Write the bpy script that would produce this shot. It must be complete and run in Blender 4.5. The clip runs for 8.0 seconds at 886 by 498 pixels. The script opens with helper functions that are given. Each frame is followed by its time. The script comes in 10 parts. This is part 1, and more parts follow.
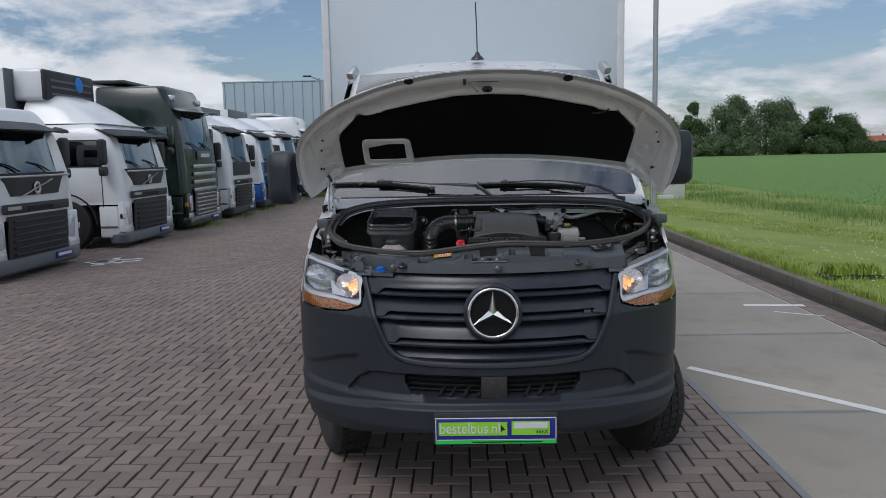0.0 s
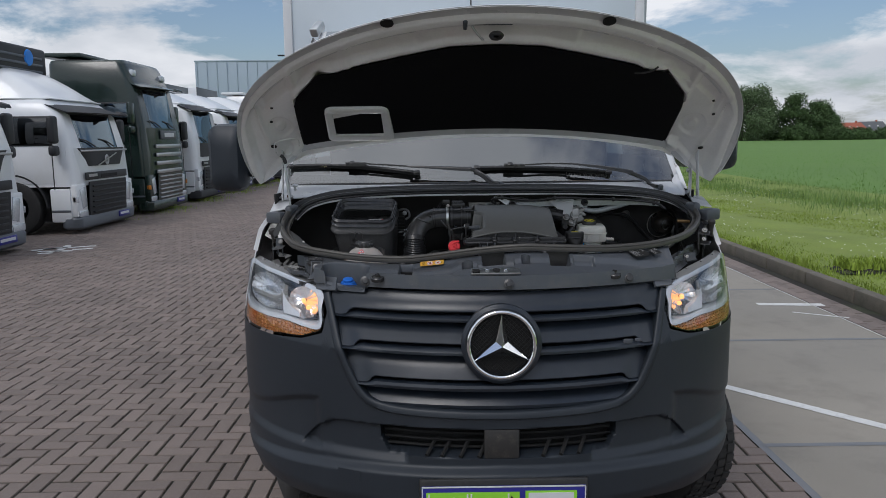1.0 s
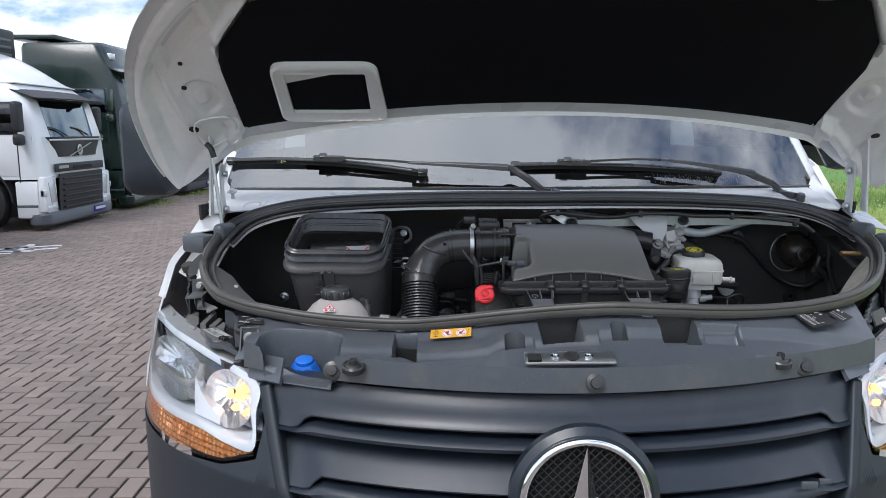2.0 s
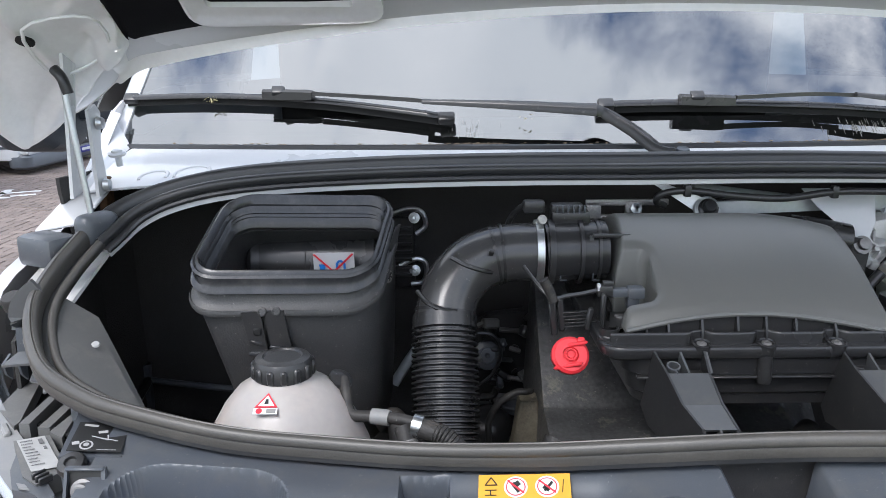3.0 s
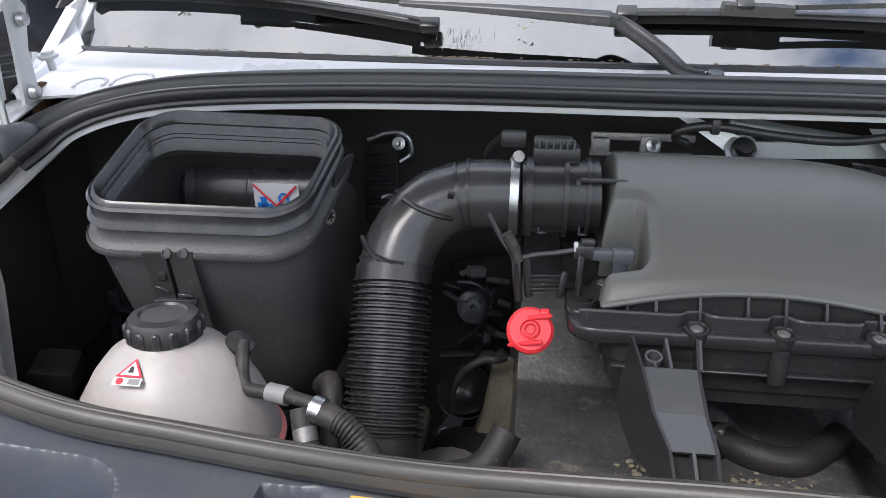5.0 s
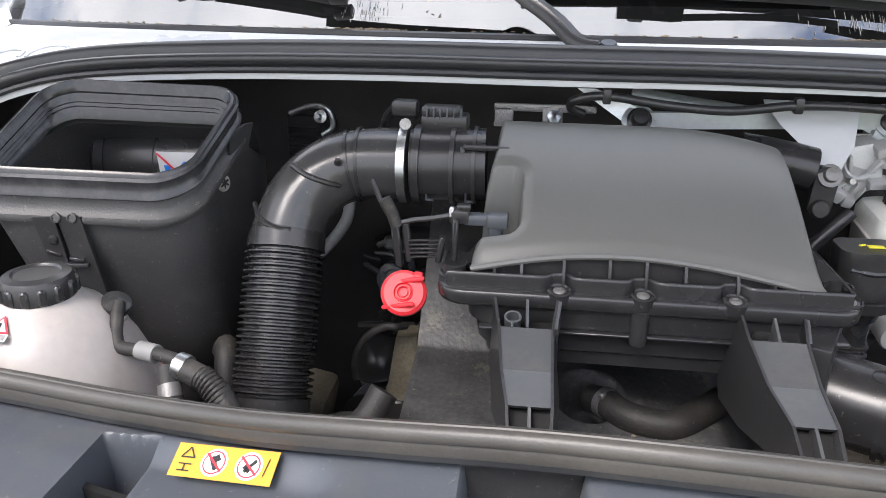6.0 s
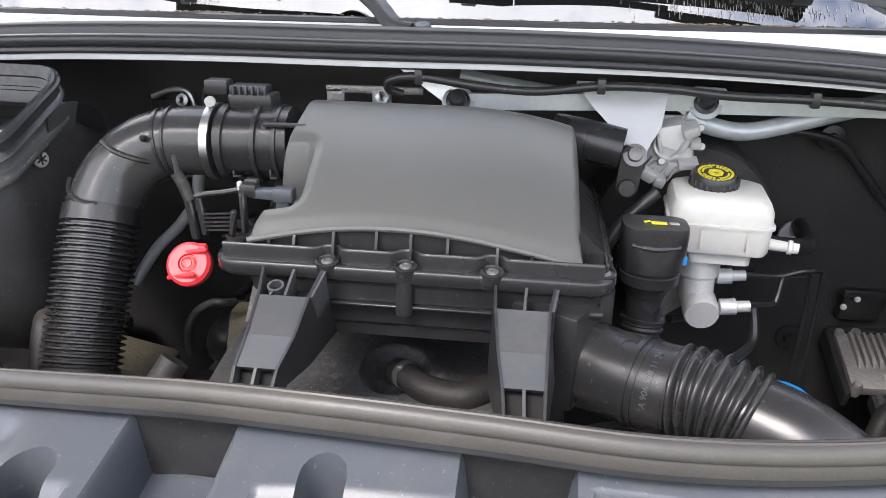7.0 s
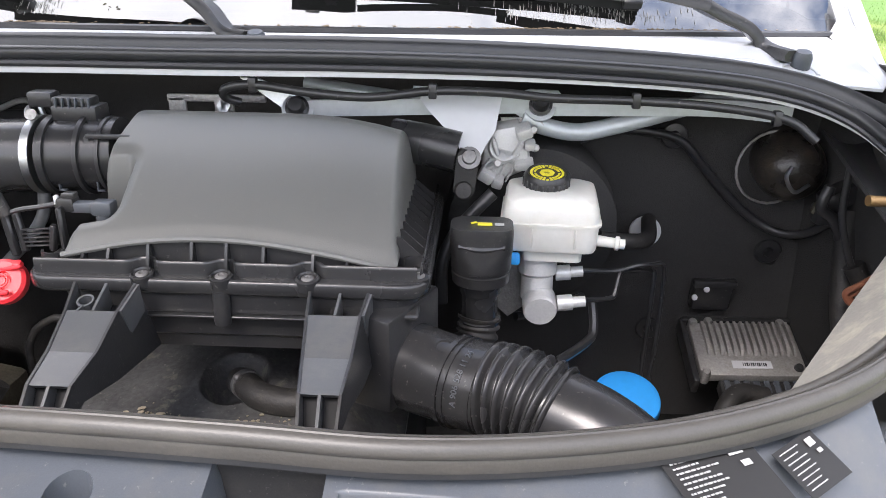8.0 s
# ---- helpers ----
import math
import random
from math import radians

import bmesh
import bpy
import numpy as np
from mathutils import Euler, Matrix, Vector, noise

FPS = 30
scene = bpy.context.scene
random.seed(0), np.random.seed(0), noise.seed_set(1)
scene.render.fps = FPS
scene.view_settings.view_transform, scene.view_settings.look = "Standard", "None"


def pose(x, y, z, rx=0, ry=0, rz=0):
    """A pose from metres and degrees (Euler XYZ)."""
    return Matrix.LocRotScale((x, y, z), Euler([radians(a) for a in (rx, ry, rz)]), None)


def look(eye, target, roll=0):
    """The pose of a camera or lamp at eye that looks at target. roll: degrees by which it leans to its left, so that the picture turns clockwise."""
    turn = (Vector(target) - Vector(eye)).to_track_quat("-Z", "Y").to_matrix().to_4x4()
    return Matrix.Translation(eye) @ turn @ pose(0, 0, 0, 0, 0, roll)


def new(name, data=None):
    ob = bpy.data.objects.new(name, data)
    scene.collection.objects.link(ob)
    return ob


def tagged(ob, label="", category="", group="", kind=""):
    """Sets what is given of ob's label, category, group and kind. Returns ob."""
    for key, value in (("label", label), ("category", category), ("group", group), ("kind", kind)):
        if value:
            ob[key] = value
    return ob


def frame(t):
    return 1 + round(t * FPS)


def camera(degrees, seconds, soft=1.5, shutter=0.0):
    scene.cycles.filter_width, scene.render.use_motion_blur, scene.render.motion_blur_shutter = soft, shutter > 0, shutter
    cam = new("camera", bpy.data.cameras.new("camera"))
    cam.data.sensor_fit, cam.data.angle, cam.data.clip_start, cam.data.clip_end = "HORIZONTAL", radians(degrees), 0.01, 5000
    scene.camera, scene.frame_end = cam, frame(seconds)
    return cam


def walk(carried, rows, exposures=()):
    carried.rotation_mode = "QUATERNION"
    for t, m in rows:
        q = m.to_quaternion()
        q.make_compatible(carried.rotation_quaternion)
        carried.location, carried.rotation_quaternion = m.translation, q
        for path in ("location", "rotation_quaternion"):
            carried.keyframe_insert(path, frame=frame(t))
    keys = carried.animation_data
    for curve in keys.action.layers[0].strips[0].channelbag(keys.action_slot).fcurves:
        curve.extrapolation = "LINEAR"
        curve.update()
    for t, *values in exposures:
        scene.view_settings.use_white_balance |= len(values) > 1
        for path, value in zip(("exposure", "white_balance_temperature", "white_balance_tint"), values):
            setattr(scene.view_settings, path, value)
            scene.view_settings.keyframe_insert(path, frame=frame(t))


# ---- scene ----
cam = camera(60.8, 8.0, soft=0.5)
PATH = [
    (0, (-0.134, -3.196, 1.675), (-0.18, -1.212, 1.428), -1.1),
    (0.5, (-0.176, -2.807, 1.673), (-0.191, -0.826, 1.397), -0.8),
    (1, (-0.196, -2.3, 1.641), (-0.182, -0.321, 1.35), -0.6),
    (1.5, (-0.201, -1.728, 1.649), (-0.182, 0.249, 1.351), -0.3),
    (1.7, (-0.221, -1.502, 1.636), (-0.204, 0.475, 1.332), -0.2),
    (2.8, (-0.271, -0.432, 1.574), (-0.251, 1.527, 1.169), -0.5),
    (3, (-0.287, -0.316, 1.579), (-0.288, 1.627, 1.106), -0.5),
    (3.5, (-0.306, -0.159, 1.598), (-0.38, 1.742, 0.982), -0.6),
    (4, (-0.274, -0.131, 1.599), (-0.419, 1.745, 0.922), -0.3),
    (4.5, (-0.215, -0.129, 1.587), (-0.398, 1.738, 0.892), 0.1),
    (4.7, (-0.186, -0.122, 1.574), (-0.382, 1.748, 0.892), 0.4),
    (5.8, (-0.04, -0.132, 1.552), (-0.263, 1.721, 0.836), 0.7),
    (6, (-0.011, -0.13, 1.546), (-0.236, 1.723, 0.828), 0.7),
    (6.5, (0.109, -0.12, 1.529), (-0.124, 1.73, 0.806), 0.7),
    (7, (0.218, -0.129, 1.531), (-0.019, 1.722, 0.811), 0.9),
    (7.5, (0.295, -0.124, 1.537), (0.053, 1.729, 0.823), 1.0),
    (7.8, (0.328, -0.125, 1.532), (0.145, 1.747, 0.853), 0.7),
    (8, (0.34, -0.124, 1.539), (0.255, 1.742, 0.824), 0.6),
]
walk(cam, [(t, look(eye, target, roll)) for t, eye, target, roll in PATH],
     exposures=[(0, -0.26, 6120, 11), (0.5, -0.28, 6150, 11), (1.0, -0.22, 6150, 11), (1.5, 0.18, 6080, 11), (1.7, 0.37, 6050, 11), (2.8, 1.24, 6060, 11), (3.5, 1.24, 6130, 11.5), (4.5, 1.20, 6220, 13), (6.0, 1.70, 6480, 14), (7.0, 1.96, 6500, 15), (8.0, 1.98, 6500, 16)])


# ---------------------------------------------------------------- world and light
world = bpy.data.worlds.new("sky")
scene.world = world
world.use_nodes = True
wn, wl = world.node_tree.nodes, world.node_tree.links
wn.clear()
w_out = wn.new("ShaderNodeOutputWorld")
w_bg = wn.new("ShaderNodeBackground")
w_bg.inputs["Strength"].default_value = 0.105
w_sky = wn.new("ShaderNodeTexSky")
w_sky.sky_type, w_sky.sun_disc = "NISHITA", False
SUN_UP, SUN_TURN = radians(52), radians(207)
w_sky.sun_elevation, w_sky.sun_rotation = SUN_UP, SUN_TURN
w_sky.air_density, w_sky.dust_density, w_sky.ozone_density = 1.0, 1.5, 1.5
w_co = wn.new("ShaderNodeTexCoord")
w_sep = wn.new("ShaderNodeSeparateXYZ")
w_zup = wn.new("ShaderNodeMath")
w_zup.operation = "MAXIMUM"
w_zup.inputs[1].default_value = 0.0
w_add = wn.new("ShaderNodeMath")
w_add.operation = "ADD"
w_add.inputs[1].default_value = 0.30
w_div = wn.new("ShaderNodeVectorMath")
w_div.operation = "DIVIDE"
w_comb = wn.new("ShaderNodeCombineXYZ")
for k in range(3):
    wl.new(w_add.outputs[0], w_comb.inputs[k])
w_noise = wn.new("ShaderNodeTexNoise")
w_noise.inputs["Scale"].default_value = 1.7
w_noise.inputs["Detail"].default_value = 9.0
w_noise.inputs["Roughness"].default_value = 0.6
w_noise.inputs["Distortion"].default_value = 0.25
w_ramp = wn.new("ShaderNodeValToRGB")
w_ramp.color_ramp.elements[0].position, w_ramp.color_ramp.elements[1].position = 0.425, 0.53
w_noise2 = wn.new("ShaderNodeTexNoise")
w_noise2.inputs["Scale"].default_value = 1.9
w_noise2.inputs["Detail"].default_value = 8.0
w_tone = wn.new("ShaderNodeValToRGB")
w_tone.color_ramp.elements[0].position, w_tone.color_ramp.elements[0].color = 0.38, (6.6, 6.85, 7.15, 1)
w_tone.color_ramp.elements[1].position, w_tone.color_ramp.elements[1].color = 0.58, (9.4, 9.4, 9.4, 1)
w_mix = wn.new("ShaderNodeMix")
w_mix.data_type = "RGBA"
wl.new(w_co.outputs["Generated"], w_sep.inputs[0])
wl.new(w_sep.outputs["Z"], w_zup.inputs[0])
wl.new(w_zup.outputs[0], w_add.inputs[0])
wl.new(w_co.outputs["Generated"], w_div.inputs[0])
wl.new(w_comb.outputs[0], w_div.inputs[1])
w_shift = wn.new("ShaderNodeVectorMath")
w_shift.operation = "ADD"
w_shift.inputs[1].default_value = (4.45, 2.1, 0.6)
wl.new(w_div.outputs[0], w_shift.inputs[0])
wl.new(w_shift.outputs[0], w_noise.inputs["Vector"])
wl.new(w_shift.outputs[0], w_noise2.inputs["Vector"])
wl.new(w_noise.outputs["Fac"], w_ramp.inputs[0])
wl.new(w_noise2.outputs["Fac"], w_tone.inputs[0])
wl.new(w_ramp.outputs["Color"], w_mix.inputs["Factor"])
wl.new(w_sky.outputs[0], w_mix.inputs["A"])
wl.new(w_tone.outputs["Color"], w_mix.inputs["B"])
# an overcast sky is brighter overhead than at the horizon
w_grad = wn.new("ShaderNodeMapRange")
w_grad.inputs["To Min"].default_value, w_grad.inputs["To Max"].default_value = 0.92, 1.42
w_scale = wn.new("ShaderNodeVectorMath")
w_scale.operation = "SCALE"
wl.new(w_zup.outputs[0], w_grad.inputs["Value"])
wl.new(w_mix.outputs["Result"], w_scale.inputs[0])
wl.new(w_grad.outputs[0], w_scale.inputs["Scale"])
wl.new(w_scale.outputs[0], w_bg.inputs["Color"])
wl.new(w_bg.outputs[0], w_out.inputs[0])

sun = new("sun", bpy.data.lights.new("sun", "SUN"))
sun.data.energy, sun.data.angle, sun.data.color = 1.25, radians(24), (1.0, 0.96, 0.9)
sun.matrix_world = look((0, 0, 0), (-math.sin(SUN_TURN) * math.cos(SUN_UP), -math.cos(SUN_TURN) * math.cos(SUN_UP), -math.sin(SUN_UP)))


# ---------------------------------------------------------------- materials
def mat(name, col, rough=0.5, metal=0.0, var=0.12, scale=6.0, fine=120.0, bump=0.08, coat=0.0, spec=0.5, dirt=None, dirt_amt=0.3, dirt_scale=9.0, rand=0.0, isle=0.0, trans=0.0, rvar=0.12, specks=0.0, dirt_edge=(0.5, 0.72)):
    m = bpy.data.materials.new(name)
    m.use_nodes = True
    n, l = m.node_tree.nodes, m.node_tree.links
    b = n["Principled BSDF"]
    b.inputs["Metallic"].default_value = metal
    b.inputs["Specular IOR Level"].default_value = spec
    b.inputs["Coat Weight"].default_value = coat
    b.inputs["Coat Roughness"].default_value = 0.05
    b.inputs["Transmission Weight"].default_value = trans
    co = n.new("ShaderNodeTexCoord")
    n1, n2 = n.new("ShaderNodeTexNoise"), n.new("ShaderNodeTexNoise")
    n1.inputs["Scale"].default_value, n1.inputs["Detail"].default_value = scale, 6
    n2.inputs["Scale"].default_value, n2.inputs["Detail"].default_value = fine, 3
    l.new(co.outputs["Object"], n1.inputs["Vector"])
    l.new(co.outputs["Object"], n2.inputs["Vector"])
    add = n.new("ShaderNodeMath")
    add.operation = "ADD"
    l.new(n1.outputs["Fac"], add.inputs[0])
    l.new(n2.outputs["Fac"], add.inputs[1])
    last = add.outputs[0]
    for key, amount in (("Random", rand), ("Random Per Island", isle)):
        if amount:
            src = n.new("ShaderNodeObjectInfo" if key == "Random" else "ShaderNodeNewGeometry")
            mul = n.new("ShaderNodeMath")
            mul.operation = "MULTIPLY_ADD"
            mul.inputs[1].default_value = amount
            l.new(src.outputs[key], mul.inputs[0])
            l.new(last, mul.inputs[2])
            last = mul.outputs[0]
    mid = 1.0 + (rand + isle) / 2
    rng = n.new("ShaderNodeMapRange")
    rng.inputs["From Min"].default_value, rng.inputs["From Max"].default_value = mid - 0.45, mid + 0.45
    rng.inputs["To Min"].default_value, rng.inputs["To Max"].default_value = 1 - var, 1 + var
    l.new(last, rng.inputs["Value"])
    sc = n.new("ShaderNodeVectorMath")
    sc.operation = "SCALE"
    sc.inputs[0].default_value = col[:3]
    l.new(rng.outputs[0], sc.inputs["Scale"])
    colour = sc.outputs[0]
    if dirt:
        n3 = n.new("ShaderNodeTexNoise")
        n3.inputs["Scale"].default_value, n3.inputs["Detail"].default_value, n3.inputs["Roughness"].default_value = dirt_scale, 9, 0.7
        l.new(co.outputs["Object"], n3.inputs["Vector"])
        r3 = n.new("ShaderNodeValToRGB")
        r3.color_ramp.elements[0].position, r3.color_ramp.elements[1].position = dirt_edge
        l.new(n3.outputs["Fac"], r3.inputs[0])
        m3 = n.new("ShaderNodeMath")
        m3.operation = "MULTIPLY"
        m3.inputs[1].default_value = dirt_amt
        l.new(r3.outputs[0], m3.inputs[0])
        mx = n.new("ShaderNodeMix")
        mx.data_type = "RGBA"
        l.new(m3.outputs[0], mx.inputs["Factor"])
        l.new(colour, mx.inputs["A"])
        mx.inputs["B"].default_value = (*dirt[:3], 1)
        colour = mx.outputs["Result"]
    if specks:
        n4 = n.new("ShaderNodeTexNoise")
        n4.inputs["Scale"].default_value, n4.inputs["Detail"].default_value, n4.inputs["Roughness"].default_value = 170, 4, 0.65
        l.new(co.outputs["Object"], n4.inputs["Vector"])
        r4 = n.new("ShaderNodeValToRGB")
        r4.color_ramp.elements[0].position, r4.color_ramp.elements[1].position = 0.64, 0.72
        l.new(n4.outputs["Fac"], r4.inputs[0])
        m4 = n.new("ShaderNodeMath")
        m4.operation = "MULTIPLY"
        m4.inputs[1].default_value = specks
        l.new(r4.outputs[0], m4.inputs[0])
        x4 = n.new("ShaderNodeMix")
        x4.data_type = "RGBA"
        l.new(m4.outputs[0], x4.inputs["Factor"])
        l.new(colour, x4.inputs["A"])
        x4.inputs["B"].default_value = (0.30, 0.29, 0.26, 1)
        colour = x4.outputs["Result"]
    l.new(colour, b.inputs["Base Color"])
    rr = n.new("ShaderNodeMapRange")
    rr.inputs["To Min"].default_value, rr.inputs["To Max"].default_value = max(0.02, rough * (1 - rvar)), min(1, rough * (1 + rvar))
    l.new(n1.outputs["Fac"], rr.inputs["Value"])
    l.new(rr.outputs[0], b.inputs["Roughness"])
    if bump:
        bp = n.new("ShaderNodeBump")
        bp.inputs["Strength"].default_value, bp.inputs["Distance"].default_value = bump, 0.002
        l.new(n2.outputs["Fac"], bp.inputs["Height"])
        l.new(bp.outputs[0], b.inputs["Normal"])
    return m


def glass(name, col=(1, 1, 1), rough=0.0, mixed=0.25, tint=(1, 1, 1)):
    """A thin pane: mostly clear, with the gloss of glass."""
    m = bpy.data.materials.new(name)
    m.use_nodes = True
    n, l = m.node_tree.nodes, m.node_tree.links
    n.clear()
    out, mx, tr, gl, fr = (n.new("ShaderNode" + k) for k in ("OutputMaterial", "MixShader", "BsdfTransparent", "BsdfGlossy", "Fresnel"))
    tr.inputs[0].default_value = (*col, 1)
    gl.inputs["Roughness"].default_value = rough
    gl.inputs[0].default_value = (*tint, 1)
    fr.inputs[0].default_value = 1.5 + mixed
    l.new(fr.outputs[0], mx.inputs[0])
    l.new(tr.outputs[0], mx.inputs[1])
    l.new(gl.outputs[0], mx.inputs[2])
    l.new(mx.outputs[0], out.inputs[0])
    return m


def glow(name, col, strength):
    m = mat(name, col, 0.4, bump=0)
    b = m.node_tree.nodes["Principled BSDF"]
    b.inputs["Emission Color"].default_value = (*col, 1)
    b.inputs["Emission Strength"].default_value = strength
    return m


WHITE = mat("white_paint", (0.58, 0.59, 0.605), 0.28, var=0.03, bump=0, coat=0.5)
WHITE_IN = mat("white_paint_inner", (0.80, 0.80, 0.79), 0.30, var=0.05, bump=0.02, coat=0.6, dirt=(0.58, 0.57, 0.55), dirt_amt=0.35)
BOXW = mat("cargo_panel", (0.50, 0.56, 0.61), 0.35, var=0.03, bump=0.01, coat=0.2)
BUMPER = mat("bumper_plastic", (0.018, 0.023, 0.030), 0.46, spec=0.38, var=0.15, fine=900, bump=0.12, scale=4, dirt=(0.036, 0.042, 0.050), dirt_amt=0.35, dirt_scale=3)
GRILLE = mat("grille_plastic", (0.014, 0.019, 0.027), 0.30, var=0.15, fine=700, bump=0.12, scale=5, dirt=(0.06, 0.066, 0.075), dirt_amt=0.3, dirt_scale=5)
PLASTIC = mat("black_plastic", (0.026, 0.026, 0.027), 0.30, var=0.25, fine=700, bump=0.10, scale=10, dirt=(0.065, 0.062, 0.055), dirt_amt=0.35, dirt_scale=26, specks=0.30)
PLASTIC_SATIN = mat("satin_black_plastic", (0.026, 0.026, 0.027), 0.27, var=0.15, fine=900, bump=0.05, scale=8, dirt=(0.055, 0.054, 0.05), dirt_amt=0.3, dirt_scale=18, specks=0.22)
PLASTIC_GREY = mat("charcoal_plastic", (0.067, 0.075, 0.087), 0.36, var=0.12, fine=900, bump=0.05, scale=9, dirt=(0.12, 0.115, 0.105), dirt_amt=0.4, dirt_scale=16, specks=0.3)
PLASTIC_LEG = mat("leg_plastic", (0.070, 0.073, 0.076), 0.33, var=0.1, fine=900, bump=0.05, scale=9, dirt=(0.16, 0.15, 0.13), dirt_amt=0.3, dirt_scale=20)
PLASTIC_LIGHT = mat("grey_flap_plastic", (0.20, 0.203, 0.205), 0.5, var=0.1, fine=700, bump=0.1, dirt=(0.3, 0.28, 0.24), dirt_amt=0.35, dirt_scale=14)
DUSTY = mat("dusty_grey_plastic", (0.25, 0.24, 0.215), 0.7, var=0.15, fine=260, bump=0.2, dirt=(0.50, 0.45, 0.36), dirt_amt=0.7, dirt_scale=18)
DUST_GREY = mat("dusty_bracket_plastic", (0.115, 0.115, 0.112), 0.55, var=0.15, fine=600, bump=0.1, dirt=(0.24, 0.23, 0.20), dirt_amt=0.4, dirt_scale=20)
RUBBER = mat("seal_rubber", (0.028, 0.029, 0.031), 0.30, var=0.18, fine=500, bump=0.08, dirt=(0.055, 0.053, 0.048), dirt_amt=0.35, dirt_scale=14)
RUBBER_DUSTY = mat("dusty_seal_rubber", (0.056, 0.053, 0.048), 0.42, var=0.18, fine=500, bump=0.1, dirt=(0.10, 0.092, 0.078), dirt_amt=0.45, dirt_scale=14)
PIPE = mat("pipe_plastic", (0.046, 0.046, 0.047), 0.20, var=0.15, fine=900, bump=0.05, scale=8, dirt=(0.085, 0.082, 0.075), dirt_amt=0.4, dirt_scale=18, specks=0.25)
RUBBER_MATT = mat("hose_rubber", (0.022, 0.021, 0.020), 0.6, var=0.2, fine=400, bump=0.2, dirt=(0.12, 0.1, 0.08), dirt_amt=0.35, dirt_scale=25, specks=0.4)
FELT = mat("black_felt", (0.048, 0.047, 0.046), 0.95, var=0.3, fine=600, bump=0.6, spec=0.15, scale=5)
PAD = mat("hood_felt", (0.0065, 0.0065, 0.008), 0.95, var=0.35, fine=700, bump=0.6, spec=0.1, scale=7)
# near-black; on backing sheets and drawn holes it stands for deep shade
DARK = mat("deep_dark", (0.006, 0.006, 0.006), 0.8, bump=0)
GRIME = mat("engine_grime", (0.12, 0.105, 0.082), 0.8, var=0.4, scale=14, fine=120, bump=0.4, dirt=(0.16, 0.13, 0.09), dirt_amt=0.6, dirt_scale=30)
ENGINE = mat("dirty_engine_plastic", (0.066, 0.066, 0.066), 0.40, var=0.6, scale=24, fine=160, bump=0.35, dirt=(0.20, 0.185, 0.150), dirt_amt=0.62, dirt_scale=30, specks=0.6, rvar=0.5, dirt_edge=(0.57, 0.64))
BARE = mat("bare_aluminium", (0.66, 0.66, 0.65), 0.42, 0.35, var=0.1, scale=30, fine=300, bump=0.2)
CONT = mat("dusty_container_plastic", (0.042, 0.042, 0.043), 0.44, var=0.25, fine=420, bump=0.25, scale=9, dirt=(0.085, 0.082, 0.075), dirt_amt=0.45, dirt_scale=24, specks=0.35)
CONT_RIM = mat("worn_rim_rubber", (0.030, 0.031, 0.034), 0.24, var=0.2, fine=500, bump=0.06, scale=12, dirt=(0.09, 0.09, 0.09), dirt_amt=0.4, dirt_scale=30)
TAN = mat("dusty_tan_casting", (0.105, 0.092, 0.066), 0.8, var=0.35, scale=25, fine=300, bump=0.5, dirt=(0.20, 0.18, 0.13), dirt_amt=0.5, dirt_scale=45)
LID = mat("lid_plastic", (0.112, 0.113, 0.106), 0.36, var=0.12, fine=1100, bump=0.12, scale=5, dirt=(0.13, 0.13, 0.12), dirt_amt=0.3, dirt_scale=7, specks=0.12)
# white paint copy with the shade under the seal put into its colour
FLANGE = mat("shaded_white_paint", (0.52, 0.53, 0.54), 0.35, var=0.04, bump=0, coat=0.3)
CHROME = mat("chrome", (0.80, 0.81, 0.82), 0.09, 1.0, var=0.03, bump=0)
STEEL = mat("galvanised_steel", (0.55, 0.57, 0.58), 0.36, 1.0, var=0.12, scale=30, fine=300, bump=0.1)
ZINC = mat("zinc_painted_rod", (0.50, 0.53, 0.545), 0.38, 0.35, var=0.1, scale=20, bump=0.05, dirt=(0.34, 0.35, 0.34), dirt_amt=0.4, dirt_scale=22)
ALU = mat("cast_aluminium", (0.42, 0.41, 0.39), 0.55, 0.7, var=0.25, scale=40, fine=300, bump=0.5, dirt=(0.2, 0.18, 0.15), dirt_amt=0.6, dirt_scale=40)
CAST = mat("pale_casting", (0.50, 0.50, 0.49), 0.5, 0.35, var=0.12, scale=30, fine=400, bump=0.15)
TANK = mat("milky_tank_plastic", (0.36, 0.335, 0.315), 0.38, var=0.06, scale=7, bump=0.05, dirt=(0.62, 0.50, 0.45), dirt_amt=0.4, dirt_scale=5)
RESERVOIR = mat("milky_reservoir_plastic", (0.66, 0.65, 0.60), 0.4, var=0.06, scale=9, bump=0.05, dirt=(0.45, 0.40, 0.28), dirt_amt=0.4, dirt_scale=9)
for tm in (TANK, RESERVOIR):
    tb = tm.node_tree.nodes["Principled BSDF"]
    tb.inputs["Subsurface Weight"].default_value = 0.25
    tb.inputs["Subsurface Radius"].default_value = (0.02, 0.016, 0.014)
COOLANT = mat("pink_coolant_plastic", (0.72, 0.25, 0.24), 0.4, var=0.08, bump=0.05)
RED = mat("red_plastic", (0.75, 0.035, 0.045), 0.4, var=0.08, fine=300, bump=0.1)
BLUE = mat("blue_plastic", (0.02, 0.15, 0.60), 0.4, var=0.08, fine=300, bump=0.1)
BLUE_LIGHT = mat("light_blue_plastic", (0.03, 0.35, 0.85), 0.45, var=0.08, bump=0.05)
YELLOW = mat("yellow_sticker", (0.62, 0.33, 0.035), 0.45, var=0.04, bump=0)
PAPER_GREY = mat("dusty_sticker", (0.36, 0.36, 0.35), 0.6, var=0.1, scale=40, bump=0.02)
INK_GREY = mat("grey_ink", (0.12, 0.12, 0.12), 0.6, bump=0)
PAPER = mat("white_sticker", (0.60, 0.61, 0.62), 0.5, var=0.03, bump=0)
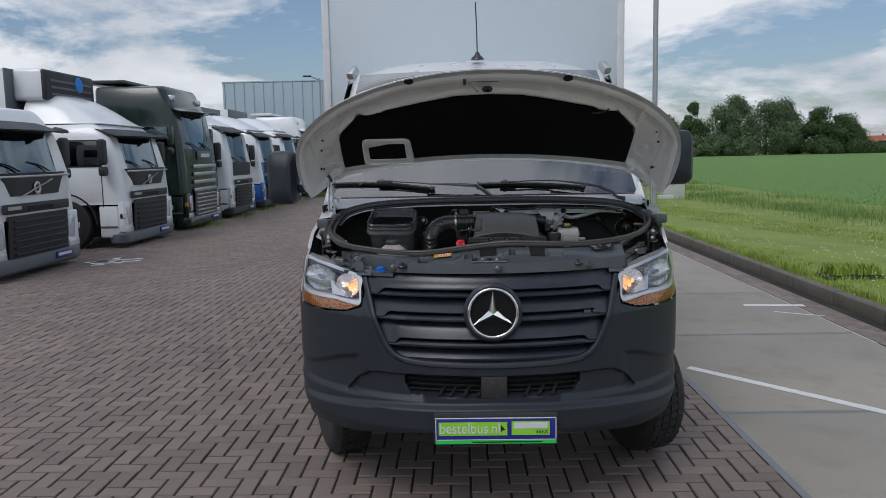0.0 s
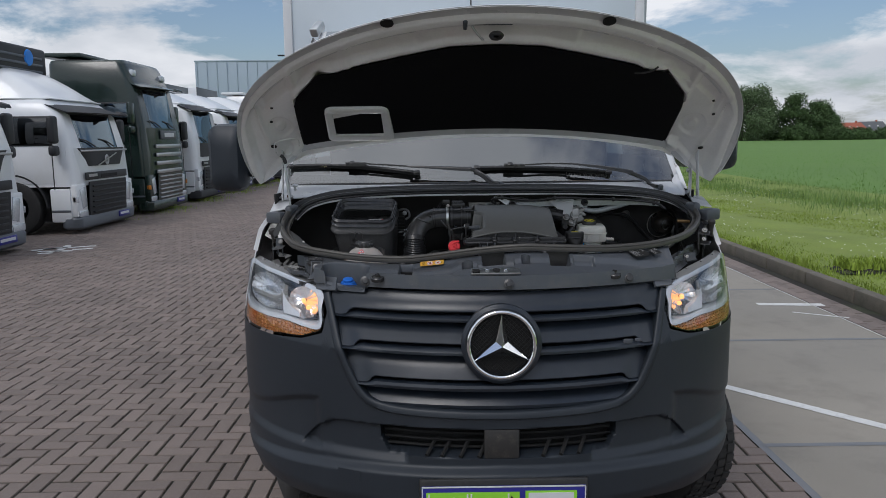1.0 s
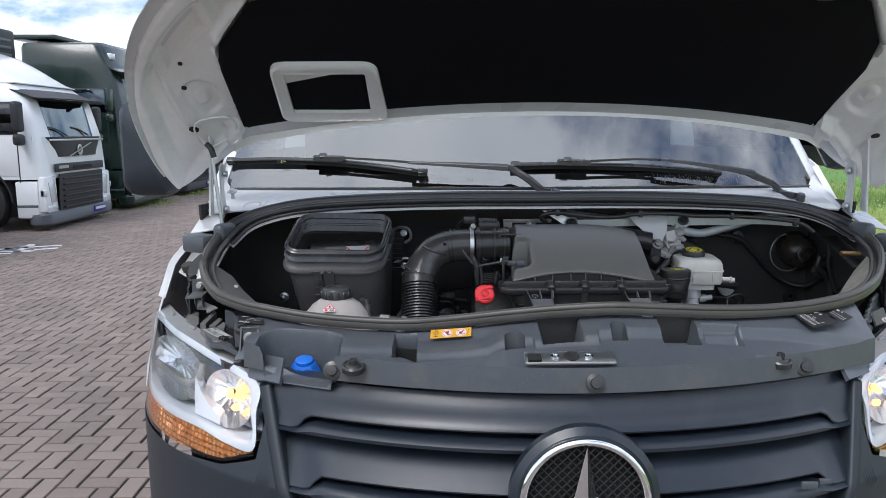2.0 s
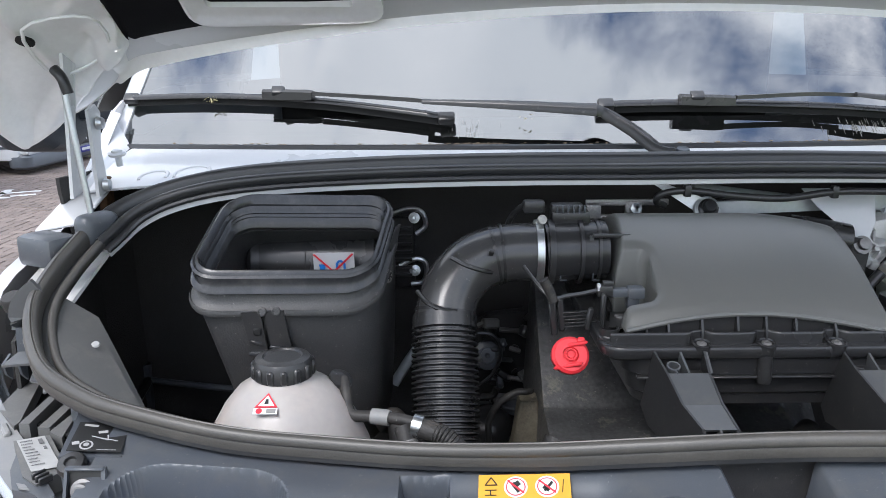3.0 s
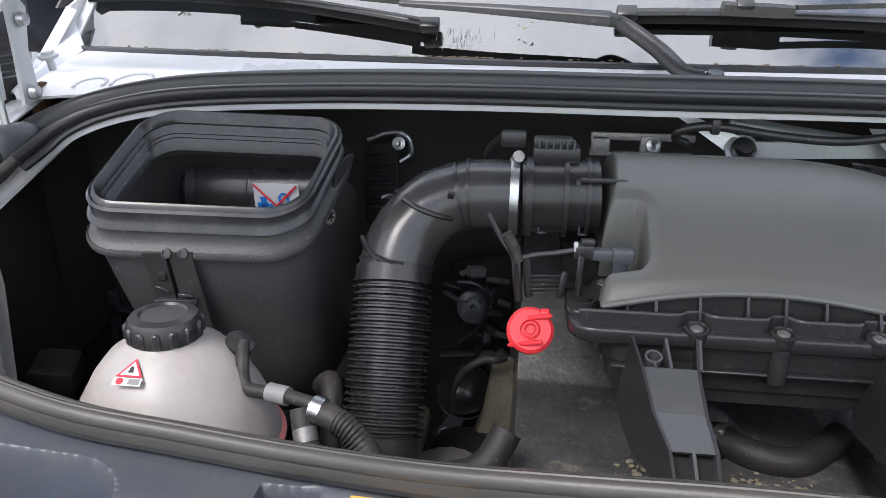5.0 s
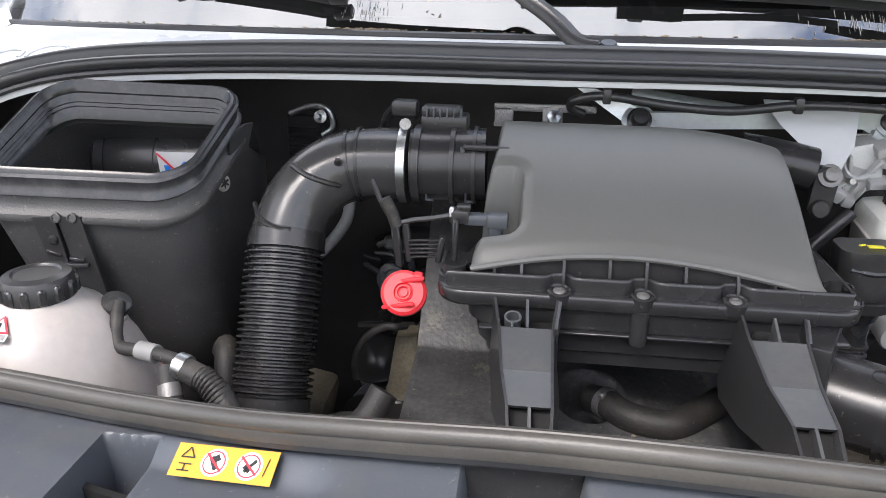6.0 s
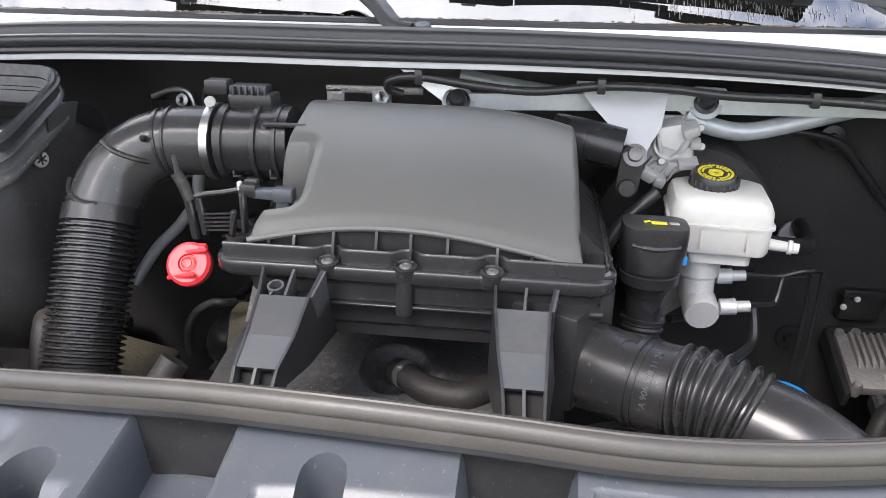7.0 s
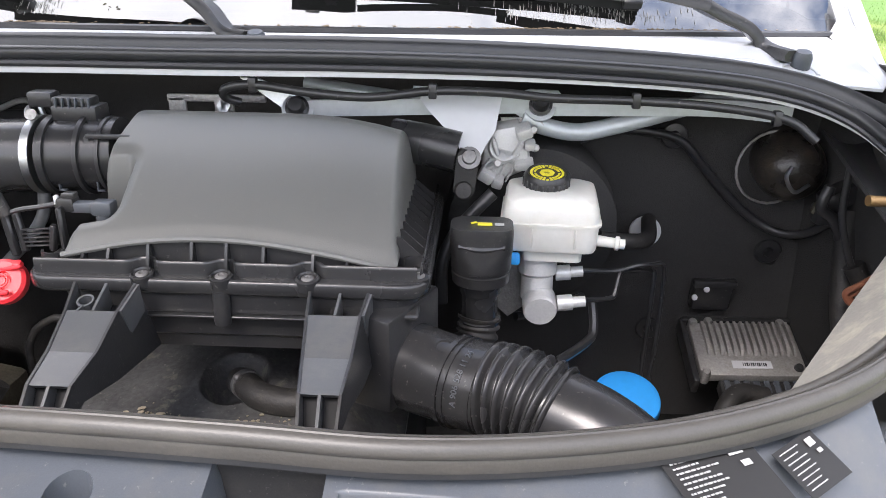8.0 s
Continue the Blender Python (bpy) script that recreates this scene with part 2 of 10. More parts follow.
INK = mat("black_ink", (0.015, 0.015, 0.015), 0.5, bump=0)
INK_RED = mat("red_ink", (0.7, 0.03, 0.05), 0.5, bump=0)
INK_BLUE = mat("blue_ink", (0.02, 0.2, 0.65), 0.5, bump=0)
INK_YELLOW = mat("yellow_ink", (0.75, 0.68, 0.05), 0.5, bump=0)
INK_WHITE = mat("white_ink", (0.38, 0.38, 0.38), 0.5, bump=0)
SCREW = mat("dull_screw", (0.21, 0.205, 0.20), 0.5, 0.6, var=0.2, scale=60, fine=400, bump=0.2)
PLATE_BLUE = mat("plate_blue", (0.02, 0.02, 0.22), 0.35, bump=0, var=0.04)
PLATE_GREEN = mat("plate_green", (0.26, 0.62, 0.04), 0.35, bump=0, var=0.04)
PLATE_GREEN2 = mat("plate_bright_green", (0.03, 0.55, 0.09), 0.35, bump=0, var=0.04)
# between lit and unlit: the flashing orange light is put into the colour
ORANGE = mat("indicator_flash_tint", (0.50, 0.22, 0.07), 0.22, 0.4, var=0.3, scale=40, fine=300, bump=0.1, coat=0.6, dirt=(0.55, 0.13, 0.04), dirt_amt=0.9, dirt_scale=9)
REFLECTOR = mat("lamp_reflector", (0.86, 0.87, 0.88), 0.24, 1.0, var=0.02, bump=0)
SMOKE = mat("lamp_housing", (0.46, 0.50, 0.55), 0.16, 0.9, var=0.1, bump=0)
DRL = mat("white_lamp_band", (0.62, 0.66, 0.71), 0.14, var=0.02, bump=0, coat=0.5)
LENS = glass("clear_lens", (0.97, 0.98, 1.0), mixed=0.1)
SCREEN = glass("windscreen_glass", (0.30, 0.33, 0.34), mixed=1.25)
PANE = glass("cab_glass", (0.20, 0.25, 0.28), mixed=0.5)
BULB = glow("warm_lamp", (1.0, 0.42, 0.12), 1.6)
TYRE = mat("tyre_rubber", (0.020, 0.020, 0.020), 0.75, var=0.2, fine=300, bump=0.3, dirt=(0.06, 0.055, 0.05), dirt_amt=0.4)


# ---------------------------------------------------------------- mesh helpers
V = Vector


def part(name, bm, material, parent=None, label="", angle=38):
    bmesh.ops.recalc_face_normals(bm, faces=bm.faces[:])
    me = bpy.data.meshes.new(name)
    bm.to_mesh(me)
    bm.free()
    me.materials.append(material)
    me.shade_smooth()
    me.set_sharp_from_angle(angle=radians(angle))
    ob = new(name, me)
    if parent is not None:
        ob.parent = parent
        ob.matrix_parent_inverse = parent.matrix_world.inverted()
    if label:
        tagged(ob, label)
    return ob


def thing(name, label, category, at=(0, 0, 0), group="", kind=""):
    e = new(name)
    e.empty_display_size = 0.2
    e.matrix_world = Matrix.Translation(at)
    bpy.context.view_layer.update()
    return tagged(e, label, category, group, kind)


def rbox(bm, c, size, r=0.01, seg=2, m=None):
    t = bmesh.new()
    bmesh.ops.create_cube(t, size=1)
    bmesh.ops.scale(t, vec=size, verts=t.verts)
    if r > 0:
        bmesh.ops.bevel(t, geom=t.edges[:], offset=min(r, 0.49 * min(size)), segments=seg, affect="EDGES", profile=0.5)
    bmesh.ops.transform(t, matrix=Matrix.Translation(c) @ (m or Matrix()), verts=t.verts)
    me = bpy.data.meshes.new("t")
    t.to_mesh(me)
    t.free()
    bm.from_mesh(me)
    bpy.data.meshes.remove(me)
    return bm


def turn(rx=0, ry=0, rz=0):
    return Euler((radians(rx), radians(ry), radians(rz))).to_matrix().to_4x4()


def box(c, size, r=0.01, seg=2, m=None):
    return rbox(bmesh.new(), c, size, r, seg, m)


def smooth_path(pts, steps=6, closed=False):
    pts = [V(p) for p in pts]
    n = len(pts)
    out = []
    for i in range(n if closed else n - 1):
        p0 = pts[(i - 1) % n] if closed or i > 0 else pts[0] * 2 - pts[1]
        p1, p2 = pts[i], pts[(i + 1) % n]
        p3 = pts[(i + 2) % n] if closed or i + 2 < n else pts[-1] * 2 - pts[-2]
        for k in range(steps):
            t = k / steps
            out.append(0.5 * ((2 * p1) + (p2 - p0) * t + (2 * p0 - 5 * p1 + 4 * p2 - p3) * t * t + (3 * p1 - p0 - 3 * p2 + p3) * t ** 3))
    if not closed:
        out.append(pts[-1])
    return out


def loft(bm, rings, cap=True, closed=False):
    """Skin over rings of equal length."""
    vs = [[bm.verts.new(p) for p in r] for r in rings]
    n = len(vs[0])
    pairs = list(zip(vs, vs[1:])) + ([(vs[-1], vs[0])] if closed else [])
    for a, b in pairs:
        for i in range(n):
            bm.faces.new((a[i], a[(i + 1) % n], b[(i + 1) % n], b[i]))
    if cap and not closed:
        bm.faces.new(vs[0])
        bm.faces.new(vs[-1])
    return bm


def tube(bm, pts, r, n=12, closed=False, steps=6, section=None, up=(0, 0, 1), cap=True, radius=None):
    """A pipe along a smooth path; section: its own outline (a list of (side, up)); radius: scale by way along it."""
    path = smooth_path(pts, steps, closed) if steps > 1 else [V(p) for p in pts]
    sec = section or [(math.cos(2 * math.pi * k / n) * r, math.sin(2 * math.pi * k / n) * r) for k in range(n)]
    rings, m, u = [], len(path), V(up)
    for i, p in enumerate(path):
        d = (path[(i + 1) % m] - path[i - 1]) if closed else (path[min(i + 1, m - 1)] - path[max(i - 1, 0)])
        d.normalize()
        s = d.cross(u if section or i == 0 else u)
        if s.length < 1e-4:
            s = d.cross(V((1, 0, 0)))
        s.normalize()
        w = s.cross(d).normalized()
        if not section:
            u = w
        k = radius(i / (m - 1)) if radius else 1.0
        rings.append([p + s * a * k + w * b * k for a, b in sec])
    return loft(bm, rings, cap, closed)


def lathe(bm, prof, at, axis=(0, 0, 1), n=24):
    """A turned shape: prof is (radius, height) from end to end along the axis."""
    q = V((0, 0, 1)).rotation_difference(V(axis).normalized()).to_matrix()
    rings = [[V(at) + q @ V((max(r, 1e-4) * math.cos(2 * math.pi * k / n), max(r, 1e-4) * math.sin(2 * math.pi * k / n), h)) for k in range(n)] for r, h in prof]
    return loft(bm, rings)


def grid(bm, fn, nu, nv, thick=0.0):
    vs = [[bm.verts.new(fn(i / nu, j / nv)) for j in range(nv + 1)] for i in range(nu + 1)]
    fs = [bm.faces.new((vs[i][j], vs[i + 1][j], vs[i + 1][j + 1], vs[i][j + 1])) for i in range(nu) for j in range(nv)]
    if thick:
        bmesh.ops.recalc_face_normals(bm, faces=bm.faces[:])
        bmesh.ops.solidify(bm, geom=fs, thickness=thick)
    return bm


def prism(bm, pts, vec):
    vec = V(vec)
    return loft(bm, [[V(p) for p in pts], [V(p) + vec for p in pts]])


def rrect(w, h, r, n=5):
    out = []
    for cx, cy, a0 in ((w / 2 - r, h / 2 - r, 0), (-w / 2 + r, h / 2 - r, 90), (-w / 2 + r, -h / 2 + r, 180), (w / 2 - r, -h / 2 + r, 270)):
        for k in range(n + 1):
            a = radians(a0 + 90 * k / n)
            out.append((cx + r * math.cos(a), cy + r * math.sin(a)))
    return out


def step(a, b, x):
    t = min(1.0, max(0.0, (x - a) / (b - a)))
    return t * t * (3 - 2 * t)


def table(x, pts):
    """Straight lines between (x, y) points."""
    for (x0, y0), (x1, y1) in zip(pts, pts[1:]):
        if x <= x1:
            return y0 + (y1 - y0) * max(0.0, (x - x0) / (x1 - x0))
    return pts[-1][1]


# ---------------------------------------------------------------- the van: outside
van = thing("van", "white box van with grey plastic front and open hood", "van")


def front_y(x, z):
    """The rounded front of the van in plan, leaning back above the grille."""
    c = math.sqrt(max(0.0, 1 - (x / 0.985) ** 2))
    return 0.03 + 0.75 * (1 - c) + 0.45 * max(0.0, z - 0.95)


GRILLE_EDGE = [(0.567, 1.125), (0.549, 1.059), (0.533, 1.004), (0.518, 0.954), (0.495, 0.897), (0.467, 0.841), (0.445, 0.813), (0.417, 0.791), (0.36, 0.777), (0.25, 0.770), (0.0, 0.766)]


def grille_half(z):
    return table(z, [(b, a) for a, b in GRILLE_EDGE[::-1]])


def grille_low(ax):
    return table(ax, [(0, 0.766), (0.25, 0.770), (0.36, 0.777), (0.417, 0.791), (0.445, 0.813), (0.467, 0.841), (0.495, 0.897), (0.57, 1.13)])


def bumper_in(x, z):
    """How far the bumper's face lies behind the smooth front."""
    ax = abs(x)
    d = min(grille_half(z) - ax, z - grille_low(ax))
    o = 0.07 * step(-0.014, -0.004, d)
    top = table(ax, [(0, 0.705), (0.5, 0.705), (0.555, 0.70), (0.61, 0.672), (0.66, 0.615), (0.70, 0.565)])
    o += 0.13 * step(0, 0.014, min(0.395 - ax - 0.6 * max(0.0, 0.66 - z), 0.706 - z, z - 0.606))
    o += 0.020 * step(0, 0.010, min(ax - 0.30, 0.692 - ax, top - z)) * step(0.575, 0.605, z)
    o += 0.020 * step(0, 0.035, min(ax - 0.60, 0.775 - 0.09 * step(0.62, 0.95, ax) - z, z - 0.57))
    low = table(ax, [(0, 0.585), (0.44, 0.572), (0.6, 0.56), (0.86, 0.53), (0.985, 0.51)])
    o -= 0.034 * (1 - step(low - 0.028, low, z))
    o += 0.05 * (1 - step(0.36, 0.47, z))
    return o


def bumper_at(u, v):
    th = radians(-89 + 178 * u)
    x = 0.985 * math.sin(th)
    ax = abs(x)
    lo = table(ax, [(0, 0.455), (0.3, 0.45), (0.66, 0.40), (0.86, 0.39), (0.985, 0.36)])
    hi = table(ax, [(0, 1.142), (0.30, 1.135), (0.562, 1.118), (0.592, 0.990), (0.669, 0.964), (0.786, 0.953), (0.90, 0.952), (0.95, 0.957), (0.985, 0.975)])
    z = lo + (hi - lo) * v
    tuck = 1 - 0.030 * (1 - step(0.36, 0.56, z)) * step(0.6, 0.95, ax)
    return V((x * tuck, front_y(x, z) + bumper_in(x, z), z))


part("bumper", grid(bmesh.new(), bumper_at, 400, 150), BUMPER, van, "dark grey textured plastic bumper", angle=50)

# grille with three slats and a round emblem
# near-black sheet: the shade behind the slats is its colour
grille = part("grille", grid(bmesh.new(), lambda u, v: V(((u - 0.5) * 1.1, front_y((u - 0.5) * 1.1, 0.78 + 0.34 * v) + 0.062, 0.78 + 0.34 * v)), 30, 6), DARK, van, "black sheet for the shade behind the grille slats")


def slat_end(x, w):
    """1 along the middle of a slat, 0 at its closed ends."""
    return step(0.035, 0.075, w - abs(x))


def sweep(sec, w, n=72):
    """A bar across the grille; sec(x) gives its outline as (depth, height)."""
    bm = bmesh.new()
    rings = []
    for x in [w * (2 * k / n - 1) for k in range(n + 1)]:
        wide = [(x * max(1.0, (grille_half(z) + 0.004) / w), d, z) for d, z in sec(x)]
        rings.append([V((xs, front_y(xs, z) + d, z)) for xs, d, z in wide])
    return loft(bm, rings)


# each row: top of the panel, top of the slot under it, top and bottom of the lip
for z_top, z_slot, z_lip, z_end in ((1.140, 1.079, 1.066, 1.047), (1.044, 0.983, 0.970, 0.948), (0.945, 0.868, 0.855, 0.830)):
    w = grille_half(z_end) + 0.004

    def panel_sec(x):
        zs = z_lip - 0.012 * (1 - slat_end(x, w)) + (z_slot - z_lip) * slat_end(x, w)
        back = 0.052 if z_top < 1.1 else 0.012
        hgt = z_top - zs
        return [(back, z_top), (back * 0.86 + 0.001, z_top - 0.10 * hgt), (back * 0.55 + 0.002, z_top - 0.30 * hgt), (back * 0.30 + 0.004, z_top - 0.55 * hgt), (0.010, z_top - 0.8 * hgt), (0.004, zs + 0.003), (0.006, zs), (0.056, zs + 0.004), (0.060, z_top)]

    def lip_sec(x):
        zt = z_lip - 0.011 * (1 - slat_end(x, w))
        zm = (zt + z_end) / 2
        return [(0.050, zt), (0.010, zt + 0.0005), (0.001, zt - 0.003), (-0.003, zm), (0.000, z_end + 0.003), (0.008, z_end), (0.050, z_end - 0.004)]
    slat = part("slat", sweep(panel_sec, w), GRILLE, grille)
    part("lip", sweep(lip_sec, w), GRILLE, slat)
w = 0.43
part("slat", sweep(lambda x: [(0.055, 0.826), (0.040, 0.816), (0.022, 0.800), (0.008, 0.783), (0.010, 0.772), (0.058, 0.772)], w), GRILLE, grille)
edge = smooth_path([(-a, 0, z) for a, z in GRILLE_EDGE] + [(a, 0, z) for a, z in GRILLE_EDGE[-2::-1]], 6)
rings = []
for i, p in enumerate(edge):
    d = edge[min(i + 1, len(edge) - 1)] - edge[max(i - 1, 0)]
    nx, nz = V((d.z, 0, -d.x)).normalized().x, V((d.z, 0, -d.x)).normalized().z
    if nz > 0.0 and abs(p.x) < 0.3 or nx * p.x < 0:
        nx, nz = -nx, -nz
    ring = []
    for s, dep in ((0.026, 0.006), (0.026, -0.004), (0.022, -0.009), (0.006, -0.008), (0.001, -0.003), (-0.001, 0.004), (-0.003, 0.066), (0.010, 0.066)):
        x, z = p.x + nx * s, p.z + nz * s
        ring.append(V((x, front_y(x, z) + dep, z)))
    rings.append(ring)
part("grille_frame", loft(bmesh.new(), rings), BUMPER, grille, angle=50)

EM = V((0.003, 0.0, 0.992))
emblem = part("emblem", lathe(bmesh.new(), [(0.0, 0.0), (0.128, 0.0), (0.128, 0.020), (0.116, 0.030), (0.106, 0.026), (0.100, 0.006), (0.0, 0.004)], (EM.x, 0.042, EM.z), (0, -1, 0.05), 48), GRILLE, van, "round emblem with a chrome ring and star")
part("ring", tube(bmesh.new(), [(EM.x + 0.105 * math.cos(k * math.pi / 28), 0.014 + 0.005 * math.sin(k * math.pi / 28), EM.z + 0.105 * math.sin(k * math.pi / 28)) for k in range(56)], 0.0072, 10, closed=True, steps=1), CHROME, emblem)
bm = bmesh.new()
for a in (90, 210, 330):
    ca, sa = math.cos(radians(a)), math.sin(radians(a))
    tip = EM + V((ca * 0.100, 0.010, sa * 0.100))
    mid, back = EM + V((0, -0.012, 0)), EM + V((0, 0.016, 0))
    l_, r_ = EM + V((math.cos(radians(a + 60)) * 0.022, 0.012, math.sin(radians(a + 60)) * 0.022)), EM + V((math.cos(radians(a - 60)) * 0.022, 0.012, math.sin(radians(a - 60)) * 0.022))
    vs = [bm.verts.new(p) for p in (tip, l_, mid, r_)]
    bm.faces.new((vs[0], vs[1], vs[2]))
    bm.faces.new((vs[0], vs[2], vs[3]))
part("star", bm, CHROME, emblem, angle=5)
bm = bmesh.new()
for i in range(-9, 10):
    for s in (1, -1):
        c = i * 0.011
        h = math.sqrt(max(0, 0.099 ** 2 - (c / 1.0) ** 2))
        tube(bm, [EM + V((0.707 * c - 0.707 * h * s, 0.020, 0.707 * c * s + 0.707 * h)), EM + V((0.707 * c + 0.707 * h * s, 0.020, 0.707 * c * s - 0.707 * h))], 0.0016, 4, steps=1)
part("mesh_insert", bm, DARK, emblem)
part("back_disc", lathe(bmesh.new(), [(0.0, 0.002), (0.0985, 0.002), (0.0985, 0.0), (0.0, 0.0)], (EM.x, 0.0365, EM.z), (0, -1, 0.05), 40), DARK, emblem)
# small badge on the grille
part("badge", rbox(rbox(bmesh.new(), (0.425, front_y(0.425, 0.95) + 0.0, 0.976), (0.030, 0.006, 0.014), 0.002), (0.462, front_y(0.462, 0.95) + 0.002, 0.975), (0.022, 0.006, 0.011), 0.002), PLASTIC_GREY, grille)
# lower intake bars
bm = bmesh.new()
for z in (0.625, 0.648, 0.672, 0.694):
    tube(bm, [(x, front_y(x, z) + 0.055, z) for x in (-0.38, -0.2, 0, 0.2, 0.38)], 0.005, 8)
for x in (-0.24, -0.19, -0.13, -0.07, 0.14, 0.2, 0.26):
    tube(bm, [(x, front_y(x, 0.6) + 0.0, 0.612), (x + 0.03, front_y(x, 0.6) + 0.06, 0.645)], 0.007, 6, steps=1)
# near-black sheet paints the dark depth of the intake
part("intake_backing", grid(bmesh.new(), lambda u, v: V(((u - 0.5) * 0.78, front_y((u - 0.5) * 0.78, 0.6) + 0.085, 0.60 + 0.105 * v)), 12, 2), DARK, van, "black sheet for the shade behind the lower intake")
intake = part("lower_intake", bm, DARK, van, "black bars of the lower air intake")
part("sensor_cover", box((0.005, 0.045, 0.655), (0.115, 0.03, 0.10), 0.006), RUBBER_MATT, van, "black sensor cover in the lower intake")
part("tow_cover", grid(bmesh.new(), lambda u, v: V((-0.540 + 0.078 * u, front_y(-0.540 + 0.078 * u, 0.6) - 0.0348, 0.500 + 0.045 * v)), 6, 2, 0.0008), BUMPER, van)

# dealer plate
plate = part("plate", box((0.008, -0.012, 0.475), (0.53, 0.006, 0.118), 0.004), PLATE_BLUE, van, "blue and green dealer plate with white lettering")
part("plate_holder", box((0.008, 0.0, 0.482), (0.545, 0.014, 0.145), 0.006), PLASTIC, plate)
part("rim", rbox(rbox(rbox(rbox(bmesh.new(), (0.008, -0.0155, 0.532), (0.528, 0.003, 0.004), 0), (0.008, -0.0155, 0.4345), (0.528, 0.003, 0.003), 0), (-0.254, -0.0155, 0.483), (0.004, 0.003, 0.10), 0), (0.270, -0.0155, 0.483), (0.004, 0.003, 0.10), 0), PAPER, plate)
part("green_field", box((-0.092, -0.0155, 0.484), (0.300, 0.003, 0.060), 0), PLATE_GREEN, plate)
part("green_field", box((0.160, -0.0155, 0.486), (0.166, 0.003, 0.062), 0), PLATE_GREEN, plate)
part("bottom_strip", box((0.008, -0.0155, 0.424), (0.528, 0.003, 0.016), 0), PLATE_GREEN2, plate)
part("text_bar", rbox(rbox(bmesh.new(), (-0.03, -0.018, 0.4245), (0.13, 0.002, 0.005), 0), (0.12, -0.018, 0.425), (0.18, 0.002, 0.005), 0), INK, plate)


def words(text, at, size, material, parent, rot=(90, 0, 0), depth=0.0006, squeeze=1.0, name="text"):
    c = bpy.data.curves.new(name, "FONT")
    c.body, c.size, c.extrude, c.align_x, c.align_y = text, size, depth, "CENTER", "CENTER"
    ob = new(name, c)
    m = pose(*at, *rot) @ Matrix.Diagonal((squeeze, 1, 1, 1))
    dg = bpy.context.evaluated_depsgraph_get()
    me = bpy.data.meshes.new_from_object(ob.evaluated_get(dg))
    bpy.data.objects.remove(ob)
    bpy.data.curves.remove(c)
    me.transform(m)
    me.materials.clear()
    me.materials.append(material)
    o = new(name, me)
    o.parent = parent
    return o


words("bestelbus.nl", (-0.105, -0.018, 0.484), 0.066, PAPER, plate, squeeze=0.86, depth=0.0012)
part("cursor_mark", prism(bmesh.new(), [(0.030, -0.0175, 0.503), (0.030, -0.0175, 0.470), (0.039, -0.0175, 0.478), (0.050, -0.0175, 0.479)], (0, -0.001, 0)), INK, plate)
part("logo_bar", box((0.160, -0.018, 0.498), (0.146, 0.002, 0.026), 0), PAPER, plate)
words("VANS", (0.208, -0.018, 0.468), 0.022, INK, plate)


# headlights: inner edge to outer edge, bottom to top
def lamp_low(ax):
    return table(ax, [(0.594, 0.996), (0.669, 0.968), (0.786, 0.958), (0.90, 0.957), (0.955, 0.962)])


def lamp_high(ax):
    return table(ax, [(0.594, 1.127), (0.735, 1.164), (0.83, 1.179), (0.91, 1.189), (0.955, 1.165)])


def on_front(side, ax, z, inset=0.0):
    return V((side * ax, front_y(ax, z) + inset, z))


def lamp_at(side, u, v, inset=0.0):
    x = 0.598 + 0.355 * (1 - (1 - u) ** 1.5)
    z = lamp_low(x) + (lamp_high(x) - lamp_low(x)) * v
    return on_front(side, x, z, inset)


BAND_OUT = [(0.600, 1.002), (0.597, 1.066), (0.600, 1.123), (0.735, 1.161), (0.83, 1.175), (0.920, 1.184), (0.938, 1.12), (0.946, 1.06), (0.932, 1.014), (0.83, 1.008), (0.735, 1.010), (0.66, 1.000)]
BAND_IN = [(0.620, 1.036), (0.632, 1.068), (0.664, 1.105), (0.731, 1.121), (0.812, 1.136), (0.902, 1.143), (0.916, 1.105), (0.912, 1.066), (0.885, 1.048), (0.834, 1.043), (0.753, 1.041), (0.685, 1.036)]


def band_edge(side, k, inset):
    """A closed line between the outer (0) and the inner (1) edge of the light band."""
    k *= 0.62
    pts = [(a * (1 - k) + c * k, 0, b * (1 - k) + d * k) for (a, b), (c, d) in zip(BAND_OUT, BAND_IN)]
    return [on_front(side, p.x, p.z, inset) for p in smooth_path(pts, 6, True)]


def bowl(side, cx, cz, rx, rz, depth):
    """A faceted reflector, deepest in its middle."""
    bm = bmesh.new()
    rings = []
    for k in range(9):
        q = 1 - k / 8 * 0.9
        rings.append([on_front(side, cx + rx * q * math.cos(a), cz + rz * q * math.sin(a), 0.020 + depth * (1 - q * q) + 0.0022 * (j % 2) * q) for j, a in enumerate([2 * math.pi * j / 32 for j in range(32)])])
    return loft(bm, rings, cap=False)


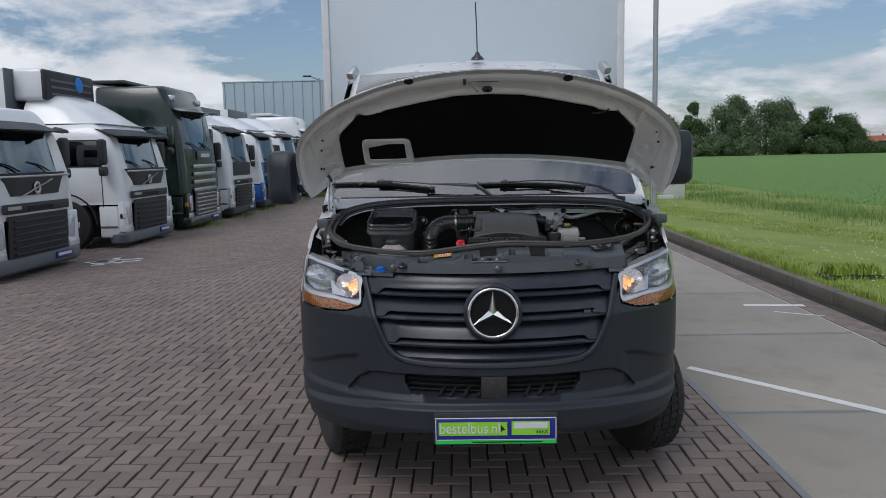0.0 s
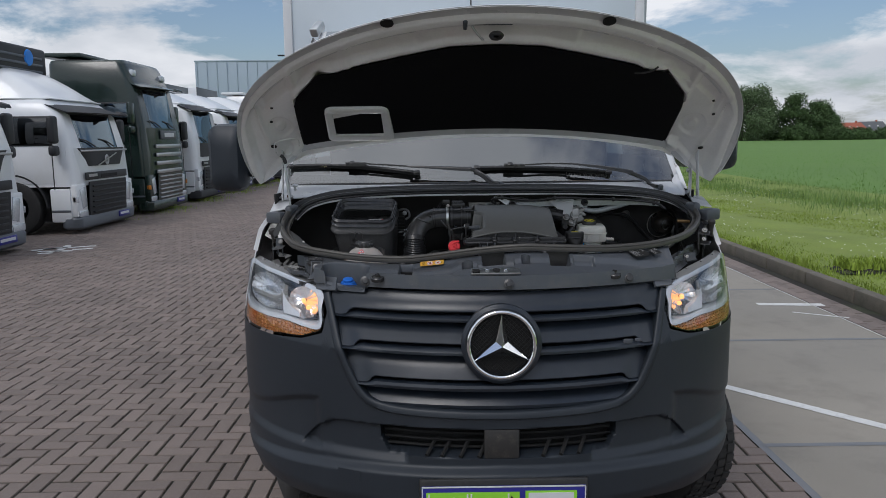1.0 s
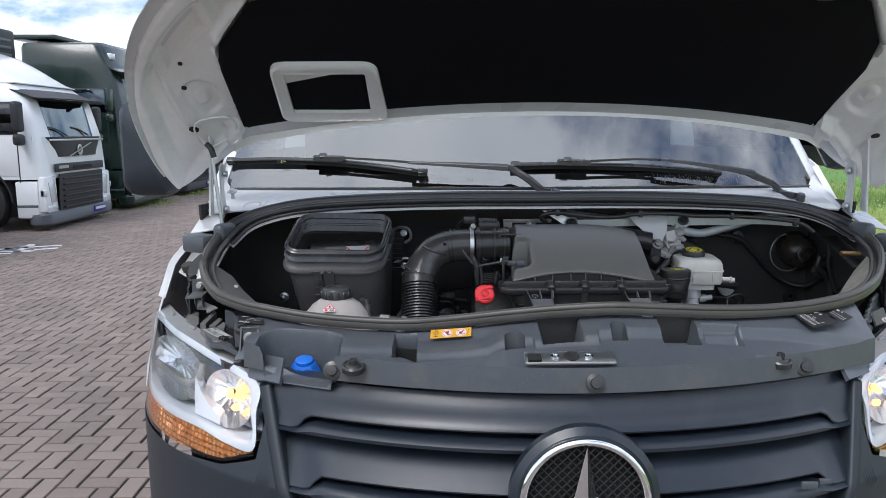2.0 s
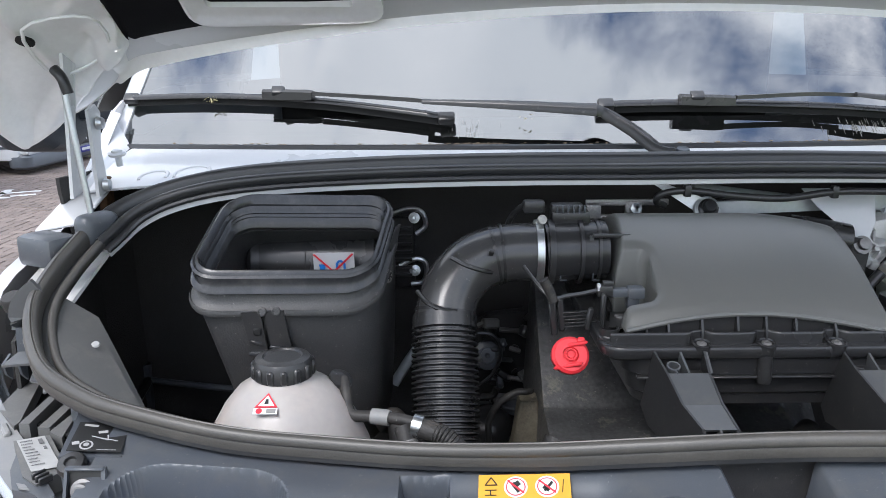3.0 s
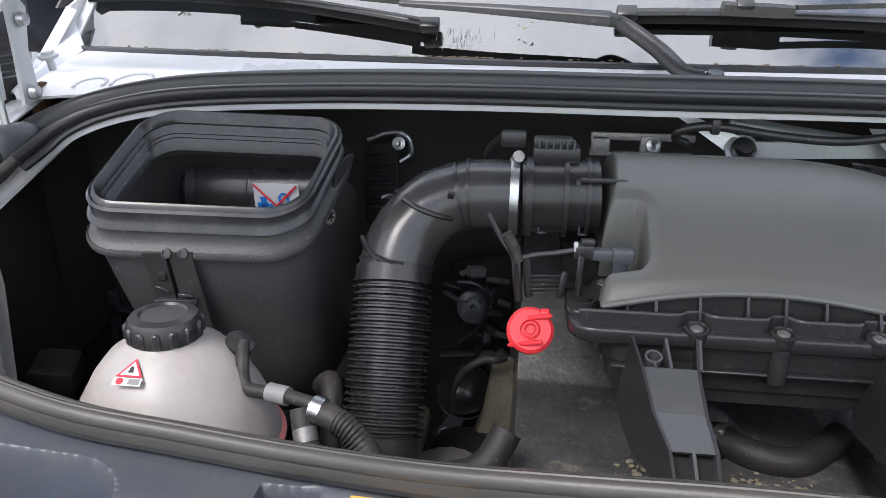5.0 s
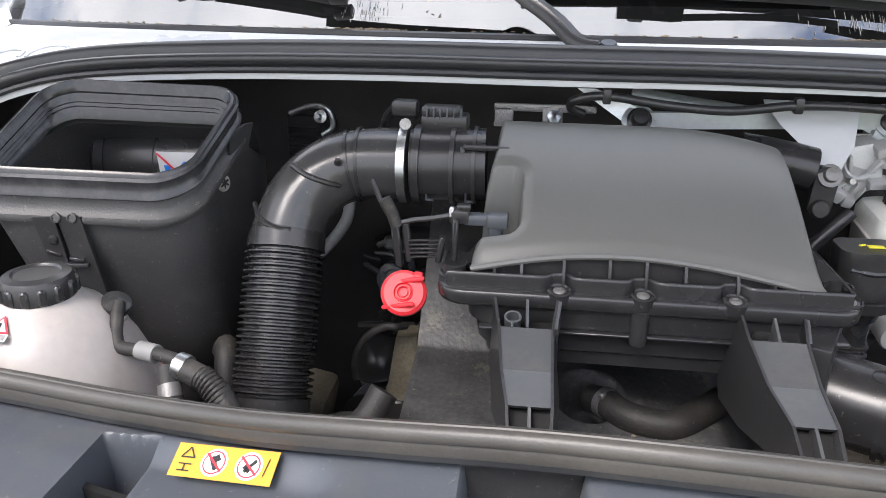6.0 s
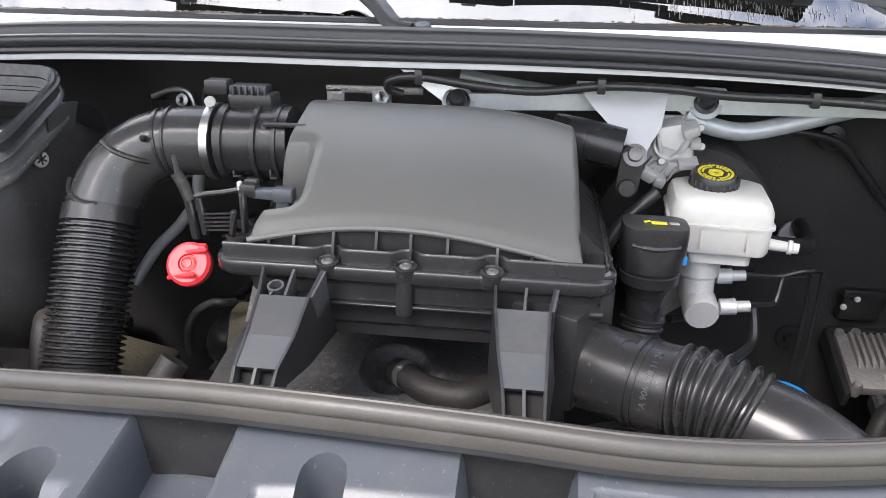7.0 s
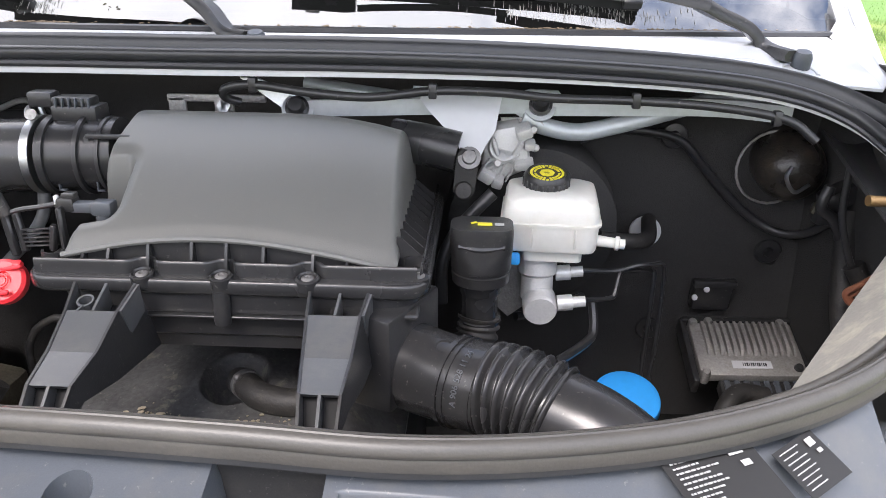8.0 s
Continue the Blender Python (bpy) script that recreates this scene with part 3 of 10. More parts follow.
for side in (-1, 1):
    lamp = part("headlight", grid(bmesh.new(), lambda u, v: lamp_at(side, u, v, 0.075), 24, 10, 0.004), SMOKE, van, "clear headlight unit with chrome reflectors over a smoky indicator")
    part("lens", grid(bmesh.new(), lambda u, v: lamp_at(side, u, v, -0.006 + 0.008 * (2 * v - 1) ** 4), 24, 10), LENS, lamp).visible_shadow = False
    # small raised cells of the indicator glass
    bm = bmesh.new()

    def cells(u, v):
        x = 0.600 + 0.346 * u
        lo, hi = lamp_low(x) + 0.003, table(x, [(0.60, 1.000), (0.66, 0.997), (0.735, 1.007), (0.83, 1.005), (0.932, 1.011), (0.95, 1.02)])
        z = lo + (hi - lo) * v
        return on_front(side, x, z, 0.010 + 0.0035 * math.sin(x * 560 + z * 300) * math.sin(x * 560 - z * 300))
    part("indicator", grid(bm, cells, 150, 18), ORANGE, lamp, "smoky indicator lens with the orange of its flashing put into the colour")
    part("light_band", loft(bmesh.new(), [band_edge(side, 0.0, 0.012), band_edge(side, 0.03, 0.003), band_edge(side, 0.4, 0.002), band_edge(side, 0.68, 0.006), band_edge(side, 0.74, 0.012), band_edge(side, 0.80, 0.055)], cap=False), DRL, lamp, "white light band round the reflectors", angle=50)
    fin = [(0.756, 1.096), (0.754, 1.060), (0.748, 1.030), (0.682, 1.026), (0.682, 1.040), (0.712, 1.054), (0.735, 1.072)]
    part("divider_fin", loft(bmesh.new(), [[on_front(side, a, b, 0.010) for a, b in fin], [on_front(side, a * 0.98 + 0.0148, b * 0.98 + 0.021, 0.05) for a, b in fin]]), DRL, lamp, "white curved fin between the reflectors")
    for cx, cz, rx, rz, dep in ((0.670, 1.073, 0.060, 0.053, 0.045), (0.830, 1.091, 0.094, 0.058, 0.050)):
        refl = part("reflector", bowl(side, cx, cz, rx, rz, dep), REFLECTOR, lamp, angle=8)
        c = on_front(side, cx, cz, 0.034)
        part("bulb", lathe(bmesh.new(), [(0.0, 0.0), (0.006, 0.002), (0.008, 0.012), (0.008, 0.035), (0.0, 0.036)], c, (side * 0.25, 1, -0.05), 12), BULB if cx < 0.7 else SMOKE, refl)
        if cx < 0.7:
            part("lamp_flare", lathe(bmesh.new(), [(0.0, 0.0), (0.007, 0.001), (0.009, 0.004), (0.0, 0.006)], on_front(side, 0.652, 1.056, 0.030), (side * 0.25, 1, 0.2), 14), BULB, refl, "lit warm lamp")
    part("housing_bridge", tube(bmesh.new(), [on_front(side, 0.745, 1.118, 0.03), on_front(side, 0.752, 1.09, 0.024), on_front(side, 0.80, 1.072, 0.022), on_front(side, 0.90, 1.075, 0.02)], 0.007, 8), PLASTIC_LIGHT, lamp)
    # clear ledge behind the lamp
    bm = bmesh.new()
    grid(bm, lambda u, v: on_front(side, 0.604 + 0.31 * u, lamp_high(0.604 + 0.31 * u) - 0.002, 0.004) + V((-side * 0.012 * v, 0.042 * v, 0.006 * v)), 24, 2, 0.006)
    part("lamp_top_edge", bm, PLASTIC_LIGHT, lamp)
    for k in range(4):
        p = on_front(side, 0.64 + 0.075 * k, lamp_high(0.64 + 0.075 * k) + 0.004, 0.042)
        part("ledge_clip", box(p, (0.030, 0.008, 0.008), 0.002, 1, turn(0, 0, side * (28 + 12 * k))), PLASTIC_LIGHT, lamp)

def screen_y(x):
    return 0.862 + 0.153 * (x / 0.85) ** 2


def screen_z(x):
    return 1.458 - 0.009 * (x / 0.85) ** 2


def on_glass(x, k, lift=0.0):
    """A point over the windscreen: across, up the glass (0 to 1) and off it."""
    return V((x, screen_y(x) + (0.79 + 0.063 * (1 - (x / 0.85) ** 2)) * k - 0.70 * lift, screen_z(x) + 0.77 * k - 0.02 * k * k + 0.714 * lift))


# wings, doors and pillars
for side in (-1, 1):
    def wing(u, v, side=side):
        y = 0.60 + 1.85 * u
        top = table(y, [(0.60, 1.19), (0.68, 1.298), (0.82, 1.343), (0.94, 1.426), (1.06, 1.52), (1.3, 1.54), (2.5, 1.54)])
        d = abs(y - 1.02)
        lo = 0.40 if d > 0.46 else 0.36 + math.sqrt(max(0.0, 0.46 ** 2 - d * d))
        lo = min(lo, 0.98) if y > 0.78 else 1.0
        z = lo + (top - lo) * v
        x = table(z, [(0.4, 0.995), (0.9, 0.985), (1.05, 0.965), (1.185, 0.93), (1.32, 0.896), (1.40, 0.876), (1.55, 0.868)]) - 0.02 * step(0.7, 0.6, y)
        return V((side * x, y, z))
    part("wing", grid(bmesh.new(), wing, 50, 24, 0.004), WHITE, van, "white painted wing and door skin")
    bm = bmesh.new()
    grid(bm, lambda u, v: V((side * (table(0.62 + 0.42 * u, [(0.62, 0.915), (0.70, 0.899), (0.90, 0.876), (1.04, 0.872)]) - 0.016 * v), 0.62 + 0.42 * u, table(0.62 + 0.42 * u, [(0.60, 1.192), (0.68, 1.300), (0.82, 1.345), (0.94, 1.428), (1.06, 1.522)]) - 0.006 * v)), 16, 2, 0.003)
    part("wing_edge", bm, WHITE, van)
    part("pillar", grid(bmesh.new(), lambda u, v: on_glass(0.85, 1.02 * u - 0.02) + V((side * (0.852 - 0.085 * u + 0.048 * math.sin(1.57 * v)) - 0.85, 0.012 * v, 0.004 - 0.045 * (1 - math.cos(1.57 * v)))), 24, 8, 0.004), WHITE, van)
    bm = bmesh.new()
    grid(bm, lambda u, v: V((side * (0.93 - 0.10 * v), table(u, [(0, 1.10 + 0.62 * v), (1, 2.25)]), 1.50 + 0.66 * v)), 8, 8, 0.004)
    part("side_window", bm, PANE, van)

# windscreen, cowl panel, roof


part("windscreen", grid(bmesh.new(), lambda u, v: V(((u - 0.5) * (1.70 - 0.17 * v), *on_glass((u - 0.5) * 1.7, v)[1:])), 40, 16), SCREEN, van, "windscreen reflecting the cloudy sky").visible_shadow = False
part("frit", grid(bmesh.new(), lambda u, v: V(((u - 0.5) * 1.70, *(on_glass((u - 0.5) * 1.7, 0.028 * v - 0.003) + V((0, 0.004, -0.004)))[1:])), 40, 2), DARK, van)
part("screen_edge", tube(bmesh.new(), [((u - 0.5) * 1.72, screen_y((u - 0.5) * 1.72) - 0.004, screen_z((u - 0.5) * 1.72) - 0.005) for u in [k / 16 for k in range(17)]], 0.006, 8), RUBBER, van)


def seal_z(x, y):
    return 1.27 + 0.297 * (y - 0.282) - 0.086 * x * x


def cowl(u, v):
    x = (u - 0.5) * 1.66
    y0 = 0.808 + 0.02 * abs(x)
    y1 = screen_y(x) - 0.004
    y = y0 + (y1 - y0) * v
    z0 = 1.432 - 0.05 * x * x
    return V((x, y, z0 + (screen_z(x) - 0.005 - z0) * v ** 0.8))


part("cowl_panel", grid(bmesh.new(), cowl, 50, 8, 0.004), WHITE, van, "white sheet metal panel under the windscreen")
for side in (-1, 1):
    bm = bmesh.new()
    grid(bm, lambda u, v: V((side * (0.79 + 0.085 * u), 0.66 + 0.22 * v, seal_z(0.8, 0.66 + 0.22 * v) - 0.055 - 0.020 * math.sin(u * 3.1))), 10, 10, 0.004)
    part("wing_gutter", bm, WHITE_IN if side < 0 else PLASTIC, van, "stamped gutter beside the engine bay")
    part("cowl_end", grid(bmesh.new(), lambda u, v: cowl(0.5 + side * 0.499, v) * (1 - u) + V((side * 0.868, 0.86 + 0.19 * v, 1.385 + 0.10 * v)) * u + V((0, 0, 0.012 * math.sin(3.14 * u) * (1 - v))), 10, 14, 0.004), WHITE, van, "white pressed corner beside the windscreen")
    for cx, cr in ((0.735, 0.022), (0.675, 0.028)):
        arc = [(side * cx + cr * math.cos(radians(a)), 0.848 + cr * 0.9 * math.sin(radians(a))) for a in range(-20, 201, 20)]
        part("stamped_ring", tube(bmesh.new(), [cowl(x / 1.66 + 0.5, max(0.0, (y - 0.808 - 0.02 * abs(x)) / (screen_y(x) - 0.812 - 0.02 * abs(x)))) + V((0, 0, -0.0010)) for x, y in arc], 0.0032, 8, steps=2), WHITE, van)


def roof(u, v):
    x = (u - 0.5) * 2
    hw = 0.80 + 0.05 * v
    drop = 0.10 * abs(x) ** 4
    return V((x * hw, 1.70 + 0.80 * v + 0.03 * abs(x) ** 2, 2.185 + 0.13 * math.sin(min(1, v * 1.6) * math.pi / 2) - drop))


part("roof", grid(bmesh.new(), roof, 24, 16, 0.01), WHITE, van, "white cab roof")
for side in (-1, 1):
    part("roof_corner_lamp", box((side * 0.815, 1.80, 2.215), (0.05, 0.10, 0.05), 0.012, 2, turn(35, 0, side * 20)), STEEL, van)
ant = part("antenna", lathe(bmesh.new(), [(0.045, 0.0), (0.040, 0.012), (0.018, 0.030), (0.012, 0.05), (0.0, 0.052)], (0.0, 1.95, 2.300), (0, 0, 1), 20), PLASTIC, van, "black rod antenna on the roof")
part("rod", tube(bmesh.new(), [(0, 1.95, 2.33), (-0.003, 1.96, 2.50), (-0.008, 1.975, 2.675)], 0.0045, 6), PLASTIC, ant)

# cab inside and cargo body
part("dashboard", grid(bmesh.new(), lambda u, v: V(((u - 0.5) * 1.66, 0.96 + 0.55 * v, 1.435 - 0.02 * v + 0.05 * math.sin(v * 3))), 12, 8, 0.02), DARK, van)
part("cab_rear_wall", box((0, 2.38, 1.55), (1.70, 0.03, 1.40), 0.02), DARK, van)
cargo = part("cargo_box", box((-0.02, 4.6, 2.05), (2.17, 4.3, 2.25), 0.006), BOXW, van, "tall pale grey cargo box behind the cab")
for sx in (-1.09, 1.05):
    part("corner_rail", box((sx, 2.452, 2.05), (0.055, 0.04, 2.26), 0.012), WHITE, cargo)
part("underbody", box((0, 3.3, 0.60), (1.2, 5.4, 0.22), 0.03), DARK, van)
part("subframe", box((0, 0.85, 0.44), (1.25, 0.9, 0.18), 0.04), DARK, van)
for side in (-1, 1):
    part("wheel_housing", grid(bmesh.new(), lambda u, v: V((side * (0.55 + 0.34 * v), 1.02 + 0.47 * math.cos(math.pi * u), 0.36 + 0.46 * math.sin(math.pi * u))), 20, 3, 0.01), DARK, van)


def wheel(at, steer):
    t = bmesh.new()
    prof = [(0.20, -0.10), (0.28, -0.113), (0.325, -0.10), (0.342, -0.08), (0.345, 0.0), (0.342, 0.08), (0.325, 0.10), (0.28, 0.113), (0.20, 0.10)]
    ax = V((math.cos(steer), math.sin(steer), 0))
    lathe(t, prof, at, ax, 48)
    for k in range(48):
        a = 2 * math.pi * k / 48
        for s in (-0.062, -0.022, 0.022, 0.062):
            d = V((-ax.y, ax.x, 0)) * math.cos(a + s * 2) + V((0, 0, 1)) * math.sin(a + s * 2)
            fwd = ax.cross(d)
            mm = Matrix((ax, fwd, d)).transposed().to_4x4()
            rbox(t, V(at) + ax * s + d * 0.345, (0.034, 0.032, 0.012), 0, 1, mm)
    w = part("wheel", t, TYRE, van, "black road tyre on a steel rim")
    part("rim", lathe(bmesh.new(), [(0.0, 0.02), (0.06, 0.05), (0.10, 0.03), (0.17, 0.05), (0.20, 0.09), (0.21, 0.09), (0.21, -0.09), (0.0, -0.09)], at, ax if at[0] > 0 else -ax, 24), STEEL, w)
    return w


wheel((-0.83, 1.02, 0.345), radians(22))
wheel((0.855, 1.01, 0.345), radians(18))
for x in (-0.86, 0.86):
    wheel((x, 4.7, 0.345), 0)

# mirrors
for side in (-1, 1):
    mx = 1.215 if side < 0 else 1.185
    zc = 1.555 if side < 0 else 1.635
    rings = []
    for k, (dy, s) in enumerate(((-0.10, 0.35), (-0.092, 0.72), (-0.06, 0.94), (0.0, 1.0), (0.045, 0.98), (0.05, 0.90))):
        rings.append([V((side * mx + a * s, 1.45 + dy + 0.08 * (side * a), zc + b * s - 0.012 * (1 - s))) for a, b in rrect(0.18, 0.33, 0.05)])
    mir = part("mirror", loft(bmesh.new(), rings), BUMPER, van, "dark grey wing mirror housing")
    part("arm", box((side * 1.03, 1.48, zc - 0.07), (0.32, 0.06, 0.05), 0.015), BUMPER, mir)
    part("mirror_glass", box((side * mx, 1.505, zc), (0.15, 0.004, 0.28), 0.0), CHROME, mir)

# ---------------------------------------------------------------- the open hood


def hood_plane(x, y):
    ax = abs(x)
    return 1.63 + 0.51 * (0.75 - y) - 0.14 * step(0.72, 0.98, ax) * step(0.52, 0.86, y) * (1 - 0.6 * step(0.84, 0.93, y))


HN = V((0, 0.454, 0.891))


def hood_xy(u, v):
    ph = radians(-88 + 176 * u)
    x = 0.985 * math.sin(ph)
    yf = -0.015 + 0.83 * (1 - math.cos(ph))
    yr = 0.715 + 0.21 * x * x
    y = yr + (yf - yr) * v
    return 0.008 + 1.008 * x * (1 - 0.065 * step(0.60, 0.92, y)), y, yf, yr


def pad_top(x):
    return table(abs(x), [(0, 0.19), (0.15, 0.20), (0.29, 0.24), (0.48, 0.302), (0.535, 0.333), (0.60, 0.340), (0.712, 0.490), (0.735, 0.80)])


def hood_under(u, v):
    x, y, yf, yr = hood_xy(u, v)
    d = min(y - yf, (yr - y) * 1.3 + 0.004, (0.99 - abs(x)) * 1.2)
    h = 0.016 * step(0.0, 0.012, d) - 0.014 * step(0.035, 0.055, d) + 0.022 * step(0.075, 0.11, d)
    # stamped ribs towards the front corners and the pocket under the felt
    for c, wd in ((0.10, 0.05), (0.20, 0.035), (0.285, 0.04), (0.37, 0.05), (0.63, 0.05), (0.715, 0.04), (0.80, 0.035), (0.90, 0.05)):
        h += 0.013 * step(0, 0.008, min(wd - abs(u - c), (d - 0.105) * 0.5, (0.185 - d) * 0.5)) * step(0.62, 0.52, y)
    for c in (0.15, 0.243, 0.33, 0.67, 0.757, 0.85):
        h -= 0.006 * step(0, 0.004, 0.006 - abs(u - c)) * step(0.02, 0.05, d)
    h += 0.010 * step(0.0, 0.010, 0.05 - math.hypot(abs(x) - 0.80, (y - 0.66) * 0.8)) - 0.008 * step(0.0, 0.008, 0.022 - math.hypot(abs(x) - 0.80, (y - 0.66) * 0.8))
    inside = min(0.735 - abs(x), y - pad_top(x), 0.70 + 0.21 * x * x - y)
    h += 0.022 * step(-0.012, 0.012, inside)
    h -= 0.012 * step(-0.05, -0.035, inside) * (1 - step(-0.02, -0.008, inside))
    return V((x, y, hood_plane(x, y))) + HN * h


def hood_skin(u, v):
    x, y, yf, yr = hood_xy(u, v)
    d = min(y - yf, yr - y + 0.01, (0.99 - abs(x)) * 1.3)
    return V((x, y, hood_plane(x, y))) + HN * (0.004 + 0.075 * step(-0.02, 0.30, d))


hood = part("hood", grid(bmesh.new(), hood_under, 260, 130), WHITE_IN, van, "open hood with its pale stamped underside showing", angle=60)
part("outer_skin", grid(bmesh.new(), hood_skin, 160, 60), WHITE, hood)


def pad_at(u, v):
    x = (u - 0.5) * 1.466
    y0, y1 = pad_top(x), 0.697 + 0.21 * x * x
    y = y0 + (max(y1, y0 + 0.01) - y0) * v
    d = min(v, 1 - v) * (y1 - y0)
    return V((x, y, hood_plane(x, y))) + HN * (0.024 - 0.010 * step(0, 0.03, d))


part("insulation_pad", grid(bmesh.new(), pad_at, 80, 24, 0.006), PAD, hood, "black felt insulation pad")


def on_hood(x, y, h=0.0):
    return V((x, y, hood_plane(x, y))) + HN * h


# vent frame let into the pad
outer = [(-0.608, 0.512), (-0.373, 0.512), (-0.360, 0.738), (-0.622, 0.745)]
inner = [(-0.582, 0.548), (-0.401, 0.548), (-0.401, 0.705), (-0.589, 0.703)]


def round_quad(q, r, n=5):
    out = []
    for i in range(4):
        p, a, b = V(q[i]), V(q[i - 1]), V(q[(i + 1) % 4])
        s, e = p + (a - p).normalized() * r, p + (b - p).normalized() * r
        for k in range(n + 1):
            t = k / n
            out.append(s * (1 - t) ** 2 + p * 2 * t * (1 - t) + e * t * t)
    return out


ro, ri = round_quad(outer, 0.035), round_quad(inner, 0.006)
bm = bmesh.new()
loft(bm, [[on_hood(p.x, p.y, 0.012) for p in ro], [on_hood(p.x, p.y, -0.002) for p in ro], [on_hood(a.x * 0.8 + b.x * 0.2, a.y * 0.8 + b.y * 0.2, -0.006) for a, b in zip(ro, ri)], [on_hood(p.x, p.y, 0.000) for p in ri], [on_hood(p.x, p.y, 0.040) for p in ri]], cap=False)
vent = part("vent_frame", bm, WHITE_IN, hood, "pale plastic frame round a vent opening")
# black sheet across the opening, painting in its dark depth
part("vent_shade", prism(bmesh.new(), [on_hood(p.x, p.y, 0.010) for p in ri], HN * 0.003), DARK, vent)
part("vent_flap", prism(bmesh.new(), [on_hood(-0.585, 0.59, 0.006), on_hood(-0.585, 0.555, 0.006), on_hood(-0.46, 0.552, 0.006)], HN * 0.002), WHITE_IN, vent)
# latch, ring, drain holes, studs and clip
bm = bmesh.new()
rbox(bm, on_hood(-0.035, 0.062, 0.010), (0.155, 0.034, 0.008), 0.003, 1, turn(-27, 0, 0))
rbox(bm, on_hood(-0.105, 0.064, 0.004), (0.014, 0.04, 0.02), 0.003, 1, turn(-27, 0, 0))
latch = part("hood_latch", bm, PLASTIC_GREY, hood, "dark latch plate with hook and ring")
part("ring", lathe(bmesh.new(), [(0.009, -0.004), (0.020, -0.006), (0.024, 0.0), (0.020, 0.006), (0.009, 0.004), (0.009, -0.004)], on_hood(-0.008, 0.100, -0.012), (0, -0.4, -1), 20), PLASTIC, latch)
part("hook", tube(bmesh.new(), [on_hood(-0.085, 0.07, 0.0), on_hood(-0.07, 0.085, -0.012), on_hood(-0.055, 0.105, -0.016), on_hood(-0.048, 0.12, -0.010)], 0.004, 8), STEEL, latch)
# the holes are near-black discs, their shade given as colour
for hx in (-0.342, 0.332):
    part("drain_hole", lathe(bmesh.new(), [(0.0, -0.001), (0.020, -0.001), (0.021, 0.003), (0.0, 0.003)], on_hood(hx, 0.057, 0.004), -HN, 20), DARK, hood)
for hx, hy, r in ((-0.84, 0.72, 0.012), (0.86, 0.735, 0.010), (-0.82, 0.60, 0.006), (0.85, 0.58, 0.006), (0.06, 0.055, 0.006), (-0.80, 0.52, 0.005), (0.82, 0.50, 0.005)):
    part("hole", lathe(bmesh.new(), [(0.0, -0.001), (r, -0.001), (r, 0.003), (0.0, 0.003)], on_hood(hx, hy, 0.010 if abs(hx) > 0.7 else 0.006), -HN, 12), DARK, hood)
bm = bmesh.new()
tube(bm, [on_hood(0.475, 0.305, -0.006), on_hood(0.50, 0.30, -0.010), on_hood(0.53, 0.285, -0.012), on_hood(0.545, 0.270, -0.008)], 0.0035, 6)
part("clip", bm, PLASTIC, hood)

# hinges and stay
RUST = mat("rusty_cavity", (0.09, 0.045, 0.02), 0.9, var=0.4, scale=60, bump=0.5, dirt=(0.02, 0.014, 0.01), dirt_amt=0.8, dirt_scale=40)
for side in (-1, 1):
    bm = bmesh.new()
    prism(bm, [(side * 0.800, 0.800, 1.392), (side * 0.800, 0.835, 1.396), (side * 0.802, 0.828, 1.46), (side * 0.800, 0.834, 1.515), (side * 0.800, 0.818, 1.528), (side * 0.800, 0.795, 1.520), (side * 0.800, 0.798, 1.47)], (side * 0.005, 0, 0))
    hinge = part("hood_hinge", bm, WHITE, van, "white pressed steel hood hinge")
    part("link", prism(bmesh.new(), [(side * 0.822, 0.765, 1.395), (side * 0.822, 0.795, 1.40), (side * 0.818, 0.790, 1.50), (side * 0.815, 0.805, 1.585), (side * 0.815, 0.770, 1.600), (side * 0.818, 0.768, 1.50)], (side * 0.005, 0, 0)), WHITE, hinge)
    part("hinge_plate", box((side * 0.835, 0.79, 1.375), (0.07, 0.12, 0.006), 0.002, 1, turn(15, side * 10, 0)), WHITE, hinge)
    for hy, hz in ((0.815, 1.500), (0.815, 1.408)):
        part("pivot", lathe(bmesh.new(), [(0.0, -0.010), (0.008, -0.008), (0.010, 0.0), (0.0, 0.004)], (side * 0.797, hy, hz), (side, 0, 0), 12), STEEL, hinge)
    if side > 0:
        hinge.location.x += 0.045
        continue
    part("stop_washer", lathe(bmesh.new(), [(0.005, -0.02), (0.005, -0.003), (0.013, -0.002), (0.014, 0.002), (0.008, 0.003), (0.007, 0.006), (0.0, 0.007)], (side * 0.785, 0.842, 1.452), (0, -0.3, 1), 18), WHITE, hinge)
    part("cavity", box((side * 0.812, 0.850, 1.385), (0.014, 0.030, 0.06), 0.004), RUST, van, "rusty dark gap beside the hood hinge")
stay = part("hood_stay", tube(bmesh.new(), [(-0.786, 0.738, 1.372), (-0.806, 0.742, 1.56)], 0.0046, 12, steps=1), STEEL, van, "grey metal stay rod holding the hood")
part("end_cap", tube(bmesh.new(), [(-0.800, 0.742, 1.545), (-0.806, 0.742, 1.566), (-0.818, 0.748, 1.578)], 0.0075, 10), PLASTIC, stay)
bm = bmesh.new()
tube(bm, [on_hood(-0.83, 0.70, 0.002), on_hood(-0.83, 0.78, 0.002), on_hood(-0.76, 0.79, 0.002), on_hood(-0.75, 0.72, 0.002)], 0.0025, 6, closed=True, steps=4)
part("hinge_pressing", bm, WHITE_IN, hood)


# ---------------------------------------------------------------- ground

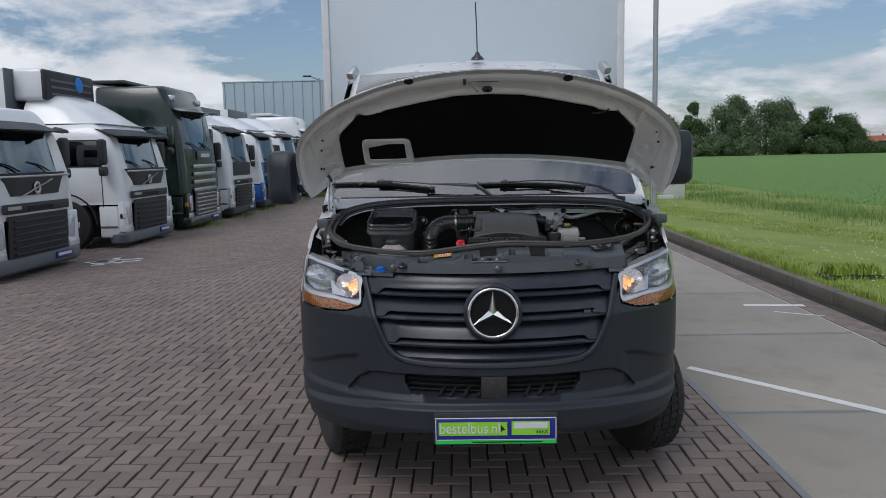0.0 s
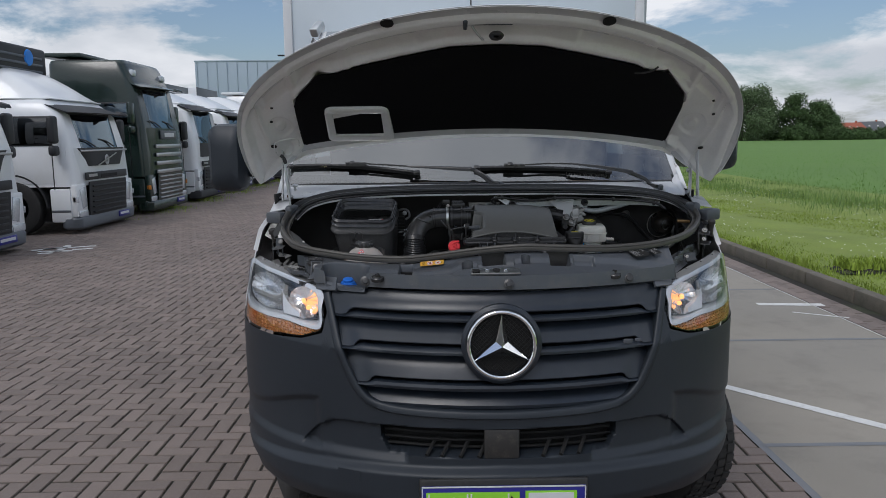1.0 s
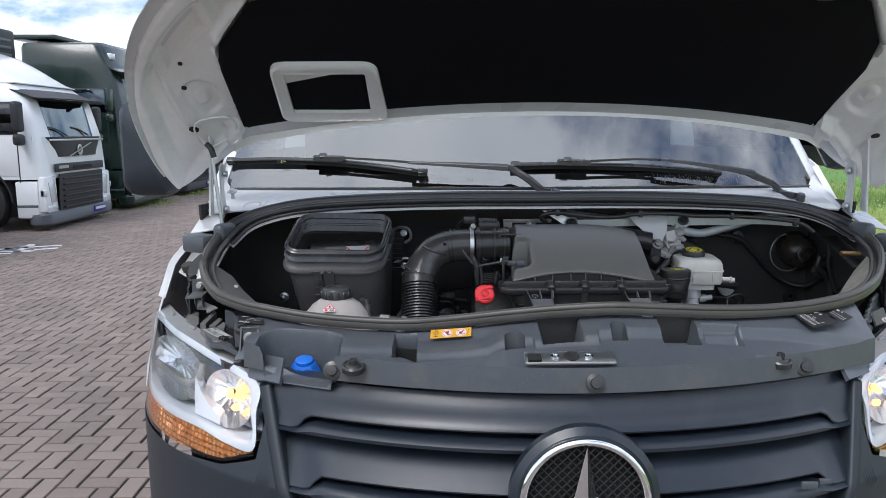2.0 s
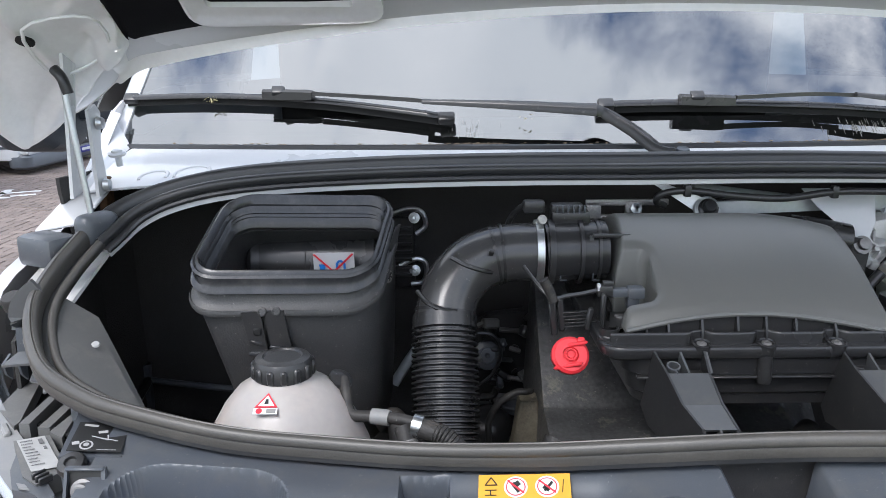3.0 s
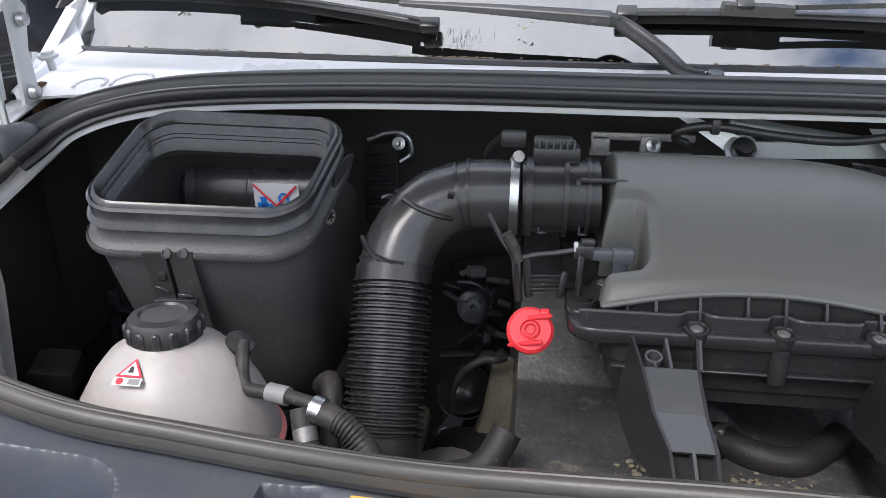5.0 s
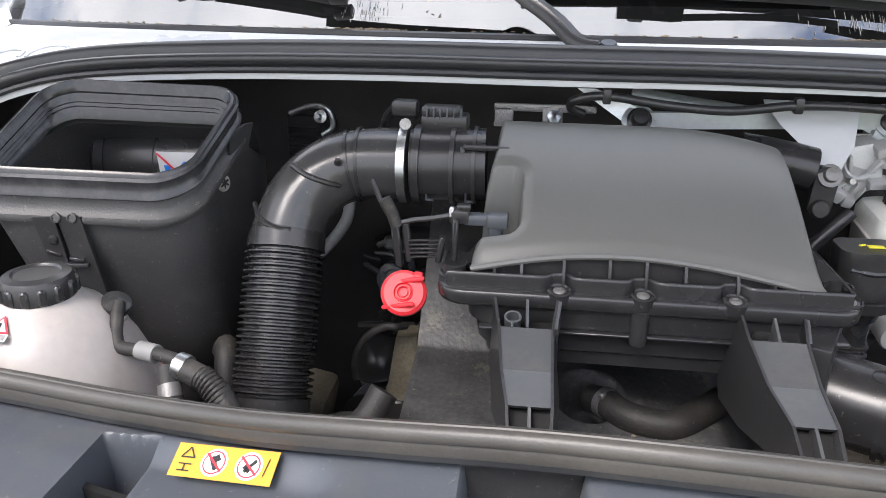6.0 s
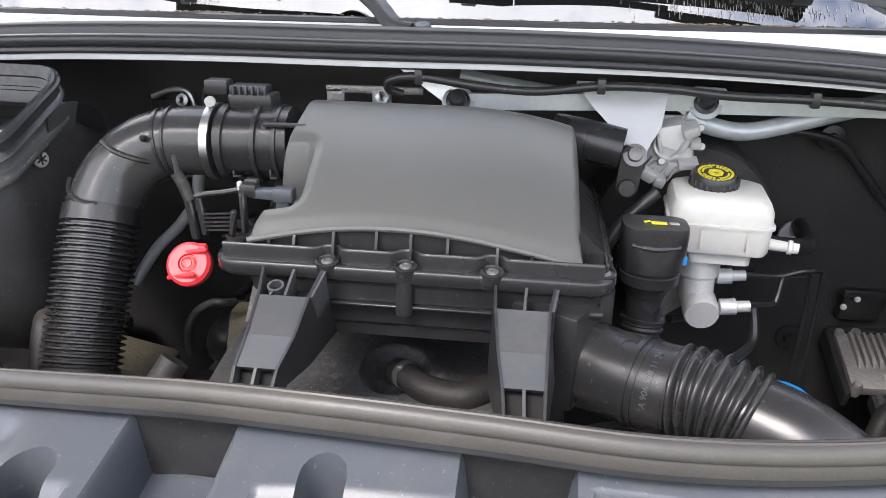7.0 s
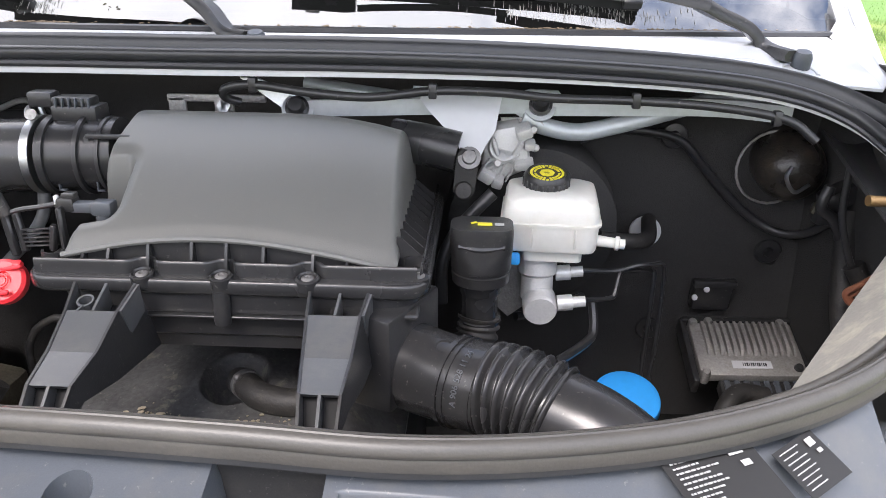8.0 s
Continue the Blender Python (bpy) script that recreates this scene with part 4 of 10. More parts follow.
JOINT = mat("joint_sand", (0.020, 0.018, 0.014), 0.95, var=0.4, scale=3, fine=200, bump=0.4, dirt=(0.05, 0.07, 0.02), dirt_amt=0.5, dirt_scale=1.2)
PAVER = mat("paver_stone", (0.180, 0.144, 0.126), 0.78, var=0.30, scale=0.5, fine=170, bump=0.6, rand=0.5, isle=0.0, dirt=(0.22, 0.20, 0.185), dirt_amt=0.35, dirt_scale=60)
PAVER_FAR = mat("paver_stone_joined", (0.180, 0.144, 0.126), 0.78, var=0.30, scale=0.5, fine=170, bump=0.6, isle=0.5, dirt=(0.22, 0.20, 0.185), dirt_amt=0.35, dirt_scale=60)
SLAB = mat("concrete_slab", (0.285, 0.262, 0.225), 0.85, var=0.22, scale=0.8, fine=150, bump=0.35, dirt=(0.165, 0.155, 0.14), dirt_amt=0.5, dirt_scale=2.3)
TAR = mat("joint_tar", (0.17, 0.175, 0.185), 0.55, var=0.15, scale=4, bump=0.1)
KERB = mat("kerb_concrete", (0.13, 0.115, 0.095), 0.9, var=0.35, scale=3, fine=120, bump=0.6, dirt=(0.06, 0.065, 0.04), dirt_amt=0.6, dirt_scale=5)
LINE = mat("road_paint", (0.66, 0.66, 0.65), 0.7, var=0.12, scale=8, fine=200, bump=0.2, dirt=(0.35, 0.34, 0.32), dirt_amt=0.6, dirt_scale=16)
GRASS_BED = mat("grass_soil", (0.165, 0.220, 0.038), 0.95, var=0.35, scale=1.2, fine=60, bump=0.6, dirt=(0.21, 0.235, 0.055), dirt_amt=0.5, dirt_scale=3)
FIELD = mat("field_crop", (0.095, 0.190, 0.030), 0.95, var=0.14, scale=0.05, fine=8, bump=0.4, dirt=(0.115, 0.205, 0.035), dirt_amt=0.6, dirt_scale=0.12)


def flat(x0, x1, y0, y1, z, nx=1, ny=1):
    return grid(bmesh.new(), lambda u, v: V((x0 + (x1 - x0) * u, y0 + (y1 - y0) * v, z)), nx, ny)


ground = tagged(part("ground", flat(-900, 900, -300, 1500, -0.03, 8, 8), FIELD), "flat green farmland reaching to the horizon", "ground", kind="structure")
pavement = tagged(part("pavement", flat(-60, 1.52, -30, 60, -0.0085), JOINT), "brick paved yard laid in herringbone bond", "pavement", kind="structure")
road = thing("concrete_road", "worn concrete slabs with filled joints beside the paving", "road", kind="structure")
ys = [-30, -22, -16, -10, -5, -2.2, 1.52, 3.60, 5.62, 9.3, 13, 17, 22, 28, 36, 46, 60]
for a, b in zip(ys, ys[1:]):
    part("slab", box((2.49, (a + b) / 2, -0.05), (1.90, b - a - 0.02, 0.1), 0.008, 2), SLAB, road)
part("joint", flat(1.50, 1.56, -30, 60, -0.001), TAR, road)
for y in ys[1:-1]:
    part("joint", flat(1.53, 3.44, y - 0.022, y + 0.022, 0.0015), TAR, road)
part("gutter", flat(3.44, 3.90, -30, 60, -0.016), JOINT, road)
bm = bmesh.new()
for k in range(-60, 200):
    for j in range(4):
        rbox(bm, (3.505 + 0.105 * j, k * 0.21 + (j % 2) * 0.1, -0.04 - 0.006 * j), (0.095, 0.198, 0.08), 0, 1)
tagged(part("gutter_bricks", bm, PAVER_FAR, road), kind="stuff")
kerb = thing("kerb", "weathered concrete kerb along the grass verge", "kerb", kind="structure")
for k in range(-16, 45):
    part("kerb_stone", box((3.985, k * 1.0 + 0.5, 0.02), (0.14, 0.985, 0.20), 0.022, 2), KERB, kerb)
verge = tagged(part("verge", grid(bmesh.new(), lambda u, v: V((4.05 + 8 * u, -20 + 100 * v, 0.10 - 0.10 * u + 0.03 * math.sin(13 * u + v * 40)) if u < 1 else V((12.05, -20 + 100 * v, -0.035))), 40, 120), GRASS_BED), "mown grass verge with daisies", "grass", kind="structure")


def stripe(pts, w, name="line"):
    bm = bmesh.new()
    (x0, y0), (x1, y1) = pts
    d = V((x1 - x0, y1 - y0, 0)).normalized()
    s = V((-d.y, d.x, 0)) * w / 2
    a, b = V((x0, y0, 0.003)), V((x1, y1, 0.003))
    rnd = random.Random(int(x0 * 100))
    n = 40
    grid(bm, lambda u, v: a + (b - a) * u + s * (2 * v - 1) * (1 + 0.15 * rnd.random()), n, 1)
    return part(name, bm, LINE, road)


stripe([(1.62, 2.55), (2.60, 1.43)], 0.075)
stripe([(2.92, 4.90), (3.54, 4.84)], 0.10)
stripe([(3.10, 4.55), (3.50, 4.30)], 0.03)
stripe([(3.43, 3.2), (3.43, 14.0)], 0.012)
# a white painted mark on the paving
bm = bmesh.new()
rnd = random.Random(5)
for (x0, y0, x1, y1) in ((-6.30, 9.30, -5.62, 9.62), (-6.25, 9.05, -5.75, 9.10), (-5.95, 9.0, -6.10, 9.75), (-6.40, 9.15, -6.05, 9.5), (-5.80, 9.2, -5.55, 9.35), (-6.15, 8.85, -5.95, 8.9)):
    d = V((x1 - x0, y1 - y0, 0))
    s = V((-d.y, d.x, 0)).normalized() * 0.06
    grid(bm, lambda u, v: V((x0, y0, 0.004)) + d * u + s * (2 * v - 1) * (0.6 + 0.6 * rnd.random()), 10, 1)
part("painted_mark", bm, LINE, pavement)

# paving bricks in herringbone bond: a unit of 0.1 m
def brick_corners(c, horizontal):
    lx, ly = (0.2, 0.1) if horizontal else (0.1, 0.2)
    g, b = 0.0060, 0.004
    x0, x1, y0, y1 = c[0] + g, c[0] + lx - g, c[1] + g, c[1] + ly - g
    return x0, x1, y0, y1, b


def brick_faces(x0, x1, y0, y1, b, z):
    v = [(x0, y0, -0.012), (x1, y0, -0.012), (x1, y1, -0.012), (x0, y1, -0.012), (x0, y0, z - b), (x1, y0, z - b), (x1, y1, z - b), (x0, y1, z - b),
         (x0 + b, y0 + b, z), (x1 - b, y0 + b, z), (x1 - b, y1 - b, z), (x0 + b, y1 - b, z)]
    f = [(0, 1, 5, 4), (1, 2, 6, 5), (2, 3, 7, 6), (3, 0, 4, 7), (4, 5, 9, 8), (5, 6, 10, 9), (6, 7, 11, 10), (7, 4, 8, 11), (8, 9, 10, 11)]
    return v, f


near, verts, faces = [], [], []
rnd = random.Random(3)
for j in range(-64, 290):
    for i in range(-84, 15):
        k = (i - j) % 4
        if k not in (0, 3):
            continue
        x, y = i * 0.1, j * 0.1
        if x + 0.2 > 1.515 and k == 0:
            if x < 1.45:
                v, f = brick_faces(x + 0.006, 1.506, y + 0.006, y + 0.094, 0.004, 0.0)
                n0 = len(verts)
                verts += v
                faces += [tuple(q + n0 for q in g) for g in f]
            continue
        if -3.0 < x < -1.0 and -0.4 < y < 2.6 and len(near) < 300:
            near.append((x, y, k == 0))
            continue
        v, f = brick_faces(*brick_corners((x, y), k == 0), rnd.uniform(-0.003, 0.002))
        n0 = len(verts)
        verts += v
        faces += [tuple(q + n0 for q in g) for g in f]
me = bpy.data.meshes.new("paving_bricks")
me.from_pydata(verts, [], faces)
me.materials.append(PAVER_FAR)
ob = new("paving_bricks", me)
ob.parent = pavement
tagged(ob, kind="stuff")
brick_mesh = {}
for hz in (True, False):
    v, f = brick_faces(*brick_corners((0, 0), hz), 0.0)
    brick_mesh[hz] = bpy.data.meshes.new("brick")
    brick_mesh[hz].from_pydata(v, [], f)
    brick_mesh[hz].materials.append(PAVER)


# ---------------------------------------------------------------- parked trucks
TR_WHITE = mat("truck_white", (0.70, 0.72, 0.74), 0.3, var=0.04, scale=2, bump=0, coat=0.4, dirt=(0.55, 0.55, 0.53), dirt_amt=0.3, dirt_scale=2)
TR_GREEN = mat("truck_dark_green", (0.008, 0.020, 0.016), 0.25, var=0.15, scale=2, bump=0, coat=0.25)
TR_BLUE = mat("truck_blue", (0.02, 0.12, 0.42), 0.3, var=0.08, scale=2, bump=0, coat=0.4)
# trim colour; also backs the glass in place of the unlit cab
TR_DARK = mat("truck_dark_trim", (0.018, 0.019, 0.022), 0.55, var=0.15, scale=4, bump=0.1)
TR_GREY = mat("truck_grey_trim", (0.09, 0.10, 0.115), 0.45, var=0.1, scale=3, bump=0.1)
TR_CHROME = mat("truck_bright_trim", (0.5, 0.5, 0.52), 0.3, 0.8, bump=0)
LAMP_CLEAR = mat("truck_lamp", (0.55, 0.58, 0.62), 0.12, 0.3, var=0.25, scale=30, fine=200, bump=0.2, coat=0.8)
LAMP_AMBER = mat("truck_amber", (0.7, 0.25, 0.05), 0.2, bump=0)
CURTAIN = glass("truck_screen", (0.16, 0.24, 0.30), mixed=0.75, tint=(0.72, 0.88, 1.0))


def truck(y0, paint, style, k=1.0, roof=2.42, ws0=1.53, ws1=2.12, fairing=0.0, box_z=0.0, reefer=False, depth=1.75, label="", xf=-6.6, trim=TR_DARK, low=None):
    """A cab facing +x at the side of the yard, 2.5 m wide, from y0 on."""
    low = low or paint
    t = thing("truck", label, "truck", (xf, y0 + 1.25, 0), group="parked trucks")

    def P(x, y, z):
        return V((xf + x, y0 + y, z))

    W = 2.5

    def section(z):
        """x of the front at height z."""
        return table(z, [(0.08, -0.06), (0.3, 0.02), (0.9, 0.03), (ws0, -0.02), (ws1, -0.16), (roof, -0.42)])
    bm = bmesh.new()
    rings = []
    for z, e in ((0.85, 0.0), (1.2, 0.0), (ws0, 0.0), (ws0 + 0.3, 0.02), (ws1, 0.05), (roof - 0.10, 0.09), (roof - 0.02, 0.15), (roof, 0.26)):
        x1 = section(z) - 0.02
        rings.append([P((x1 - depth) / 2 + a * (1 - e * 0.25), W / 2 + b, z) for a, b in rrect(depth + x1, W - 2 * e, 0.16, 4)])
    loft(bm, rings)
    cab = part("cab", bm, paint, t)
    part("windscreen", grid(bmesh.new(), lambda u, v: P(section(ws0 + (ws1 - ws0) * v) + 0.012 - 0.16 * abs(2 * u - 1) ** 4, 0.16 + (W - 0.32) * u, ws0 + (ws1 - ws0) * v), 14, 6, 0.01), CURTAIN, t)
    # dark sheet stands for the unlit cab behind the windscreen
    part("screen_dark", grid(bmesh.new(), lambda u, v: P(section(ws0 + (ws1 - ws0) * v) - 0.004 - 0.16 * abs(2 * u - 1) ** 4, 0.10 + (W - 0.20) * u, ws0 - 0.06 + (ws1 - ws0 + 0.1) * v), 14, 6, 0.004), TR_DARK, t)
    part("visor", grid(bmesh.new(), lambda u, v: P(0.02 + 0.14 * v - 0.22 * abs(2 * u - 1) ** 3 - 0.25 * (1 - v), 0.10 + (W - 0.2) * u, ws1 + 0.18 - 0.14 * v), 12, 4, 0.02), trim if style != "tall" else paint, t)
    # front mask
    bm = bmesh.new()
    z0, z1 = (1.02, ws0) if style != "tall" else (1.2, ws0)
    grid(bm, lambda u, v: P(0.045 - 0.12 * abs(2 * u - 1) ** 6, 0.14 + 0.22 * (1 - v) * (style == "slash") + (W - 0.28 - 0.44 * (1 - v) * (style == "slash")) * u, z0 + 0.18 + (z1 - z0 - 0.18) * v), 14, 6, 0.012)
    part("upper_mask", bm, trim, t)
    part("lower_body", grid(bmesh.new(), lambda u, v: P(0.03 - 0.14 * abs(2 * u - 1) ** 6, 0.02 + (W - 0.04) * u, 0.86 + (ws0 - 0.86) * v), 16, 6, 0.01), low, t)
    gr = part("grille", grid(bmesh.new(), lambda u, v: P(0.030 + 0.03 * v, 0.44 + (W - 0.88) * u, 0.30 + 0.62 * v), 8, 4, 0.02), trim, t)
    for j in range(6):
        z = 0.36 + 0.095 * j
        part("grille_bar", box(P(0.075, W / 2, z), (0.05, W - 1.1, 0.035), 0.01), trim if style == "slash" else (TR_CHROME if style == "tall" else trim), gr)
    if style == "tall":
        for j in range(4):
            part("grille_bar", box(P(0.06, W / 2, 0.95 + 0.19 * j), (0.05, W - 0.9, 0.09), 0.02), TR_CHROME, gr)
        part("name_plate", box(P(0.07, W / 2, 1.78), (0.04, 1.0, 0.20), 0.02), TR_GREY, t)
        part("name_bar", box(P(0.092, W / 2, 1.78), (0.01, 0.62, 0.09), 0.0), PAPER, t)
    else:
        part("name_strip", box(P(0.055, W / 2, 1.02), (0.03, W - 0.7, 0.14), 0.02), trim, t)
        part("name_bar", box(P(0.073, 0.62, 1.03), (0.006, 0.34, 0.05), 0.0), TR_CHROME, t)
        part("intake_slot", box(P(0.073, W / 2 + 0.05, 1.01), (0.006, 0.7, 0.06), 0.0), DARK, t)
    if style == "slash":
        part("emblem_bar", prism(bmesh.new(), [P(0.075, 0.80, 1.20), P(0.075, 0.84, 1.19), P(0.075, 1.70, 1.42), P(0.075, 1.66, 1.43)], (0.012, 0, 0)), TR_CHROME, t)
        part("emblem_ring", lathe(bmesh.new(), [(0.05, 0), (0.07, 0.006), (0.09, 0.006), (0.10, 0.0)], P(0.075, W / 2, 1.30), (1, 0, 0), 18), TR_CHROME, t)
        part("chrome_strip", box(P(0.055, W / 2, ws0 - 0.05), (0.02, W - 0.5, 0.035), 0.01), TR_CHROME, t)
    part("bumper", loft(bmesh.new(), [[P(-0.12 + a, W / 2 + b, z) for a, b in rrect(0.36 + e, W + e, 0.14, 4)] for z, e in ((0.08, -0.08), (0.12, 0.0), (0.27, 0.02), (0.31, -0.03))]), TR_GREY if style == "slash" else trim, t)
    for s in (0, 1):
        yy = 0.22 if s == 0 else W - 0.22
        part("lamp_pod", box(P(-0.03, yy, 0.60), (0.12, 0.40, 0.58), 0.03), low, t)
        part("headlight", box(P(0.032, yy + (0.04 if s == 0 else -0.04), 0.64), (0.02, 0.20, 0.36), 0.02, 2, turn(12 if s == 0 else -12, 0, 0)), LAMP_CLEAR, t)
        part("fog_light", box(P(0.03, yy, 0.36), (0.03, 0.34, 0.11), 0.01), LAMP_CLEAR, t)
        part("turn_signal", box(P(0.0, 0.03 if s == 0 else W - 0.03, 0.62), (0.10, 0.02, 0.10), 0.005), LAMP_AMBER if style == "tall" else LAMP_CLEAR, t)
        my = -0.16 if s == 0 else W + 0.16
        mir = part("mirror", box(P(-0.22, my, ws0 + 0.32), (0.12, 0.22, 0.48), 0.05, 3), trim, t)
        part("lower_mirror", box(P(-0.22, my, ws0 - 0.04), (0.12, 0.22, 0.18), 0.05, 3), trim, mir)
        part("mirror_arm", box(P(-0.30, 0.0 if s == 0 else W, ws0 + 0.02), (0.06, 0.26, 0.05), 0.015), trim, mir)
    part("front_mirror", lathe(bmesh.new(), [(0.0, 0.05), (0.10, 0.04), (0.13, 0.0), (0.0, -0.02)], P(0.10, W - 0.5, ws1 + 0.05), (0.3, 0, 1), 14), trim, t)
    # wipers on the screen
    for wy in (0.9, 1.7):
        part("wiper", tube(bmesh.new(), [P(0.03, wy, ws0 + 0.02), P(-0.01, wy - 0.25, ws0 + 0.12), P(-0.03, wy - 0.5, ws0 + 0.16)], 0.014, 6), TR_DARK, t)
    # near side: door, window, steps, arch, wheel
    for s in (0, 1):
        yy, sg = (-0.004, -1) if s == 0 else (W + 0.004, 1)
        part("side_window", box(P(-0.78, yy, ws0 + 0.30), (0.86, 0.012, 0.46), 0.004), PANE if style != "tall" else CURTAIN, t)
        # dark sheet for the unlit cab; its edge shows as the black frame
        part("window_dark", box(P(-0.78, yy - sg * 0.004, ws0 + 0.30), (0.92, 0.010, 0.52), 0.004), TR_DARK, t)
        part("door_seam", box(P(-0.34, yy, 1.35), (0.014, 0.006, 1.1), 0.0), TR_DARK, t)
        part("door_seam", box(P(-1.26, yy, 1.35), (0.014, 0.006, 1.1), 0.0), TR_DARK, t)
        part("door_handle", box(P(-1.14, yy, ws0 - 0.16), (0.16, 0.02, 0.06), 0.01), TR_DARK, t)
        part("door", box(P(-0.80, yy - sg * 0.002, 1.22), (0.90, 0.010, 0.62), 0.003), paint, t)
        part("side_skirt", box(P(-0.26, yy - sg * 0.06, 0.52), (0.36, 0.12, 0.60), 0.03), low, t)
        part("step", box(P(-0.26, yy - sg * 0.02, 0.42), (0.34, 0.06, 0.04), 0.01), TR_GREY, t)
        part("wheel_arch", grid(bmesh.new(), lambda u, v: P(-1.08 + 0.60 * math.cos(math.pi * u), yy - sg * 0.40 * v + sg * 0.01, 0.48 + 0.60 * math.sin(math.pi * u)), 16, 2, 0.03), trim, t)
        # black block fills the arch in place of its shade
        part("arch_dark", box(P(-1.08, yy - sg * 0.36, 0.62), (1.1, 0.4, 0.8), 0.02), DARK, t)
        for wx in ((-1.08, -4.6) if s == 0 else (-1.08,)):
            w = part("wheel", lathe(bmesh.new(), [(0.26, 0.0), (0.42, 0.02), (0.47, 0.0), (0.48, -0.05), (0.48, -0.25), (0.26, -0.27)], P(wx, yy + sg * 0.02, 0.48), (0, sg, 0), 32), TYRE, t)
            part("rim", lathe(bmesh.new(), [(0.27, 0.0), (0.25, -0.06), (0.17, -0.10), (0.14, -0.02), (0.11, 0.0), (0.0, 0.0)], P(wx, yy + sg * 0.02, 0.48), (0, sg, 0), 20), TR_GREY, w)
    part("chassis", box(P(-4.4, W / 2, 0.75), (5.6, 0.9, 0.30), 0.02), TR_DARK, t)
    part("plate", box(P(0.075, W / 2 + 0.62, 0.22), (0.02, 0.50, 0.11), 0.005), PLATE_BLUE, t)
    part("plate_bar", box(P(0.088, W / 2 + 0.62, 0.225), (0.004, 0.40, 0.045), 0), PAPER, t)
    if fairing:
        part("roof_fairing", grid(bmesh.new(), lambda u, v: P(-0.42 - 1.45 * v, 0.20 - 0.06 * v + (W - 0.40 + 0.12 * v) * u, roof + 0.01 + (fairing * math.sin(min(1, v * 1.15) * math.pi / 2)) * (1 - abs(2 * u - 1) ** 6)), 18, 12, 0.02), paint, t)
    if box_z:
        bx = part("cargo_box", box(P(-depth - 0.30 - 3.3, W / 2, (0.95 + box_z) / 2), (6.6, 2.5, box_z - 0.95), 0.02), TR_WHITE, t)
        part("rail", box(P(-depth - 0.30, W / 2, (0.95 + box_z) / 2), (0.03, 2.52, box_z - 0.93), 0.01), TR_GREY, bx)
    if reefer:
        rf = part("cooling_unit", box(P(-depth - 0.02, W / 2, box_z - 0.28), (0.62, 2.0, 0.62), 0.09, 3), TR_WHITE, t)
        part("cooling_front", box(P(-depth + 0.24, W / 2, box_z - 0.28), (0.18, 1.96, 0.58), 0.06, 3), TR_DARK, rf)
        for j in range(3):
            part("slat", box(P(-depth + 0.335, W / 2, box_z - 0.45 + 0.13 * j), (0.02, 1.6, 0.05), 0.01), TR_GREY, rf)
        part("badge", lathe(bmesh.new(), [(0.16, 0.0), (0.14, 0.02), (0.0, 0.02)], P(-depth + 0.335, W / 2 + 0.3, box_z - 0.2), (1, 0, 0), 18), INK_BLUE, rf)
    if style == "tall":
        part("roof_window", grid(bmesh.new(), lambda u, v: P(-0.30 - 0.32 * v, 0.55 + (W - 1.1) * u, ws1 + 0.24 + 0.26 * v), 6, 3, 0.01), CURTAIN, t)
        for s in (0, 1):
            part("roof_lamp", box(P(-0.36, 0.36 if s == 0 else W - 0.36, ws1 + 0.36), (0.16, 0.22, 0.14), 0.03), LAMP_CLEAR, t)
        part("roof_spoiler", box(P(-depth + 0.3, W / 2, roof + 0.10), (0.9, W - 0.3, 0.10), 0.03), paint, t)
        part("side_stripe", box(P(-0.85, -0.02, 1.52), (0.8, 0.01, 0.035), 0), TR_CHROME, t)
    return t


truck(6.90, TR_WHITE, "slash", roof=2.52, box_z=3.25, label="white truck with dark visor parked facing the yard")
truck(11.10, TR_WHITE, "slash", roof=2.40, fairing=0.62, box_z=3.45, reefer=True, label="white truck with roof fairing and cooling unit")
truck(14.55, TR_GREEN, "tall", roof=3.42, ws0=1.93, ws1=2.78, depth=2.1, label="tall dark green truck cab with bright grille bars", trim=TR_GREEN)
truck(18.00, TR_WHITE, "plain", roof=2.62, ws0=1.58, ws1=2.40, fairing=0.45, box_z=3.4, label="white truck cab beside the green one")
truck(21.50, TR_WHITE, "plain", low=TR_BLUE, roof=2.62, ws0=1.55, ws1=2.35, fairing=0.5, box_z=3.4, label="blue and white truck further down the row")
truck(25.00, TR_WHITE, "plain", roof=2.7, ws0=1.6, ws1=2.42, fairing=0.5, box_z=3.5, label="white truck further down the row")
truck(28.60, TR_WHITE, "tall", roof=3.4, ws0=1.9, ws1=2.75, depth=2.1, label="tall white truck cab at the end of the row")
truck(32.20, TR_WHITE, "plain", roof=2.7, ws0=1.6, ws1=2.42, box_z=3.5, label="white truck at the far end of the row")

# ---------------------------------------------------------------- hall, lamp posts, marker
CLAD = mat("hall_cladding", (0.33, 0.40, 0.48), 0.45, var=0.05, scale=0.3, bump=0.05)
hall = thing("industrial_hall", "large pale blue metal-clad industrial hall behind the trucks", "building", (-8, 75, 0))
part("wall", box((-4.2, 83, 4.7), (40, 16, 9.4), 0.05), CLAD, hall)
for k in range(40):
    part("cladding_rib", box((-24.0 + 1.0 * k, 74.97, 4.7), (0.05, 0.07, 9.3), 0.0), CLAD, hall)
part("roof_edge", box((-4.2, 83, 9.45), (40.1, 16.1, 0.14), 0.03), CLAD, hall)
GALV = mat("galvanised_post", (0.34, 0.36, 0.38), 0.45, 0.5, var=0.1, bump=0.05)
lamp_post = thing("street_lamp", "grey street lamp in front of the hall", "lamp post", (-11.6, 60, 0))
part("pole", tube(bmesh.new(), [(-11.5, 60, 0), (-11.5, 60, 7.4), (-11.6, 60, 8.0), (-12.2, 60, 8.3)], 0.07, 8), GALV, lamp_post)
